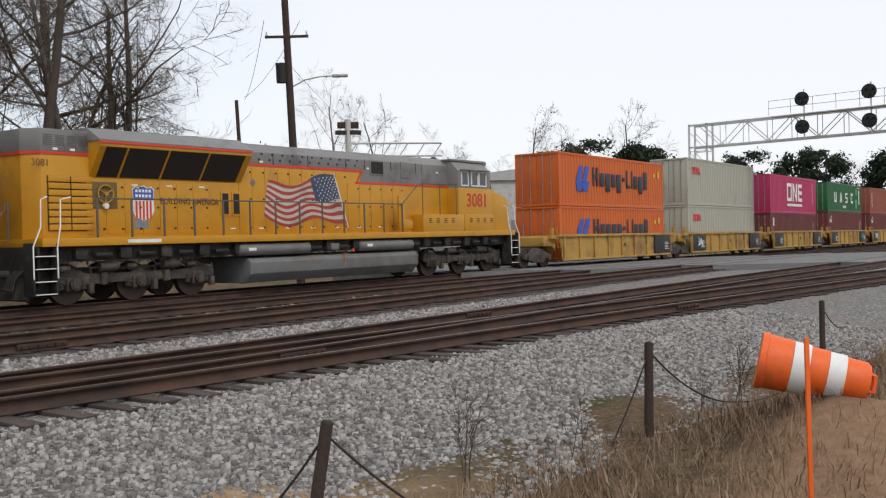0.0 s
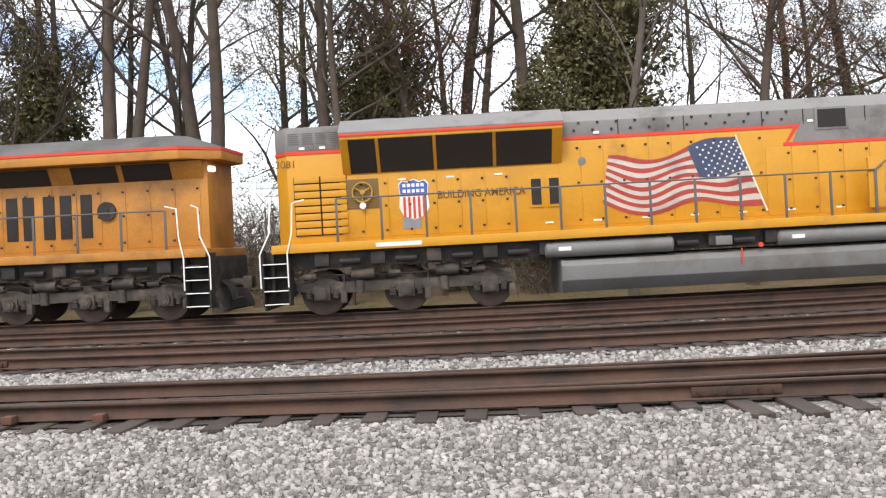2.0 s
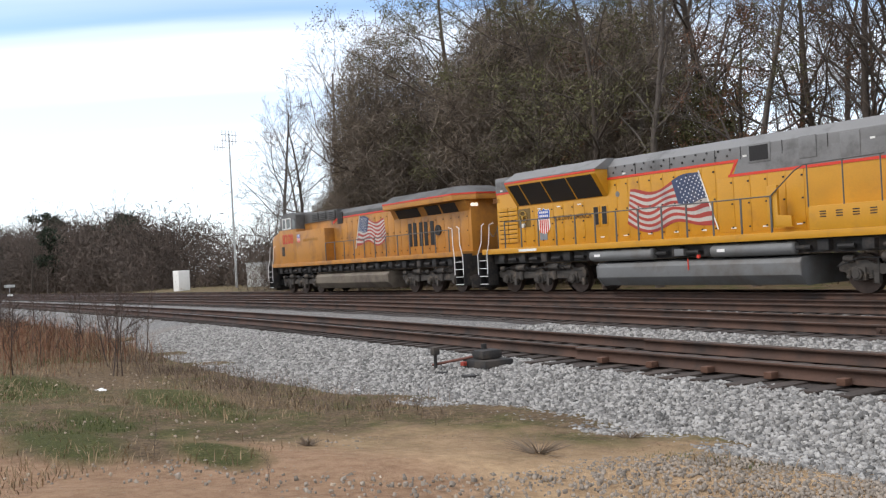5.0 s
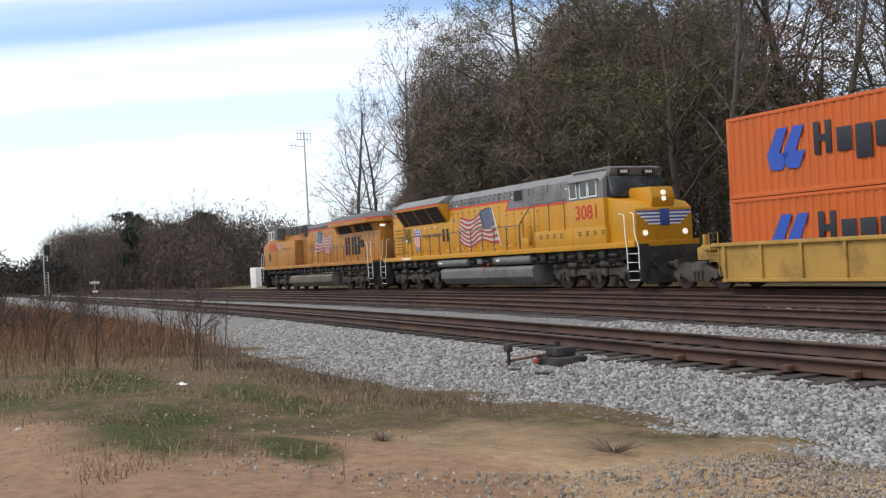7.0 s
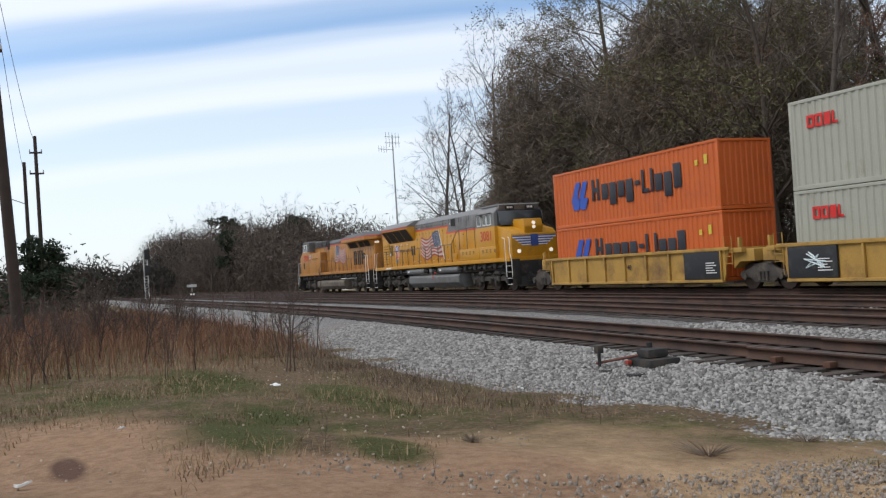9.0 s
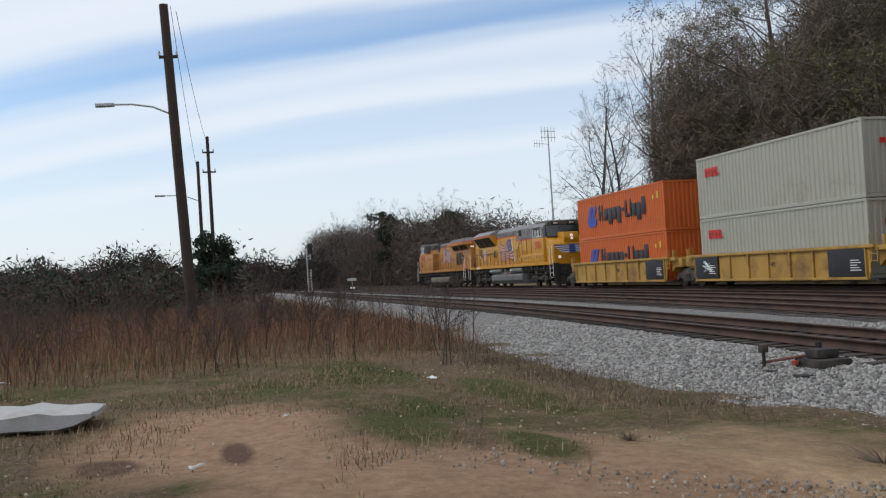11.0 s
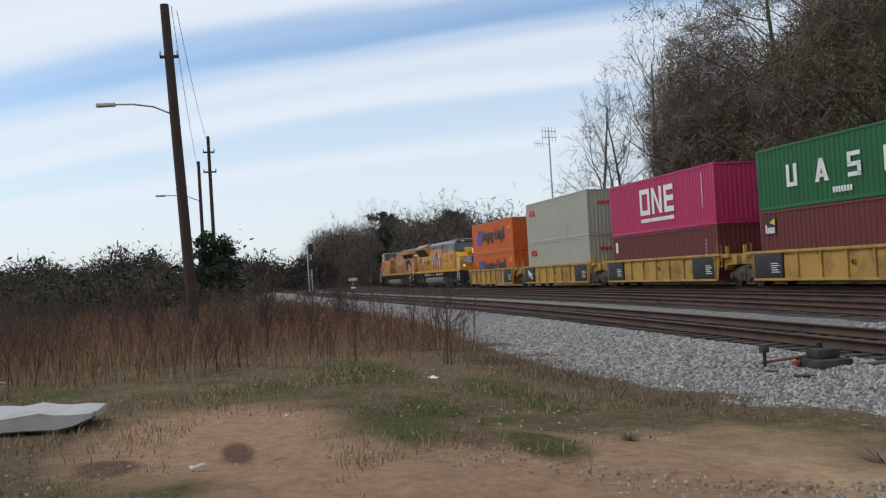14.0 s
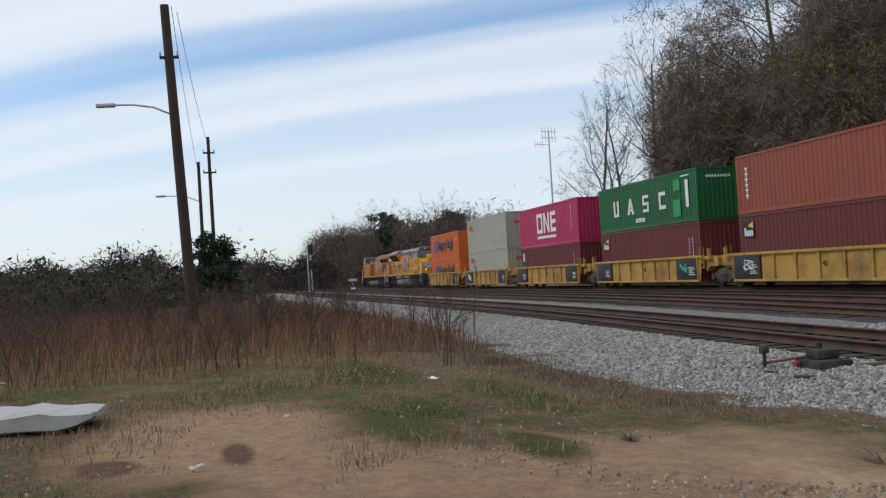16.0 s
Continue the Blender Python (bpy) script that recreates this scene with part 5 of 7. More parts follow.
def slab(bm, pts):
    prism(bm, pts, YF, YF + .012)


def mark_orange(e, h):
    bm = bmesh.new()
    for s in (0, .62):
        slab(bm, [(-4.3 + s, .75), (-3.85 + s, .75), (-3.6 + s, 1.25), (-3.95 + s, 1.25), (-3.6 + s, 2.0), (-4.0 + s, 2.0), (-4.45 + s, 1.2)])
    part("emblem", bm, M_BLUE, e, "blue two-blade emblem")
    bars(e, -2.65, 1.05, [.2, .2], [(0, 1), (0, 1)], .95, M_DARK, YF, .22)
    bm = bmesh.new()
    box(bm, -2.45, -2.23, YF, YF + .012, 1.42, 1.62)
    part("wordmark_bars", bm, M_DARK, e)
    bars(e, -1.85, 1.05, [.5, .52, .5, .52], [(0, .72), (-.28, .72), (0, .72), (-.28, .72)], .95, M_DARK, YF, .13)
    bars(e, .72, 1.42, [.36], [(0, .2)], .95, M_DARK, YF)
    bars(e, 1.22, 1.05, [.5, .18, .5, .5, .5], [(0, .18), (0, 1), (0, .72), (-.28, .72), (0, 1)], .95, M_DARK, YF, .12)
    bars(e, 1.22, 1.05, [.18], [(0, 1)], .95, M_DARK, YF)
    bm = bmesh.new()
    box(bm, 5.3, 5.48, YF, YF + .01, 1.75, 2.1); box(bm, 4.75, 4.92, YF, YF + .01, 1.75, 1.95)
    part("stencil_bars", bm, M_YELLOW, e)


def mark_grey(e, h):
    bm = bmesh.new()
    for k in range(2):
        frame_shape(bm, -5.3 + k * .36, -4.98 + k * .36, h - .95, h - .55, .09, YF)
    box(bm, -4.56, -4.3, YF, YF + .012, h - .95, h - .55)
    box(bm, -4.24, -4.02, YF, YF + .012, h - .95, h - .86); box(bm, -4.24, -4.15, YF, YF + .012, h - .95, h - .55)
    part("wordmark_bars", bm, M_RED, e, "red block wordmark")
    bm = bmesh.new()
    for k in range(3):
        box(bm, CONT_L / 2 + .002, CONT_L / 2 + .012, -.5 + k * .28, -.28 + k * .28, h - .95, h - .75)
    part("end_wordmark_bars", bm, M_RED, e)


def mark_pink(e, h):
    bm = bmesh.new()
    frame_shape(bm, -2.0, -.8, .95, 2.35, .26, YF)
    for x in (-.55, .35):
        box(bm, x, x + .28, YF, YF + .012, .95, 2.35)
    slab(bm, [(-.27, 2.35), (-.27, 1.95), (.35, .95), (.35, 1.35)])
    box(bm, .9, 1.2, YF, YF + .012, .95, 2.35)
    for z in (.95, 1.52, 2.07):
        box(bm, 1.2, 1.95, YF, YF + .012, z, z + .28)
    part("wordmark_bars", bm, M_WHITE, e, "large white block wordmark")
    bars(e, -1.95, .55, [.2] * 5 + [.01] + [.2] * 6 + [.01] + [.2] * 6, [(0, 1)] * 5 + [(0, .01)] + [(0, 1)] * 6 + [(0, .01)] + [(0, 1)] * 6, .2, M_WHITE, YF, .025)
    bm = bmesh.new()
    for k in range(12):
        box(bm, 4.9, 4.96, YF, YF + .01, .9 + k * .14, 1.0 + k * .14)
    part("stencil_bars", bm, M_WHITE, e)


def mark_green(e, h):
    bm = bmesh.new()
    for k, x in enumerate((-3.9, -1.95, 0.0, 2.0)):
        if k == 0:
            box(bm, x, x + .22, YF, YF + .012, .98, 1.75); box(bm, x + .5, x + .72, YF, YF + .012, .98, 1.75); box(bm, x, x + .72, YF, YF + .012, .85, 1.02)
        elif k == 1:
            slab(bm, [(x - .05, .85), (x + .2, .85), (x + .48, 1.75), (x + .26, 1.75)]); slab(bm, [(x + .26, 1.75), (x + .48, 1.75), (x + .8, .85), (x + .55, .85)]); box(bm, x + .15, x + .6, YF, YF + .012, 1.02, 1.16)
        elif k == 2:
            for z in (.85, 1.22, 1.6):
                box(bm, x, x + .75, YF, YF + .012, z, z + .16)
            box(bm, x, x + .2, YF, YF + .012, 1.3, 1.65); box(bm, x + .55, x + .75, YF, YF + .012, .9, 1.3)
        else:
            frame_shape(bm, x, x + .75, .85, 1.75, .19, YF, False)
    part("wordmark_bars", bm, M_WHITE, e, "spaced white block wordmark")
    bars(e, -.95, .35, [.12] * 7, [(0, 1)] * 7, .22, M_WHITE, YF, .05)
    bm = bmesh.new()
    box(bm, 4.95, 5.25, YF, YF + .01, .75, 2.1)
    part("placard", bm, M_WHITE, e)
    bm = bmesh.new()
    for a, b, c, d in ((3.75, 4.4, 1.65, 2.2), (3.55, 4.35, .35, 1.2)):
        box(bm, a, b, YF, YF + .01, c, d)
    part("repair_patch", bm, M_GREEN, e, "brighter green repair patch")
    bm = bmesh.new()
    for k in range(9):
        box(bm, CONT_L / 2 + .002, CONT_L / 2 + .012, -.7 + k * .15, -.61 + k * .15, h - .5, h - .38)
    box(bm, 4.5, 5.4, YF, YF + .01, h - .3, h - .24)
    part("stencil_bars", bm, M_WHITE, e)


def mark_rust(e, h):
    bm = bmesh.new()
    for k in range(6):
        z = 1.95 - k * .235
        box(bm, -5.35, -5.1, YF, YF + .01, z, z + .07); box(bm, -5.26, -5.18, YF, YF + .01, z - .12, z)
    part("wordmark_bars", bm, M_WHITE, e, "upright column of white marks")


def mark_wine(e, h):
    bm = bmesh.new()
    box(bm, -5.7, -4.9, YF, YF + .01, h - 1.0, h - .3)
    lb = part("badge", bm, M_DARK, e, "dark badge with a yellow wedge")
    bm = bmesh.new()
    prism(bm, [(-5.35, h - .5), (-4.93, h - .33), (-4.93, h - .62)], YF - .006, YF)
    part("wedge", bm, M_YELLOW, lb)
    bm = bmesh.new()
    for k in range(5):
        box(bm, -5.64 + k * .14, -5.54 + k * .14, YF - .006, YF, h - .95, h - .7 + (.12 if k == 0 else 0))
    part("letter_bars", bm, M_WHITE, lb)
    bm = bmesh.new()
    for k in range(10):
        box(bm, 5.0, 5.05, YF, YF + .01, .5 + k * .17, .6 + k * .17); box(bm, 5.35, 5.4, YF, YF + .01, .5 + k * .17, .62 + k * .17)
    part("stencil_bars", bm, M_WHITE, e)


def mark_brown(e, h):
    bm = bmesh.new()
    box(bm, -5.6, -5.3, YF, YF + .01, h - .95, h - .35)
    part("placard", bm, M_WHITE, e)
    bm = bmesh.new()
    for k in range(9):
        box(bm, 5.0, 5.05, YF, YF + .01, .5 + k * .17, .6 + k * .17)
    part("stencil_bars", bm, M_WHITE, e)


loco_lead()
loco_second()
LOADS = [
    ((2.591, C_ORANGE, mark_orange, "orange corrugated shipping container with blue emblem"), (2.591, C_ORANGE, mark_orange, "orange corrugated shipping container sunk in the well")),
    ((2.896, C_GREY, mark_grey, "pale grey high-cube container with red wordmark"), (2.896, C_GREY, mark_grey, "pale grey container riding low in the well")),
    ((2.591, C_BROWN, mark_brown, "dark brown shipping container with a white placard"), (2.896, C_PINK, mark_pink, "magenta container with a large white block wordmark")),
    ((2.896, C_WINE, mark_wine, "wine-red container with a dark yellow-wedge badge"), (2.591, C_GREEN, mark_green, "deep green container with spaced white wordmark")),
    ((2.896, C_WINE, mark_wine, "wine-red container with a dark yellow-wedge badge"), (2.591, C_RUST, mark_rust, "rust-red container with upright white lettering marks")),
    ((2.591, C_BROWN, None, "dark brown shipping container in a well car"), (2.591, C_TEAL, None, "teal shipping container stacked on a brown one")),
]
for i, (low, top) in enumerate(LOADS):
    well_unit(i)
    off = 6.1 + 15.8 * i
    box_container("low", low[3], low[0], low[1], off, .302, low[2])
    box_container("top", top[3], top[0], top[1], off, .302 + low[0] + .02, top[2])


# ---- things beside the line ----
POLEW = mat("pole_wood", (0.05, 0.034, 0.027), 0.9, 0, 0.3, 2, 30, 0.4)
GALV = mat("galvanised_steel", (0.42, 0.42, 0.41), 0.5, 0.5, 0.15, 3, 30, 0.1)
PALEST = mat("pale_painted_steel", (0.52, 0.52, 0.50), 0.55, 0.2, 0.15, 3, 30, 0.1)
ASPH = mat("worn_asphalt", (0.17, 0.168, 0.165), 0.92, 0, 0.2, 0.8, 30, 0.4, stain=(0.09, 0.09, 0.09), amount=0.3)
ORANGE = mat("safety_orange", (0.80, 0.13, 0.02), 0.5, 0, 0.1, 3, 30, 0.06, stain=(0.42, 0.10, 0.04), amount=0.2)
BAND = mat("reflective_white", (0.72, 0.72, 0.70), 0.45, 0, 0.08, stain=(0.4, 0.36, 0.3), amount=0.2)
SACKM = mat("dirty_white_sack", (0.40, 0.39, 0.385), 0.85, 0, 0.12, 2, 30, 0.3, stain=(0.3, 0.27, 0.23), amount=0.25)
CABLE = mat("old_cable", (0.04, 0.03, 0.025), 0.8, 0.2, 0.3)


def gz(x, y):
    return float(land(x, y))


def thing(name, label, category, x, y, z=None, turn=0.0, group="", lean=0.0):
    e = tagged(new(name), label, category, group)
    e.matrix_world = pose(x, y, gz(x, y) if z is None else z, 0, lean, turn)
    return e


def utility_pole(x, y, h, r, turn, lean, arms=(), lamp=None, box_at=None, label="dark wooden utility pole with a cross-arm"):
    e = thing("utility_pole", label, "utility pole", x, y, None, turn, "utility poles", lean)
    bm = bmesh.new()
    tube(bm, (0, 0, -.5), (0, 0, h), r, r * .75, 14)
    part("pole", bm, POLEW, e)
    for z, w in arms:
        bm = bmesh.new()
        box(bm, -w / 2, w / 2, -.14, -.04 - r * .2, z, z + .12, .01)
        a = part("cross_arm", bm, POLEW, e)
        for k in (-.46, .46):
            bm = bmesh.new()
            tube(bm, (k * w, -.1, z + .12), (k * w, -.1, z + .3), .05, .03, 10)
            part("insulator", bm, GALV, a)
    if lamp:
        z, ln, d = lamp
        bm = bmesh.new()
        pipe(bm, [(0, 0, z), (d * ln * .35, 0, z + .35), (d * ln * .7, 0, z + .48), (d * ln, 0, z + .5)], .035, 8)
        a = part("lamp_arm", bm, GALV, e)
        bm = bmesh.new()
        box(bm, min(d * ln, d * (ln + .7)), max(d * ln, d * (ln + .7)), -.14, .14, z + .43, z + .56, .04)
        part("lamp_head", bm, GALV, a)
    if box_at:
        bm = bmesh.new()
        tube(bm, (-.32, -.05, box_at), (-.32, -.05, box_at + .85), .24, n=16)
        part("transformer", bm, BLACKS, e)
    return e


utility_pole(27.5, 33.4, 13.5, .2, -39, -2.0, [(10.95, 1.9)], (8.75, 1.9, 1), 9.0)
utility_pole(36.3, 49.2, 10.6, .15, -36, -2.5, label="short weathered wooden utility pole")
utility_pole(-38.0, 0.95, 12.6, .225, 90, -2.3, [(10.5, .7)], (8.35, 2.1, -1), label="tall dark utility pole with a street lamp arm")
utility_pole(-70.0, 3.4, 12.4, .15, 90, -.3, [(11.2, .8), (9.8, .9)], label="slim utility pole with side brackets")
utility_pole(-72.0, 2.72, 10.9, .15, 90, -.3, (), (8.0, 2.4, -1), label="slim utility pole carrying a street lamp")
utility_pole(-92.0, -24.0, 6.4, .16, 0, 0, label="short dark pole stump in the far brush")


def wire(a, b, sag, r=.012, n=18):
    bm = bmesh.new()
    a, b = Vector(a), Vector(b)
    p = [a.lerp(b, k / n) - Vector((0, 0, 4 * sag * (k / n) * (1 - k / n))) for k in range(n + 1)]
    pipe(bm, p, r, 5)
    return tagged(part("overhead_wire", bm, CABLE), "thin overhead wire strung between poles", "wire", "overhead wires")


for a, b, s in (((27.6, 33.2, 11.2), (36.3, 49.2, 10.5), .5), ((26.4, 34.2, 11.2), (36.2, 49.0, 10.3), .5), ((27, 33.7, 9.6), (64, 62, 9), 1.0), ((-38, .9, 12), (-70, 3.3, 11.6), .5), ((-38, .7, 12.2), (-72, 2.6, 10.0), .5)):
    wire(a, b, s)


def signal_bridge():
    e = thing("signal_bridge", "grey steel truss signal bridge spanning the tracks", "signal bridge", 65, 0, 0)
    y0, y1, z0, z1 = 2.0, 33.2, 7.75, 9.35
    for yy in (y0, y1):
        for sx in (-.45, .45):
            for sy in (-.7, .7):
                bm = bmesh.new()
                box(bm, sx - .06, sx + .06, yy + sy - .06, yy + sy + .06, -.8, z1 + .1, .008)
                part("tower_leg", bm, PALEST, e)
        bm = bmesh.new()
        for k in range(6):
            z = .2 + k * 1.45
            for sx in (-.45, .45):
                tube(bm, (sx, yy - .7, z), (sx, yy + .7, z + 1.45), .03, n=6)
                tube(bm, (sx, yy - .7, z), (sx, yy + .7, z), .03, n=6)
        part("tower_brace", bm, PALEST, e)
    for sx in (-.45, .45):
        for z in (z0, z1):
            bm = bmesh.new()
            box(bm, sx - .06, sx + .06, y0 - .7, y1 + .7, z - .06, z + .06, .006)
            part("chord", bm, PALEST, e)
    n = 18
    for k in range(n):
        a, b = y0 + (y1 - y0) * k / n, y0 + (y1 - y0) * (k + 1) / n
        bm = bmesh.new()
        for sx in (-.45, .45):
            tube(bm, (sx, a, z0 if k % 2 else z1), (sx, b, z1 if k % 2 else z0), .035, n=6)
            tube(bm, (sx, a, z0), (sx, a, z1), .03, n=6)
        part("lattice", bm, PALEST, e)
    bm = bmesh.new()
    box(bm, -1.3, -.5, 8, 27.5, z1 - .1, z1 - .04)
    w = part("walkway", bm, PALEST, e)
    bm = bmesh.new()
    for k in range(14):
        tube(bm, (-1.3, 8 + k * 1.5, z1), (-1.3, 8 + k * 1.5, z1 + 1.0), .02, n=6)
    for z in (.5, 1.0):
        tube(bm, (-1.3, 8, z1 + z), (-1.3, 27.5, z1 + z), .02, n=6)
    part("walkway_rail", bm, PALEST, w)
    for yy in (25.2, 20.9, 16.5):
        for z in (8.4, 10.25):
            bm = bmesh.new()
            tube(bm, (-1.32, yy, z), (-1.42, yy, z), .47, n=28)
            box(bm, -1.4, -.9, yy - .2, yy + .2, z - .35, z + .35, .03)
            for q in (-.2, 0, .2):
                tube(bm, (-1.42, yy + q, z + (.16 if q else -.2)), (-1.6, yy + q, z + (.16 if q else -.2)), .1, n=12)
            part("signal_head", bm, BLACKS, e, "round black signal target")
        bm = bmesh.new()
        tube(bm, (-1.0, yy, 7.6), (-1.0, yy, 10.9), .05, n=8)
        part("signal_mast", bm, PALEST, e)


def trackside_signal():
    e = thing("track_signal", "black trackside signal on a lattice ladder mast", "signal", -138, 20.0, None, 0)
    for s in (-.25, .25):
        bm = bmesh.new()
        tube(bm, (0, s - .2, 0), (0, s - .2, 6.8), .07, n=8)
        part("mast_leg", bm, PALEST, e)
    bm = bmesh.new()
    for k in range(16):
        tube(bm, (0, -.45, .4 + k * .4), (0, .05, .4 + k * .4), .03, n=6)
    part("ladder", bm, PALEST, e)
    for z in (6.6, 4.4):
        bm = bmesh.new()
        box(bm, .1, .5, -.35, .35, z - .7, z + .7, .1)
        part("signal_head", bm, BLACKS, e)
    bm = bmesh.new()
    box(bm, -1.2, 1.2, -2.2, 1.5, -.1, .25, .05)
    part("concrete_base", bm, WHITEP, e)
    s = thing("track_sign", "small white trackside sign on a post", "sign", -147, 27.6, None, 0)
    bm = bmesh.new(); tube(bm, (0, 0, -.2), (0, 0, 2.2), .05, n=8); part("post", bm, GALV, s)
    bm = bmesh.new(); box(bm, -.05, .05, -.7, .7, 1.7, 2.1, .02); part("sign_board", bm, PALEST, s)
    bm = bmesh.new(); box(bm, .05, .5, -.35, .35, -.1, .75, .03); part("white_box", bm, WHITEP, s)


def antenna_mast():
    e = thing("antenna_mast", "slim grey radio mast with a yagi antenna on top", "antenna mast", -103.5, 43.35, None, 20)
    bm = bmesh.new(); tube(bm, (0, 0, -.3), (0, 0, 17.6), .14, .07, 10); part("mast", bm, GALV, e)
    bm = bmesh.new()
    for z in (16.7, 17.4):
        tube(bm, (-.2, -1.0, z), (.2, 1.0, z), .035, n=6)
    for k in range(5):
        y = -1.0 + k * .5
        tube(bm, (0, y, 16.2), (0, y, 17.9), .03, n=6)
    tube(bm, (0, -2.2, 15.9), (0, 0, 15.9), .03, n=6)
    for k in range(4):
        tube(bm, (0, -2.2 + k * .4, 15.5), (0, -2.2 + k * .4, 16.3), .025, n=6)
    part("antenna", bm, GALV, e)
    c = thing("relay_cabin", "pale trackside equipment cabin with spray-painted scrawl", "cabin", -101, 45.5, None, 8)
    bm = bmesh.new(); box(bm, -1.5, 1.5, -1.2, 1.2, -.2, 2.6, .04); part("body", bm, PALEST, c)
    bm = bmesh.new(); box(bm, -1.6, 1.6, -1.3, 1.3, 2.6, 2.75, .03); part("roof", bm, GALV, c)
    bm = bmesh.new()
    for k in range(6):
        a = -1.1 + k * .38
        pipe(bm, [(a, -1.22, .5), (a + .3, -1.22, 1.3), (a + .05, -1.22, 1.9), (a + .35, -1.22, 2.2)], .06, 5)
    part("scrawl", bm, WHITEP, c)
    b = thing("utility_box", "plain white equipment box on gravel", "box", -112, 40, None, 5)
    bm = bmesh.new(); box(bm, -.8, .8, -.7, .7, -.2, 2.4, .06); part("body", bm, WHITEP, b)


def crossing():
    """Road over the tracks: asphalt strips flush with the rails, skewed."""
    bm = bmesh.new()
    spans = [("c", .95, "m", -.95), ("m", .95, "b", -.95), ("b", .95, "a", -.95), ("a", .95, "a", 7.0), ("m", -.6, "m", .6), ("b", -.6, "b", .6), ("a", -.6, "a", .6), ("c", -.6, "c", .6)]
    for k0, o0, k1, o1 in spans:
        n = 10
        lo, hi = [], []
        for i in range(n + 1):
            for k, o, lst in ((k0, o0, lo), (k1, o1, hi)):
                skew = {"c": 44, "m": 40, "b": 34, "a": 30}[k]
                x = skew + 24 * i / n
                lst.append((x, float(lateral(k, x)) + o))
        top = [[bm.verts.new((x, y, .006)) for x, y in lst] for lst in (lo, hi)]
        bot = [[bm.verts.new((x, y, -.5)) for x, y in lst] for lst in (lo, hi)]
        for i in range(n):
            bm.faces.new((top[0][i], top[0][i + 1], top[1][i + 1], top[1][i]))
            for t, b in zip(top, bot):
                bm.faces.new((t[i], t[i + 1], b[i + 1], b[i]))
        for i in (0, n):
            bm.faces.new((top[0][i], top[1][i], bot[1][i], bot[0][i]))
    bmesh.ops.recalc_face_normals(bm, faces=bm.faces)
    tagged(part("road", bm, ASPH), "pale worn asphalt road crossing the tracks", "road", kind="structure")
    e = thing("crossing_signal", "crossing signal mast with a cantilever arm", "crossing signal", 30.6, 33.5, None, -40)
    bm = bmesh.new(); tube(bm, (0, 0, -.3), (0, 0, 7.6), .14, n=12); part("mast", bm, PALEST, e)
    bm = bmesh.new()
    for z in (5.9, 6.5):
        tube(bm, (0, 0, z), (4.4, 0, z), .05, n=8)
    for k in range(6):
        tube(bm, (k * .8, 0, 5.9), (k * .8 + .4, 0, 6.5), .03, n=6)
    part("cantilever", bm, PALEST, e)
    for x in (1.2, 3.6):
        bm = bmesh.new()
        for s in (-.35, .35):
            tube(bm, (x + s, -.12, 5.55), (x + s, -.3, 5.55), .26, n=18)
        part("flasher", bm, BLACKS, e)
    bm = bmesh.new(); box(bm, -.6, .6, -.12, -.06, 6.9, 7.1, .01); box(bm, -.5, .5, -.06, .02, 7.2, 7.5, .02); part("crossbuck", bm, POLEW, e)
    b = tagged(new("warehouse"), "pale grey metal warehouse beyond the tracks", "building")
    b.matrix_world = pose(82, 64, -.3, 0, 0, -35)
    bm = bmesh.new(); box(bm, -9, 9, -6, 6, 0, 7.6, .05); part("wall", bm, mat("warehouse_wall", (0.42, 0.42, 0.41), .7, 0, .1, stain=(.25, .24, .22), amount=.3), b)
    bm = bmesh.new(); prism(bm, [(-9.3, 7.6), (9.3, 7.6), (9.3, 7.8), (0, 8.9), (-9.3, 7.8)], -6.3, 6.3); part("roof", bm, GALV, b)
    for k in range(3):
        bm = bmesh.new(); box(bm, -7 + k * 5, -4 + k * 5, -6.06, -6.0, .1, 3.6, .02); part("roller_door", bm, GREY, b)


def old_fence():
    spots = [(4.05, 4.9, .87, -9), (8.3, 4.85, .95, -1), (15.3, 5.8, .9, 0)]
    tops = []
    for x, y, h, ln in spots:
        e = thing("fence_post", "dark weathered wooden fence post in dry grass", "fence post", x, y, None, 45, "fence posts")
        z = gz(x, y)
        e.matrix_world = pose(x, y, z, 0, -ln, -41)
        bm = bmesh.new()
        tube(bm, (0, 0, -.3), (0, 0, h), .048, .043, 10)
        tube(bm, (0, 0, h - .012), (0, 0, h + .012), .04, .03, 10)
        part("post", bm, POLEW, e)
        tops.append((e.matrix_world @ Vector((0, 0, h - .08))))
    def foot(x, y, up=.03):
        return Vector((x, y, gz(x, y) + up))
    for a, b, sag in ((foot(3.85, 5.4), tops[0], .05), (tops[0], foot(4.98, 4.45), .05), (foot(7.83, 4.98), tops[1], .04), (tops[1], foot(10.2, 4.85, .12), .14), (foot(10.2, 4.85, .12), foot(10.9, 4.65, .14), .03), (tops[2], foot(17.5, 6.2, .3), .15)):
        bm = bmesh.new()
        n = 24
        p = [a.lerp(b, k / n) - Vector((0, 0, 4 * sag * (k / n) * (1 - k / n))) for k in range(n + 1)]
        p = [Vector((q.x, q.y, max(q.z, gz(q.x, q.y) + .01))) for q in p]
        pipe(bm, p, .009, 6)
        tagged(part("fence_cable", bm, CABLE), "slack rusty cable drooping between fence posts", "cable", "fence cables")
    # marker stake
    e = tagged(new("marker_stake"), "thin bright orange fibreglass marker stake", "stake")
    e.matrix_world = pose(6.0, 2.36, gz(6, 2.36), 2, -3.2, -20)
    bm = bmesh.new()
    box(bm, -.019, .019, -.006, .006, -.2, 1.27, .004)
    part("stake", bm, ORANGE, e)


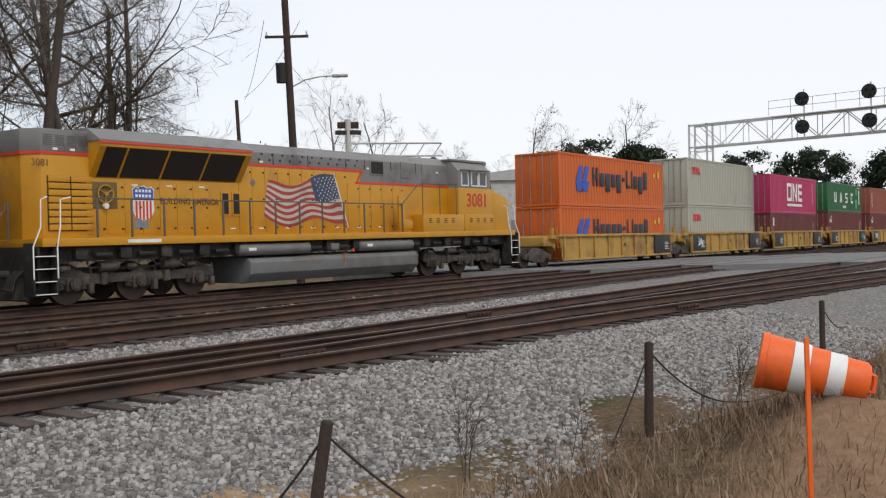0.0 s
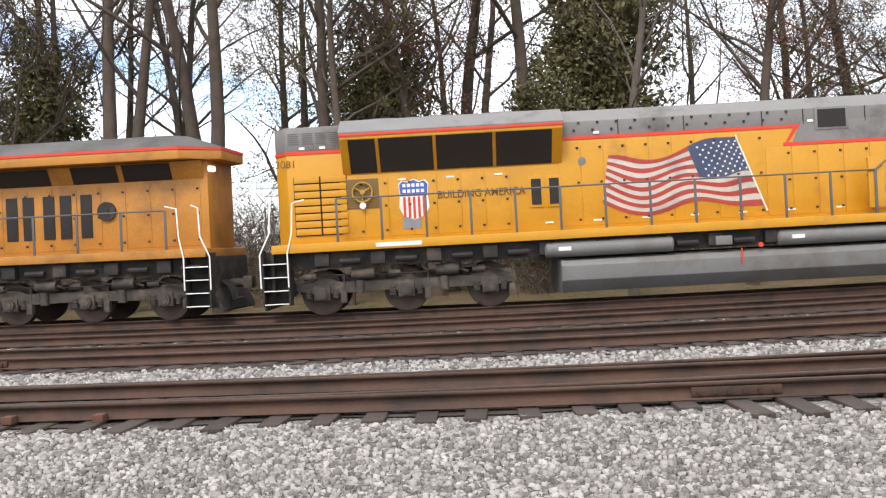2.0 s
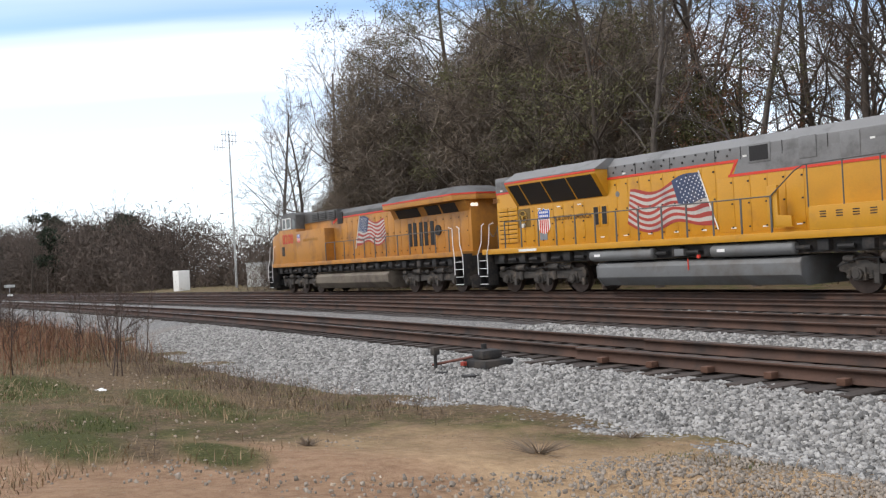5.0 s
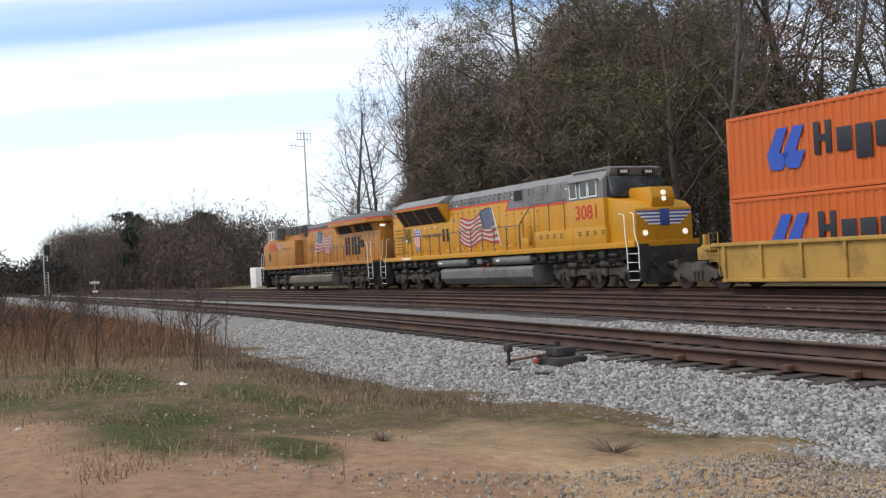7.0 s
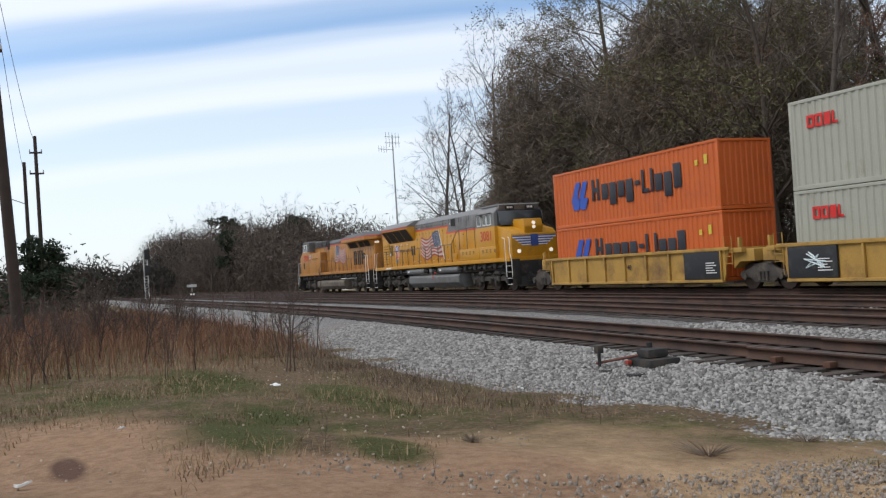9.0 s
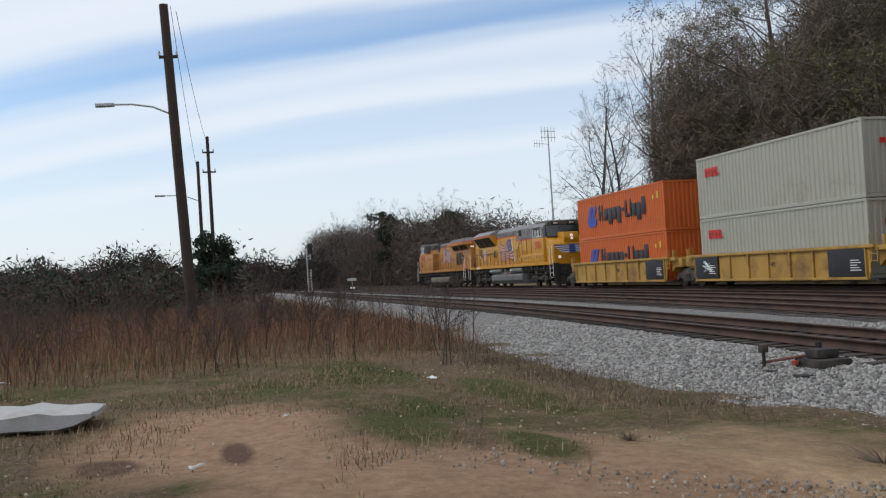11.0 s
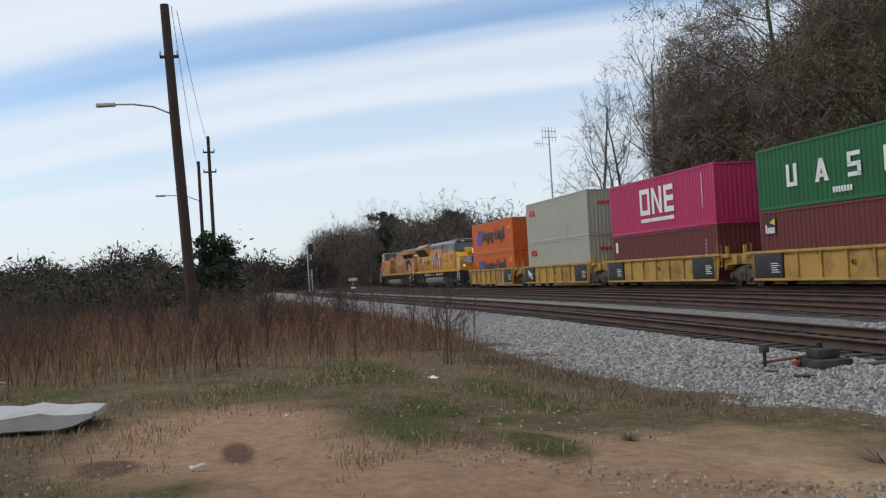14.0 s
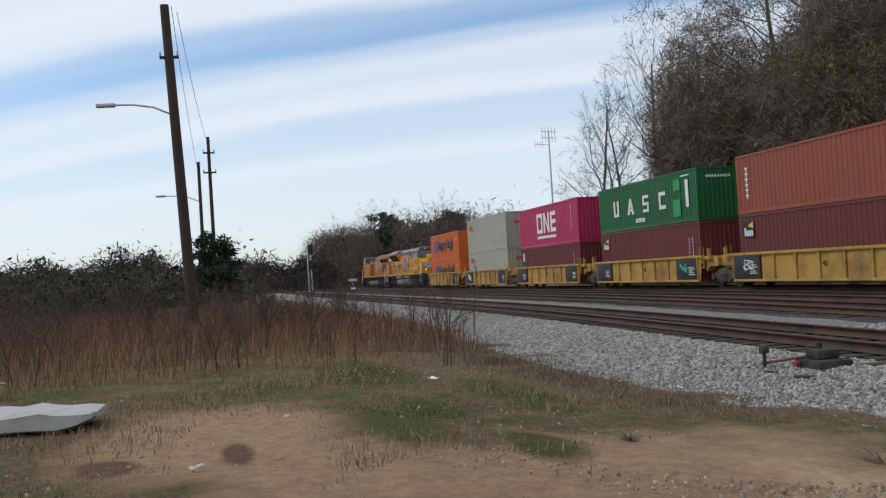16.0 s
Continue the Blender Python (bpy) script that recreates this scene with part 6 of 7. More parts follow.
def traffic_drum():
    e = tagged(new("traffic_drum"), "orange traffic drum lying tipped over, white bands", "traffic drum")
    x, y = 8.92, 3.45
    e.matrix_world = pose(x, y, gz(x, y) + .27, 0, 0, -66) @ pose(0, 0, 0, 0, 102, 0) @ Matrix.Scale(.93, 4) @ pose(0, 0, -.55)
    prof = [(0, .29), (.06, .29), (.07, .275), (.3, .265), (.31, .255), (.47, .25), (.48, .24), (.64, .235), (.65, .225), (.81, .22), (.82, .21), (1.0, .2), (1.04, .17), (1.06, .06)]

    def shell(z0, z1, grow, name, material, label=""):
        bm = bmesh.new()
        pr = [(z, r + grow) for z, r in prof if z0 <= z <= z1]
        n = 32
        rows = [[bm.verts.new((r * math.cos(k * math.tau / n), r * math.sin(k * math.tau / n), z)) for k in range(n)] for z, r in pr]
        for a, b in zip(rows, rows[1:]):
            for k in range(n):
                bm.faces.new((a[k], a[(k + 1) % n], b[(k + 1) % n], b[k]))
        if grow == 0:
            bm.faces.new(rows[0][::-1]); bm.faces.new(rows[-1])
        return part(name, bm, material, e, label)
    shell(0, 2, 0, "body", ORANGE)
    shell(.31, .47, .004, "band", BAND, "scuffed white reflective band")
    shell(.65, .81, .004, "band", BAND, "scuffed white reflective band")
    bm = bmesh.new()
    pipe(bm, [(-.09, 0, 1.03), (-.08, 0, 1.09), (.08, 0, 1.1), (.09, 0, 1.03)], .025, 8)
    part("handle", bm, ORANGE, e)


def switch_machine():
    """Hand-throw switch stand on two long ties, with its rods."""
    x, y = -12.6, 9.75
    z = float(dip(x)) - .33
    e = tagged(new("switch_stand"), "low rusty hand-throw switch stand on long ties", "switch stand")
    e.matrix_world = pose(x, y, z, 0, 0, -3) @ Matrix.Scale(.95, 4)
    for k in (-.42, .42):
        bm = bmesh.new(); box(bm, k - .13, k + .13, -.95, 1.2, -.2, .02, .015); part("head_tie", bm, UNDER, e)
    bm = bmesh.new(); box(bm, -.35, .35, -.5, .1, .02, .2, .04); box(bm, -.18, .18, -.42, 0, .2, .36, .06); tube(bm, (-.1, -.2, .2), (-.1, -.2, .45), .05, n=10); part("housing", bm, UNDER, e)
    bm = bmesh.new(); pipe(bm, [(.1, -.2, .3), (-.35, -.55, .2), (-.85, -.8, .1)], .024, 8); part("throw_lever", bm, mat("lever_rust", (0.14, 0.06, 0.045), .7, .3), e)
    bm = bmesh.new(); tube(bm, (-.75, -.8, .05), (-.75, -.8, .4), .03, n=8); box(bm, -.82, -.68, -.86, -.74, .28, .42, .02); part("target_post", bm, UNDER, e)
    bm = bmesh.new(); box(bm, -.26, -.17, -.6, -.52, .1, .17, .01); part("lever_lock", bm, mat("lock_red", (0.35, 0.05, 0.03), .5), e, "small red lever lock")
    for k in (-.1, .12):
        bm = bmesh.new(); tube(bm, (k, 0, .08), (k, 2.4, .05), .022, n=8); part("throw_rod", bm, RAIL, e)
    bm = bmesh.new(); tube(bm, (-1.5, -.35, .03), (.9, -.1, .03), .03, n=8); part("loose_bar", bm, RAIL, e)
    # pale tags on the web of the far siding rail
    for xx in (-9.0, -7.89):
        yy = float(lateral("c", xx)) + .74
        bm = bmesh.new(); box(bm, -.09, .09, -.012, .0, -.11, -.06, .003)
        o = tagged(part("rail_tag", bm, mat("tag_pale", (.6, .56, .5), .6)), "small pale tag fixed to the rail web", "tag", "rail tags")
        o.matrix_world = pose(xx, yy, float(dip(xx)))
    # joint bars and heel block of the turnout
    for xx, k, s in ((2.2, "d", -1), (9.0, "c", -1), (-3.8, "c", -1), (15.5, "c", 1), (19, "d", -1), (-9, "m", -1), (7.5, "m", -1)):
        yy = float(lateral(k, xx)) + s * .7525
        t = math.degrees(math.atan(float(lateral(k, xx + .5) - lateral(k, xx - .5))))
        bm = bmesh.new(); box(bm, -.46, .46, -.05, -.012, -.145, -.05, .008)
        for q in (-.38, -.23, -.08, .08, .23, .38):
            tube(bm, (q, -.05, -.1), (q, -.085, -.1), .022, n=6)
        o = tagged(part("joint_bar", bm, RAIL), "bolted rusty joint bar on the rail", "joint bar", "joint bars")
        o.matrix_world = pose(xx, yy, float(dip(xx)), 0, 0, t)
    # braces along the points
    for i in range(7):
        xx = -10.8 + i * .52 * 2
        yy = float(lateral("d", xx)) - .7525
        bm = bmesh.new(); prism(bm, [(-.06, -.185), (.06, -.185), (.06, -.1), (-.06, -.1)], -.2, -.05, .01)
        o = tagged(part("rail_brace", bm, mat("brace_rust", (0.11, 0.055, 0.035), .8, .2) if "brace_rust" not in bpy.data.materials else bpy.data.materials["brace_rust"]), "rust-orange cast brace beside the rail", "rail brace", "rail braces")
        o.matrix_world = pose(xx, yy, float(dip(xx)), 0, 0, 0)


def litter():
    x, y = -13.7, -1.98
    e = tagged(new("sack"), "dirty white woven sack lying in the grass", "sack")
    e.matrix_world = pose(x, y, gz(x, y) + .17, 0, 0, 82)
    bm = bmesh.new()
    box(bm, -1.05, 1.05, -.5, .5, -.2, .13)
    bmesh.ops.subdivide_edges(bm, edges=bm.edges, cuts=9, use_grid_fill=True)
    for v in bm.verts:
        u = abs(v.co.x) / 1.05
        f = 1 - .75 * max(0, u - .62) ** 1.3 / .38 ** 1.3 * (1 if v.co.x > 0 else .4)
        v.co.z *= f * (1 - .35 * (abs(v.co.y) / .5) ** 2)
        v.co.y *= 1 - .2 * max(0, u - .6)
        n = noise.noise(v.co * 2.3) * .07 + noise.noise(v.co * 7) * .02
        v.co += Vector((n * .4, n * .5, n))
    part("body", bm, SACKM, e)
    for i, (x, y, s) in enumerate(((-16.4, 4.4, .13), (-13.5, 7.6, .05), (-12.3, -2.6, .14), (-9.6, .2, .07), (-12.5, 1.4, .08), (9.5, 2.2, .08), (-21, -3.2, .12))):
        o = tagged(new("litter"), "scrap of pale crumpled paper litter", "litter", "litter")
        o.matrix_world = pose(x, y, gz(x, y) + .03, 0, 0, 40 * i)
        bm = bmesh.new()
        box(bm, -s, s, -s * .5, s * .5, -.012, .012)
        bmesh.ops.subdivide_edges(bm, edges=bm.edges, cuts=3, use_grid_fill=True)
        for v in bm.verts:
            v.co.z += noise.noise(v.co * 9 + Vector((i, 0, 0))) * s * .5
        part("scrap", bm, BAND, o)
    for x, y, s in ((-7.42, 6.2, .28), (-7.45, 7.5, .15), (-9.3, 4.6, .14)):
        o = tagged(new("dead_tuft"), "grey tuft of dead twigs on the dirt", "tuft", "dead tufts")
        o.matrix_world = pose(x, y, gz(x, y))
        bm = bmesh.new()
        rng = random.Random(int(x * 10))
        for _ in range(60):
            a, l = rng.uniform(0, math.tau), rng.uniform(.4, 1) * s
            tube(bm, (0, 0, 0), (math.cos(a) * l * rng.uniform(.5, 2), math.sin(a) * l * rng.uniform(.5, 2), rng.uniform(.05, .8) * s), .006, .002, 4)
        part("tuft_body", bm, mat("tuft_grey", (0.19, 0.145, 0.105), .95) if "tuft_grey" not in bpy.data.materials else bpy.data.materials["tuft_grey"], o)


signal_bridge()
trackside_signal()
antenna_mast()
crossing()
old_fence()
traffic_drum()
switch_machine()
litter()


# ---- trees and plants ----
BARK = mat("bark", (0.078, 0.06, 0.047), 0.95, 0, 0.35, 3, 30, 0.5, obj=0.25)
BROWNBARK = mat("brown_bark", (0.085, 0.062, 0.046), 0.95, 0, 0.35, 3, 30, 0.4, obj=0.2)
PALEBARK = mat("pale_bark", (0.125, 0.105, 0.09), 0.95, 0, 0.3, 3, 30, 0.4, obj=0.2)
LEAF_OLIVE = mat("olive_leaves", (0.115, 0.108, 0.045), 0.8, 0, 0.3, 2, 12, 0, island=0.45)
LEAF_BROWN = mat("withered_brown_leaves", (0.18, 0.14, 0.09), 0.85, 0, 0.3, 2, 12, 0, island=0.45)
LEAF_PINE = mat("pine_needles", (0.022, 0.036, 0.018), 0.85, 0, 0.3, 2, 12, 0, island=0.45)
LEAF_RUST = mat("dead_oak_leaves", (0.17, 0.085, 0.05), 0.85, 0, 0.3, 2, 12, 0, island=0.4)
THICKET = mat("bare_thicket", (0.115, 0.086, 0.066), 0.95, 0, 0.3, 1, 12, 0, island=0.4)


def limbs(segs, rng, p, d, length, r, level, spec):
    """Grow a branch in short pieces, then its side branches."""
    n = spec["pieces"][level]
    pts, dirs = [p.copy()], [d.copy()]
    for i in range(n):
        d = d + rng.normal(0, spec["wander"][level], 3)
        d[2] += spec["lift"][level]
        d /= np.linalg.norm(d)
        q = p + d * length / n
        r1 = r * (1 - (i + 1) / n * spec["taper"][level])
        r0 = r * (1 - i / n * spec["taper"][level])
        segs.append((p, q, r0, r1, level))
        p = q
        pts.append(p.copy()); dirs.append(d.copy())
    if level + 1 >= len(spec["pieces"]):
        return
    for k in range(spec["kids"][level]):
        f = spec["from"][level] + (1 - spec["from"][level]) * (k + rng.random()) / spec["kids"][level]
        i = min(int(f * n), n - 1)
        base = pts[i] + (pts[i + 1] - pts[i]) * (f * n - i)
        ax = rng.normal(0, 1, 3)
        side = np.cross(dirs[i + 1], ax); side /= np.linalg.norm(side) + 1e-9
        a = radians(spec["angle"][level] + rng.normal(0, 12))
        dd = dirs[i + 1] * math.cos(a) + side * math.sin(a)
        limbs(segs, rng, base, dd, length * spec["ratio"][level] * rng.uniform(.65, 1.25) * (1.15 - .5 * f), r * (1 - f * spec["taper"][level]) * spec["thin"][level], level + 1, spec)


def branch_mesh(name, segs, material):
    V, F, o = [], [], 0
    for p, q, r0, r1, lv in segs:
        n = (8, 5, 3, 3, 3)[min(lv, 4)]
        d = q - p
        d = d / (np.linalg.norm(d) + 1e-9)
        u = np.cross(d, (0.3, 0.9, 0.2)); u /= np.linalg.norm(u) + 1e-9
        w = np.cross(d, u)
        a = np.arange(n) * math.tau / n
        ring = np.cos(a)[:, None] * u + np.sin(a)[:, None] * w
        i = np.arange(n); j = (i + 1) % n
        if lv >= 4:         # fine twigs end in a point
            V.append(p + ring * r0); V.append(q[None])
            F.append(np.stack([o + i, o + j, o + n + 0 * i], 1))
            o += n + 1
            continue
        V.append(p + ring * r0); V.append(q + ring * r1)
        F.append(np.stack([o + i, o + j, o + n + j, o + n + i], 1))
        o += 2 * n
    return raw_mesh(name, np.concatenate(V), F, material, True)


def leaf_mesh(name, centres, rng, size, per, spread_r, material, flat=1.0, thin=.45, up=0.0):
    c = np.repeat(centres, per, 0)
    n = len(c)
    c = c + rng.normal(0, spread_r, (n, 3)) * (1, 1, flat)
    u = rng.normal(0, 1, (n, 3)) + (0, 0, up); u /= np.linalg.norm(u, axis=1)[:, None]
    w = np.cross(u, rng.normal(0, 1, (n, 3))); w /= np.linalg.norm(w, axis=1)[:, None]
    s = size * rng.uniform(.5, 1.4, (n, 1))
    k = np.cross(u, w) * s * .25
    v = np.stack([c - u * s, c - w * s * thin + k * thin * 2, c + u * s, c + w * s * thin + k * thin * 2], 1).reshape(-1, 3)
    f = np.arange(4 * n).reshape(n, 4)
    return raw_mesh(name, v, f, material)


BARE = dict(pieces=(9, 5, 3, 2, 1), wander=(.05, .16, .22, .25, .3), lift=(.02, .07, .05, .03, .02), taper=(.75, .8, .8, .8, .7), kids=(13, 6, 5, 4), ratio=(.42, .5, .55, .6), thin=(.45, .5, .5, .55), angle=(48, 45, 42, 45))
BARE["from"] = (.32, .2, .15, .1)


def bare_tree_kind(seed, height, r, material, first=.32, kids=13, thick=1.0, angles=(48, 45, 42, 45), sub=(6, 5, 3)):
    rng = np.random.default_rng(seed)
    sp = dict(BARE); sp["from"] = (first, .2, .15, .1); sp["kids"] = (kids, *sub); sp["angle"] = angles
    segs = []
    limbs(segs, rng, np.array([0., 0, -.3]), np.array([rng.normal(0, .05), rng.normal(0, .05), 1.]), height, r, 0, sp)
    low = .0105 * thick
    segs = [(p, q, max(a, low), max(b, low * .8), lv) for p, q, a, b, lv in segs]
    return [s for s in segs if s[4] <= 1], [s for s in segs if s[4] > 1]


def make_tree(kind_id, name, label, trunk_segs, crown, m, tint=None):
    e = tagged(new(name), label, "tree", "trees")
    e.matrix_world = m
    shared("trunk", trunk_segs, e)
    for nm, me in crown:
        shared(nm, me, e)
    return e


KINDS = []
for sd, hh, rr, mt, fst, kd in ((1, 17, .27, BARK, .30, 14), (2, 19, .30, BARK, .42, 12), (3, 15, .22, BARK, .25, 14), (4, 18, .25, PALEBARK, .38, 13), (5, 14, .2, PALEBARK, .2, 15), (6, 20, .33, BARK, .45, 12)):
    t, c = bare_tree_kind(sd, hh, rr, mt, fst, kd)
    KINDS.append((branch_mesh("trunk", t, mt), [("crown", branch_mesh("crown", c, mt))], "tall leafless tree with fine grey-brown twigs"))
for sd, hh, rr, lm, lab in ((11, 15, .24, LEAF_OLIVE, "tall tree with sparse olive-green leaves"), (12, 17, .26, LEAF_OLIVE, "tall tree with sparse olive-green leaves"), (13, 13, .2, LEAF_RUST, "tree holding dry rust-brown leaves")):
    t, c = bare_tree_kind(sd, hh, rr, BARK, .28, 13)
    rng = np.random.default_rng(sd)
    tips = np.array([s[1] for s in c if s[4] >= 3])
    tips = tips[rng.random(len(tips)) < .5]
    KINDS.append((branch_mesh("trunk", t, BARK), [("crown", branch_mesh("crown", [s for s in c if s[4] < 4], BARK)), ("leaves", leaf_mesh("leaves", tips[rng.random(len(tips)) < .4], rng, .06, 22, .17, lm))], lab))
# pines: bare shaft, tufted crown
for sd, hh in ((21, 14), (22, 11)):
    rng = np.random.default_rng(sd)
    segs = []
    sp = dict(pieces=(8, 4, 2), wander=(.03, .12, .2), lift=(0.01, .03, .02), taper=(.7, .8, .8), kids=(22, 6), ratio=(.27, .45), thin=(.35, .5), angle=(72, 45))
    sp["from"] = (.35, .3)
    limbs(segs, rng, np.array([0., 0, -.3]), np.array([0, 0, 1.]), hh, .22, 0, sp)
    tips = np.array([s[1] for s in segs if s[4] >= 1])
    KINDS.append((branch_mesh("trunk", [s for s in segs if s[4] == 0], BARK), [("branches", branch_mesh("branches", [s for s in segs if s[4] > 0], BARK)), ("needles", leaf_mesh("needles", tips, rng, .26, 14, .42, LEAF_PINE, .7))], "dark green pine with a ragged tufted crown"))


TWIGS = mat("fine_brown_twigs", (0.20, 0.16, 0.125), 0.95, 0, 0.3, 1, 12, 0, island=0.4)


def dome(rng, n, mid, half, lumps, core=.35):
    """Points in an uneven dome, more of them towards its skin."""
    d = rng.normal(0, 1, (n, 3)); d /= np.linalg.norm(d, axis=1)[:, None]
    edge = .86 + .12 * np.sin(5 * d @ lumps[0]) + .1 * np.sin(7 * d @ lumps[1]) + .06 * np.sin(13 * d @ lumps[2])
    return mid + d * (edge * (core + (1 - core) * rng.random(n) ** .6))[:, None] * half


# round-crowned oaks: limbs, and a dome of fine twigs with withered leaves
for sd, hh, rr in ((31, 16.5, .3), (32, 14, .24)):
    rng = np.random.default_rng(sd)
    t, c = bare_tree_kind(sd, hh * .93, rr, BROWNBARK, .2, 20, 1.3, (44, 42, 45, 50), (6, 4, 2))
    mid, half, lumps = np.array([0, 0, hh * .6]), np.array([hh * .33, hh * .33, hh * .42]), rng.normal(0, .6, (3, 3))
    c = [g for g in c if np.linalg.norm((g[1] - mid) / half) < .95]
    tw, lf = dome(rng, 2200, mid, half, lumps, .2), dome(rng, 1000, mid, half, lumps)
    KINDS.append((branch_mesh("trunk", t, BROWNBARK), [("crown", branch_mesh("crown", c, BROWNBARK)), ("twig_tangle", leaf_mesh("twig_tangle", tw, rng, .45, 15, .3, TWIGS, 1, .034, .4)),
                                                        ("leaves", leaf_mesh("leaves", lf, rng, .07, 14, .22, LEAF_BROWN))], "broad round-crowned oak with withered brown leaves"))
# evergreens: a tall ragged dome of small olive leaves
for sd, hh, wide in ((41, 11, .2), (42, 13, .17)):
    rng = np.random.default_rng(sd)
    t, c = bare_tree_kind(sd, hh * .95, .17, BARK, .12, 16, 1.2, (55, 45, 42, 45), (4, 2, 1))
    mid, half, lumps = np.array([0, 0, hh * .54]), np.array([hh * wide, hh * wide, hh * .48]), rng.normal(0, .7, (3, 3))
    c = [g for g in c if np.linalg.norm((g[1] - mid) / half) < .95]
    KINDS.append((branch_mesh("trunk", t, BARK), [("crown", branch_mesh("crown", c, BARK)), ("leaves", leaf_mesh("leaves", dome(rng, 620, mid, half, lumps, .1), rng, .11, 34, .26, LEAF_OLIVE))],
                  "ragged evergreen with small olive-green leaves"))

# wide bare trees with a veil of fine twigs
rng = np.random.default_rng(51)
t, c = bare_tree_kind(51, 15, .34, BROWNBARK, .18, 15, 1.3, (58, 50, 45, 45), (6, 5, 3))
KINDS.append((branch_mesh("trunk", t, BROWNBARK), [("crown", branch_mesh("crown", c, BROWNBARK)), ("twig_tangle", leaf_mesh("twig_tangle", np.array([g[1] for g in c if g[4] >= 3]), rng, .4, 4, .16, TWIGS, 1, .014, .2))], "wide leafless oak with a veil of fine twigs"))


DENSE = (11, 12)


def plant_trees():
    rng = random.Random(8)

    def put(k, x, y, s=1.0):
        t, c, lab = KINDS[k]
        z = float(land(x, y)) - .05
        e = make_tree(k, "pine_tree" if k in (9, 10) else "tree", lab, t, c, Matrix.Identity(4))
        e.matrix_world = pose(x, y, z, rng.uniform(-3, 3), rng.uniform(-3, 3), rng.uniform(0, 360)) @ Matrix.Scale(s, 4)

    def line(x):
        return TRACKS["a"] + float(bend(x))
    # bare trees at the west end, then the front row close behind the train
    for k, x, dy, s in ((3, -78, 9, .9), (4, -74, 10, 1.0), (3, -70, 11, 1.0), (4, -82, 10, .6), (4, -71, 8, .8)):
        put(k, x, line(x) + dy, s)
    x = -49.0
    while x < 19:
        k = rng.choice((0, 1, 2, 3, 4, 5, 0, 1, 5, 6, 7, 8))
        put(k, x, line(x) + rng.uniform(7.5, 11.5), rng.uniform(.8, 1.08))
        x += rng.uniform(2.0, 3.6) if x < -12 else rng.uniform(2.4, 4.4)
    x = -52.0
    while x < 14:
        put(rng.choice((0, 1, 2, 3, 5, 6, 7, 0, 6)), x, line(x) + rng.uniform(13, 19), rng.uniform(.9, 1.15))
        x += rng.uniform(2.0, 3.4) if x < -34 else rng.uniform(3.4, 5.6)
    x = -70.0
    while x < -28:
        put(rng.choice((0, 1, 2, 5, 6, 7)), x, line(x) + rng.uniform(21, 34), rng.uniform(.95, 1.2))
        x += rng.uniform(3.5, 6)
    for x, dy, k, s in ((-57, 9.5, 9, 1.1), (-63, 12, 10, 1.0), (-52, 13, 10, 1.15), (-50, 17, 9, 1.15), (-44, 9.5, 9, 1.0), (-45, 17, 10, 1.25), (-37, 12, 10, 1.1), (-67, 10, 10, .62), (-61, 8, 10, .6)):
        put(DENSE[k - 9], x, line(x) + dy, s)
    for k, x, dy, s in ((8, -1.4, 11, 1.0), (8, -21, 14, 1.0), (13, 1.3, 10, .8), (14, 3.6, 12, 1.2), (14, -4.8, 12, .95), (14, -19, 13, .95), (13, -39, 10, .75), (14, -31, 13, .85), (1, -14, 9, 1.0), (5, -10.5, 10, 1.0), (0, -6.5, 9, 1.05), (2, -17, 11, 1.1), (5, -2.5, 13, 1.0), (6, -8.5, 14, 1.0)):
        put(k, x, line(x) + dy, s)
    for k, x, y, s in FAR_TREES:
        put(k, x, y, s)


FAR_TREES = [(15, 17.5, 35.5, 1.0), (15, 13.5, 38, 1.0), (15, 21.5, 39, .8),
             (1, 15.5, 33.5, .85), (2, 20, 34.5, .95),
             # beyond the crossing
             (4, 67, 68, 1.0), (3, 60, 67, .8), (2, 74, 66, .7), (4, 88, 67, 1.05), (4, 111, 68, 1.2), (3, 95, 66, .7), (9, 101, 67, .95), (10, 104, 61, 1.1), (9, 108, 63, .9), (9, 97, 70, .85), (9, 127, 58, .9), (10, 130, 52, 1.1), (9, 134, 50, .9), (10, 140, 44, 1.1), (9, 146, 42, .85),
             (9, 60, 80, .8), (10, 64, 76, .9), (10, 56, 84, .9), (4, 150, 50, .8), (10, 160, 40, 1.0), (9, 168, 36, .8),
             # beyond the west end
             (10, -170, 39, .95), (4, -150, 44, .55), (9, -175, 52, .95), (9, -185, 49, .85), (4, -150, 62, .6), (3, -140, 58, .5), (4, -128, 56, .5), (3, -118, 52, .5), (2, -108, 50, .55), (2, -170, 36, .6), (4, -180, 40, .65), (2, -160, 33, .6), (0, -175, 31, .55), (4, -195, 35, .6), (2, -205, 46, .6), (0, -190, 50, .6), (2, -160, 50, .65), (4, -168, 56, .7),
             (3, -150, 42, .72), (4, -165, 42, .74), (2, -182, 43, .86), (0, -200, 44, .8), (3, -222, 45, .95), (4, -245, 46, .98), (2, -270, 48, 1.1), (9, -205, 47, 1.1), (10, -158, 47, 1.0), (4, -290, 50, 1.1),
             (10, -64, 2.9, .45), (10, -67, 3.8, .38), (4, -175, -24, .55)]


def thicket(name, label, centres, seed, size, per, spread_r, material, flat=1.0, thin=.45, up=0.0):
    rng = np.random.default_rng(seed)
    o = new(name, leaf_mesh(name, np.array(centres), rng, size, per, spread_r, material, flat, thin, up))
    return tagged(o, label, "bushes", kind="stuff")


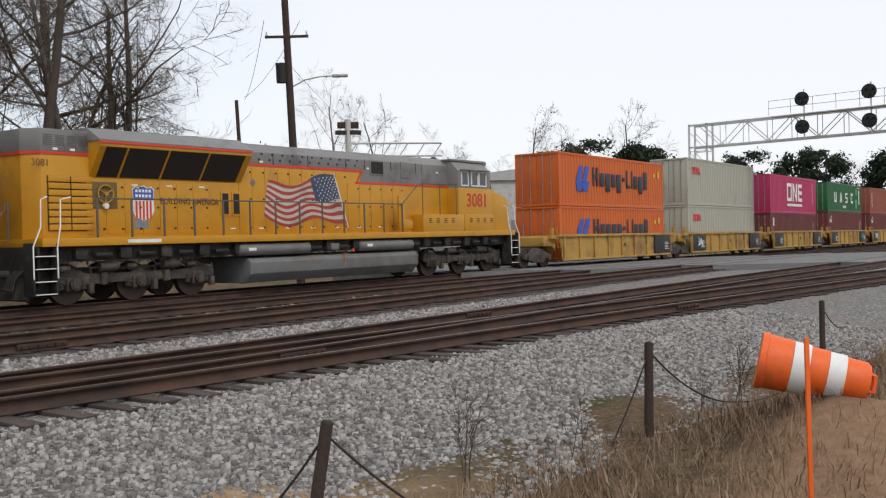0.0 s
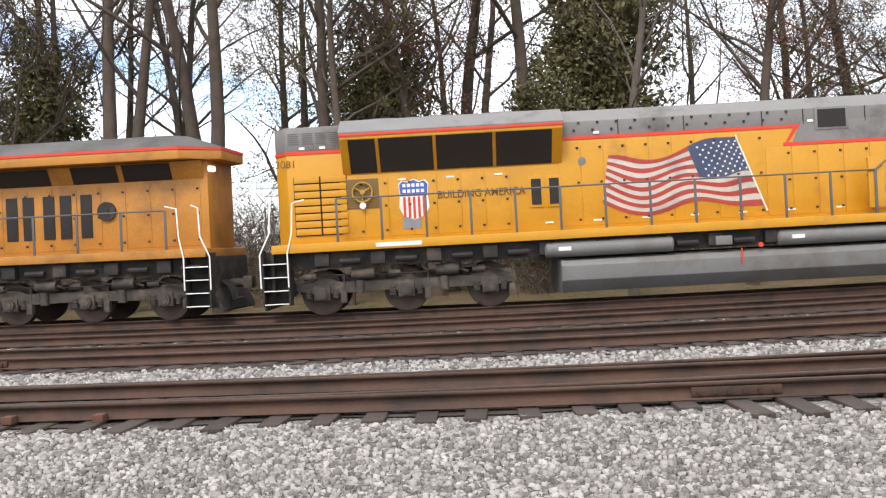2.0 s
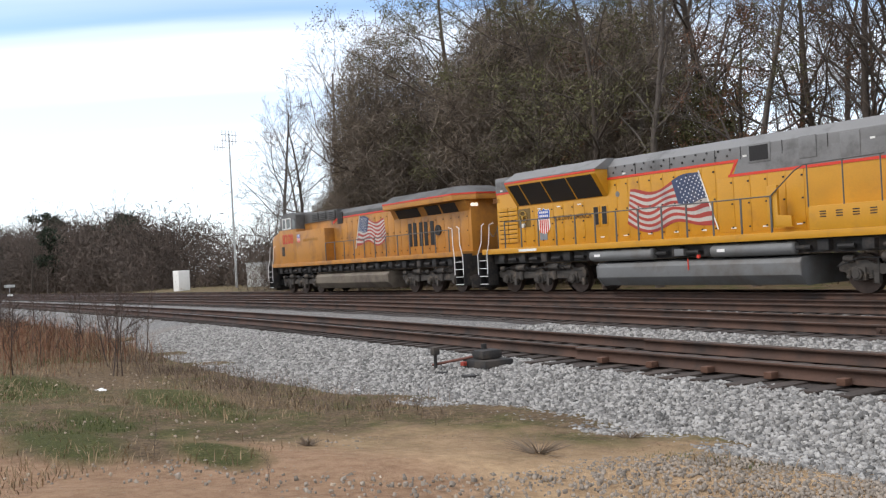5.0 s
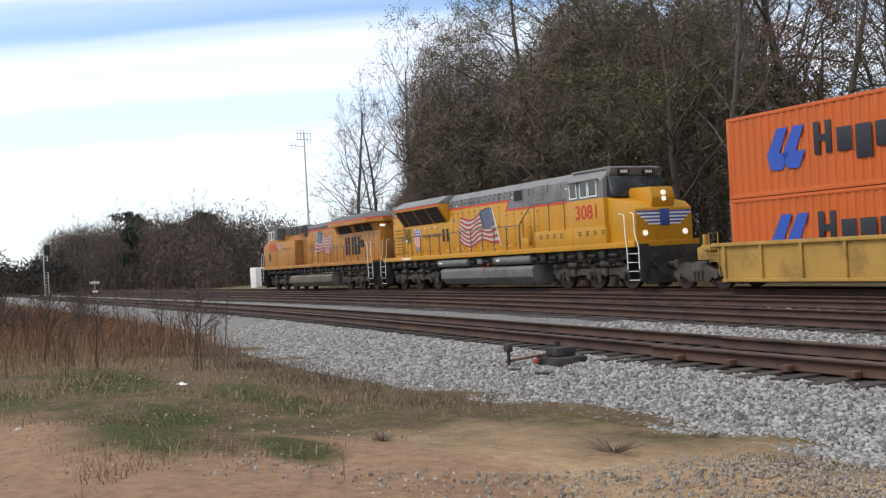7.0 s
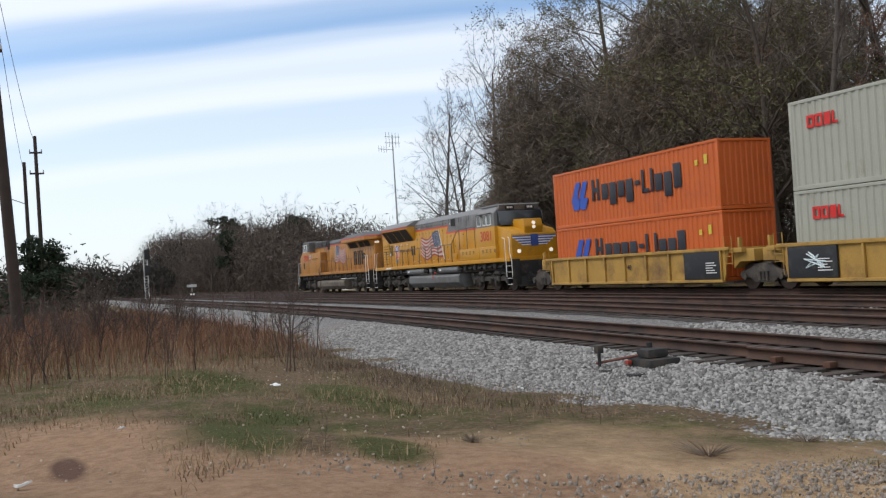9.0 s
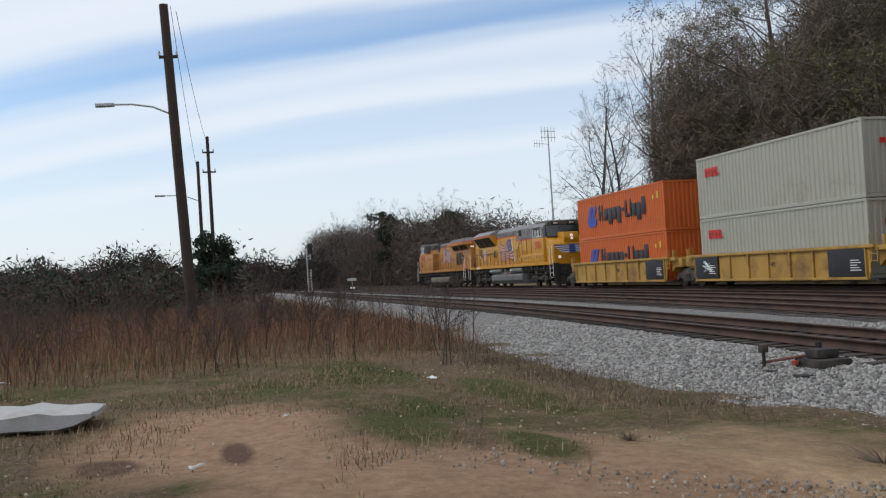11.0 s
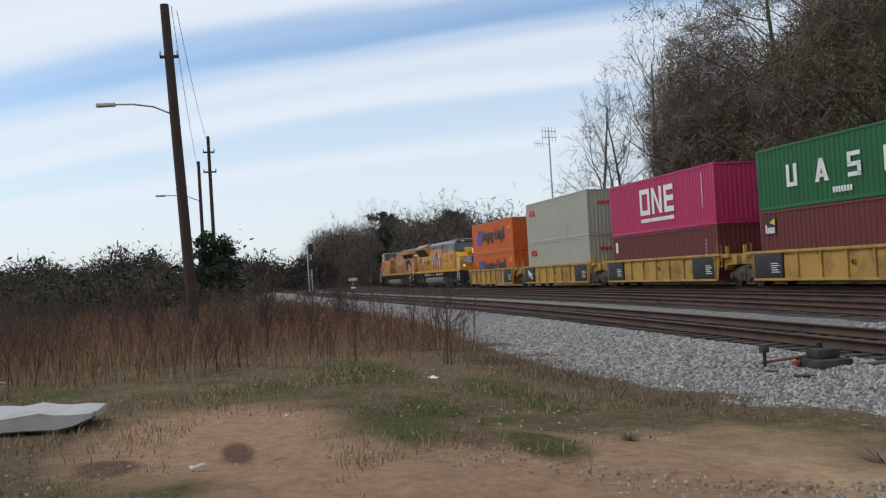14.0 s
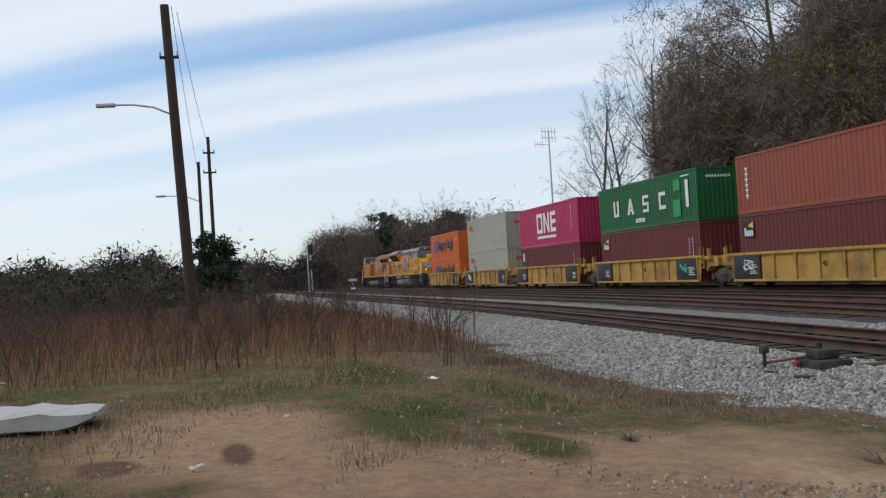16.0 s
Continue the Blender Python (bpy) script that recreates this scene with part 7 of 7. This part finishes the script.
def undergrowth():
    rng = np.random.default_rng(5)
    c1, c2, c3, c4 = [], [], [], []
    for _ in range(1500):
        x = rng.uniform(-78, 17) if rng.random() < .6 else rng.uniform(-70, -42)
        y = TRACKS["a"] + float(bend(x)) + rng.uniform(10, 38)
        h = rng.uniform(.1, 1) ** 1.4 * (13 if x < -38 else 5.5)
        if (x < -64 and h > 7) or (h > 4 and rng.random() < .6):
            continue
        (c1 if rng.random() < .8 or h > 7 else c2).append((x, y, float(land(x, y)) + h * .6))
    for _ in range(420):
        x = rng.uniform(-46, 16)
        y = TRACKS["a"] + float(bend(x)) + rng.uniform(12, 36)
        c1.append((x, y, float(land(x, y)) + rng.uniform(.2, 4.2)))
    for _ in range(520):
        x = rng.uniform(-84, -38)
        y = TRACKS["a"] + float(bend(x)) + rng.uniform(8, 17)
        c1.append((x, y, float(land(x, y)) + rng.random() * (1.5 + 4.5 * float(smooth01(x, -84, -62)))))
    thicket("thicket", "tangle of bare brown brush under the trees", c1, 1, .55, 110, 1.1, THICKET, 1.1, .028, .9)
    thicket("thicket", "dark evergreen undergrowth below the trees", c2, 2, .10, 190, 1.0, LEAF_OLIVE)
    c5 = []
    for _ in range(170):
        x, y = rng.uniform(-58, -23), rng.uniform(-24, 6)
        if y < float(toe(x)) - 1.5:
            c5.append((x, y, float(land(x, y)) + rng.uniform(.25, .9)))
    thicket("brush", "low dark bare brush in the weedy field", c5, 6, .32, 60, .42, mat("brush_brown", (0.085, 0.055, 0.042), .95, 0, .3, 1, 8, 0, island=.4), .7, .02, 1.3)
    # far woods, west and south-west
    for _ in range(900):
        a = radians(rng.uniform(-10, 16) if rng.random() < .8 else rng.uniform(16, 130))      # from due west, southwards
        d = rng.uniform(170, 330)
        x, y = -d * math.cos(a), -d * math.sin(a)
        top = 8.2 + 1.5 * math.sin(a * 23) + 1.0 * math.sin(a * 61)
        c3.append((x, y, rng.random() ** .7 * top - 2))
    c6, c7 = [], []
    for _ in range(360):
        a, d = radians(rng.uniform(-6.5, 16)), rng.uniform(62, 165)
        x, y = -d * math.cos(a), -d * math.sin(a)
        if y > float(toe(x)) - 4:
            continue
        (c7 if rng.random() < .22 else c6).append((x, y, float(land(x, y)) + rng.random() * (1.1 + d * .021)))
    thicket("brush_belt", "belt of bare brown brush beyond the field", c6, 7, .36, 130, 1.05, mat("belt_brown", (0.07, 0.05, 0.04), .95, 0, .3, .5, 4, 0, island=.4), .8, .11, .8)
    thicket("brush_belt", "dark evergreen bushes beyond the field", c7, 8, .22, 150, 1.1, LEAF_PINE, .9)
    # brown woods beside the line, west of the trees
    for _ in range(950):
        x = rng.uniform(-260, -80)
        y = (48 if x > -128 else 36) + max(0, -x - 110) * .085 + rng.uniform(0, 18)
        top = 3.6 + 1.2 * math.sin(x * .21) + 4.2 * float(smooth01(-x, 122, 150))
        c4.append((x, y, rng.random() ** 1.25 * top))
    # tall brown wood along the line where it bends away
    for _ in range(1100):
        x = -140 - 200 * rng.random()
        y = TRACKS["a"] + float(bend(x)) + rng.uniform(6, 22)
        top = 9.5 + 5.5 * float(smooth01(-x, 190, 320)) + 1.6 * math.sin(x * .13) + .9 * math.sin(x * .41)
        c4.append((x, y, rng.random() ** .8 * top))
    # beyond the crossing
    for _ in range(520):
        x = rng.uniform(28, 330)
        y = 96 + rng.uniform(-6, 30) - (x - 40) * .27
        c3.append((x, y, rng.random() * (5.0 + 2.2 * math.sin(x * .17))))
    thicket("far_woods", "distant dark leafless woods on the skyline", c3, 3, .45, 170, 1.3, mat("far_woods_brown", (0.045, 0.038, 0.03), .95, 0, .3, .3, 3, 0, island=.4), .7, .22, .6)
    thicket("far_woods", "brown leafless scrub wood beside the line", c4, 4, .55, 120, 1.5, mat("scrub_brown", (0.10, 0.075, 0.06), .95, 0, .3, .3, 3, 0, island=.4), 1.0, .09, .8)


def blades(name, label, n, area, height, lean, material, seed, width=.012):
    """Many thin blades; area(rng, n) gives their feet."""
    rng = np.random.default_rng(seed)
    x, y = area(rng, n)
    n = len(x)
    z = land(x, y) - .02
    h = height * rng.uniform(.35, 1.15, n)
    a = rng.uniform(0, math.tau, n)
    d = np.stack([np.cos(a), np.sin(a), 0 * a], 1)
    s = np.stack([-np.sin(a), np.cos(a), 0 * a], 1) * width
    b = np.stack([x, y, z], 1)
    l = rng.uniform(.1, 1, n)[:, None] * lean
    mid = b + d * (h[:, None] * l * .35) + np.array([0, 0, 1.]) * (h * .6)[:, None]
    tip = b + d * (h[:, None] * l) + np.array([0, 0, 1.]) * h[:, None]
    v = np.stack([b - s, b + s, mid + s * .7, mid - s * .7, tip], 1).reshape(-1, 3)
    o = np.arange(n)[:, None] * 5
    f = np.concatenate([o + [0, 1, 2], o + [0, 2, 3], o + [3, 2, 4]], 0)
    return tagged(new(name, raw_mesh(name, v, f, material)), label, "grass", kind="stuff")


def near_field(x0, x1, y0, y1, keep):
    def area(rng, n):
        x, y = rng.uniform(x0, x1, n), rng.uniform(y0, y1, n)
        k = keep(x, y, rng)
        return x[k], y[k]
    return area


def patchy(x, y, f=.9, seed=0):
    return .5 + .25 * np.sin(f * x + 1.3 * np.sin(f * .7 * y + seed)) + .25 * np.sin(f * 1.3 * y + 1.7 * np.sin(f * .6 * x + 2 + seed))


STRAW = mat("straw_blades", (0.245, 0.172, 0.10), .9, 0, .2, 1, 10, 0, island=.35)
RUSSET = mat("russet_weeds", (0.19, 0.092, 0.052), .9, 0, .25, .5, 10, 0, island=.4)
GREENB = mat("green_blades", (0.065, 0.085, 0.022), .9, 0, .25, 1, 10, 0, island=.35)
DARKW = mat("dark_weed_stems", (0.075, 0.052, 0.042), .95, 0, .3, 1, 10, 0, obj=.2)


def in_field(x, y):
    return y < toe(x) - .35


def grasses():
    def lush(x, y, r):
        return np.min([((x - a) / c) ** 2 + ((y - b) / d) ** 2 for a, b, c, d in GREENS], 0) + r.normal(0, .25, len(x)) < 1

    def bare(x, y):     # trodden dirt
        return (((x + 1.5) / 7.6) ** 2 + ((y - 4.7) / 3.0) ** 2 < 1) | (((x + 7.2) / 2.0) ** 2 + ((y - 2.6) / 1.2) ** 2 < 1) | (((x + 10.2) / 2.6) ** 2 + ((y - .7) / .75) ** 2 < 1)
    blades("dead_grass", "short dry straw-coloured grass", 90000, near_field(-45, -4.5, -9, 12, lambda x, y, r: in_field(x, y) & ~bare(x, y) & (patchy(x, y, .8) + r.normal(0, .15, len(x)) > .38)), .13, 1.3, STRAW, 1, .006)
    blades("green_grass", "patches of short green grass", 95000, near_field(-30, -5.5, -6, 8, lambda x, y, r: in_field(x, y) & ~bare(x, y) & ((patchy(x, y, .7, 3) + r.normal(0, .1, len(x)) > .62) | lush(x, y, r))), .055, 1.4, GREENB, 2, .004)
    blades("tall_weeds", "tall russet dead weeds across the field", 95000, near_field(-62, -17, -22, 8.5, lambda x, y, r: in_field(x, y) & (r.random(len(x)) < np.clip((-x - 17.5 - .35 * y) / 12, 0, 1) * (.35 + .65 * patchy(x, y, .5, 5)))), .8, .75, RUSSET, 3, .007)
    blades("tall_weeds", "straw-coloured tall grass among russet weeds", 24000, near_field(-55, -17, -18, 8.5, lambda x, y, r: in_field(x, y) & (r.random(len(x)) < np.clip((-x - 17 - .35 * y) / 12, 0, 1) * (1 - .7 * patchy(x, y, .5, 5)))), .6, .8, STRAW, 4, .007)
    # the fence line east of the camera
    blades("dead_grass", "shaggy dry grass along the old fence", 60000, near_field(3.2, 24, -1.5, 7.2, lambda x, y, r: (y < toe(x) + .25) & (r.random(len(x)) < np.exp(-((y - 3.9 - .02 * x) / 1.1) ** 2) * (.25 + .75 * patchy(x, y, 1.3, 1)))), .2, 1.5, mat("grey_straw", (0.25, 0.18, 0.115), .9, 0, .2, 1, 10, 0, island=.35), 6, .0045)
    blades("dead_grass", "brown matted weeds along the old fence", 60000, near_field(3.2, 24, -1.5, 7.2, lambda x, y, r: (y < toe(x) + .25) & (r.random(len(x)) < np.exp(-((y - 4.0 - .02 * x) / .9) ** 2) * (1 - .6 * patchy(x, y, 1.3, 1)))), .24, 1.6, mat("brown_weeds", (0.17, 0.10, 0.06), .9, 0, .2, 1, 10, 0, island=.35), 7, .0045)
    blades("dead_grass", "sparse dry tufts on the clay", 16000, near_field(3, 22, -6, 5, lambda x, y, r: patchy(x, y, 1.1, 4) + r.normal(0, .1, len(x)) > .6), .16, .9, STRAW, 8, .008)
    blades("dead_grass", "grey-brown weeds at the foot of the ballast", 150000, near_field(-50, -9.5, 2, 14, lambda x, y, r: (np.abs(y - toe(x) + .8) < 1.2) & (r.random(len(x)) < np.exp(-((y - toe(x) + .8) / .7) ** 2) * (.15 + .85 * patchy(x, y, 1.6, 7)) * np.clip((-x - 9.5) / 4, .1, 1))), .24, 1.5, mat("grey_weeds", (0.13, 0.09, 0.066), .9, 0, .25, 1, 10, 0, island=.35), 9, .0042)


def stalks():
    """Branching dead weed stalks, each a thing."""
    sp = dict(pieces=(5, 3, 2), wander=(.08, .2, .2), lift=(.02, .08, .05), taper=(.7, .8, .8), kids=(9, 4), ratio=(.42, .5), thin=(.55, .6), angle=(38, 40))
    sp["from"] = (.25, .2)
    kinds = []
    for s in range(5):
        rng = np.random.default_rng(40 + s)
        segs = []
        for _ in range(1 + s % 3):
            limbs(segs, rng, np.array([rng.normal(0, .05), rng.normal(0, .05), -.05]), np.array([rng.normal(0, .12), rng.normal(0, .12), 1.]), 1.2, .011, 0, sp)
        segs = [(p, q, max(a, .0035), max(b, .003), lv) for p, q, a, b, lv in segs]
        kinds.append(branch_mesh("weed_stalk", segs, DARKW))
    rng = random.Random(6)
    spots = [(-20, -2.5, 1.1), (-20.6, -3.0, 1.3), (-21, .3, .9), (-23.5, 1.8, 1.1), (-26, 2.6, 1.25), (-24.5, -1.2, 1.0), (-29, 4.2, 1.2), (-22, 3.6, .9), (-31, 5.3, 1.2), (-27, -3.8, 1.3), (-19, 3.0, .7), (-18.2, -.6, .6), (-33, 3, 1.4), (-25, -6, 1.5), (-30, -1, 1.4), (-34, 6.6, 1.1), (-28, 6.2, .9),
             (-7.6, 3.4, .22), (-9.5, 3.0, .25), (-6.1, 2.2, .16), (7.2, 5.0, .45), (7.5, 5.1, .4), (9.4, 4.9, .42), (6.0, 5.2, .6), (10.6, 5.0, .6)]
    for _ in range(150):
        spots.append((rng.uniform(-48, -19), rng.uniform(-14, 8), rng.uniform(.7, 1.6)))
    for x, y, s in spots:
        if y > float(toe(x)) and x < 0:
            continue
        o = new("weed_stalk", rng.choice(kinds))
        o.matrix_world = pose(x, y, float(land(x, y)), 0, 0, rng.uniform(0, 360)) @ Matrix.Scale(s, 4)
        tagged(o, "dry dark branching weed stalk in the field", "weed", "weed stalks")


def stones():
    """Loose ballast: cut stones, joined."""
    rng = np.random.default_rng(9)
    cube = np.array([[a, b, c] for a in (-1, 1) for b in (-1, 1) for c in (-1, 1)], float)
    quads = np.array([[0, 1, 3, 2], [4, 6, 7, 5], [0, 4, 5, 1], [2, 3, 7, 6], [1, 5, 7, 3]])      # no undersides

    def heap(name, label, x, y, size, material, lift=.3):
        n = len(x)
        z = ballast_z(x, y)
        z = np.maximum(z, land(x, y) - .01)
        q = cube[None] * (1 + rng.normal(0, .22, (n, 8, 3)))
        q = q * (size * rng.uniform(.5, 1.35, (n, 1, 1))) * rng.uniform(.6, 1.15, (n, 1, 3))
        a, b = rng.uniform(0, math.tau, n), rng.uniform(-.7, .7, n)
        ca, sa, cb, sb = np.cos(a), np.sin(a), np.cos(b), np.sin(b)
        R = np.zeros((n, 3, 3))
        R[:, 0, 0], R[:, 0, 1], R[:, 1, 0], R[:, 1, 1] = ca * cb, -sa, sa * cb, ca
        R[:, 0, 2], R[:, 1, 2], R[:, 2, 0], R[:, 2, 2] = ca * sb, sa * sb, -sb, cb
        v = np.einsum("nij,nkj->nki", R, q) + np.stack([x, y, z + size * lift], 1)[:, None]
        f = (np.arange(n)[:, None, None] * 8 + quads[None]).reshape(-1, 4)
        tagged(new(name, raw_mesh(name, v.reshape(-1, 3), f, material)), label, "ballast", kind="stuff")

    stone = mat("ballast_stone", (0.255, 0.243, 0.228), .9, 0, .18, 3, 40, .3, island=.6)

    def shoulder(n, x0, x1, w0, w1):
        x = rng.uniform(x0, x1, n)
        y = toe(x) + w0 + rng.random(n) * (shoulder_y(x) - toe(x) + w1)
        return x, y
    x, y = shoulder(52000, -14, 20, -.25, .5)
    heap("ballast_stones", "loose pale grey crushed stones on the ballast slope", x, y, .0215, stone)
    x, y = shoulder(22000, -30, -14, -.2, .3)
    heap("ballast_stones", "loose pale grey crushed stones on the ballast slope", x, y, .023, stone)
    x = rng.uniform(-18, 24, 15000)
    y = lateral("c", x) + rng.uniform(1.35, 3.7, len(x))
    heap("ballast_stones", "crushed stones between the tracks", x, y, .027, stone)
    x = rng.uniform(-18, 24, 8000)
    y = lateral("m", x) + rng.uniform(1.35, 2.9, len(x))
    heap("ballast_stones", "crushed stones between the tracks", x, y, .029, stone)
    # strays on the dirt
    x, y = rng.uniform(-9.5, 6, 18000), rng.uniform(0, 1, 18000)
    y = toe(x) - .1 - rng.exponential(1.15, len(x)) ** 1.2
    heap("ballast_stones", "stray grey stones scattered on the dirt", x, y, .0125, mat("dusty_stone", (0.25, 0.21, 0.17), .9, 0, .2, 3, 30, .2, island=.35), .1)
    x, y = rng.uniform(-22, 14, 2600), rng.uniform(-3, 7, 2600)
    k = y < toe(x)
    heap("pebbles", "small tan pebbles scattered on the dirt", x[k], y[k], .011, mat("tan_pebble", (0.34, 0.27, 0.2), .9, 0, .2, 3, 30, .2, island=.3), .2)

undergrowth()
plant_trees()
grasses()
stalks()
stones()
place_ties()


def motions():
    for thing, off, half, *rest in MOVING:
        up = Matrix.Translation((0, 0, rest[0] if rest else 0))
        walk(thing, [(t / 2, car_pose(ahead(t / 2) + off, half) @ up) for t in range(33)])
    for thing, x, r in TURNING:
        walk(thing, [(k / 15, pose(x, 0, r, 0, math.degrees((ahead(k / 15) - ahead(0)) / r) % 360, 0)) for k in range(241)])


motions()
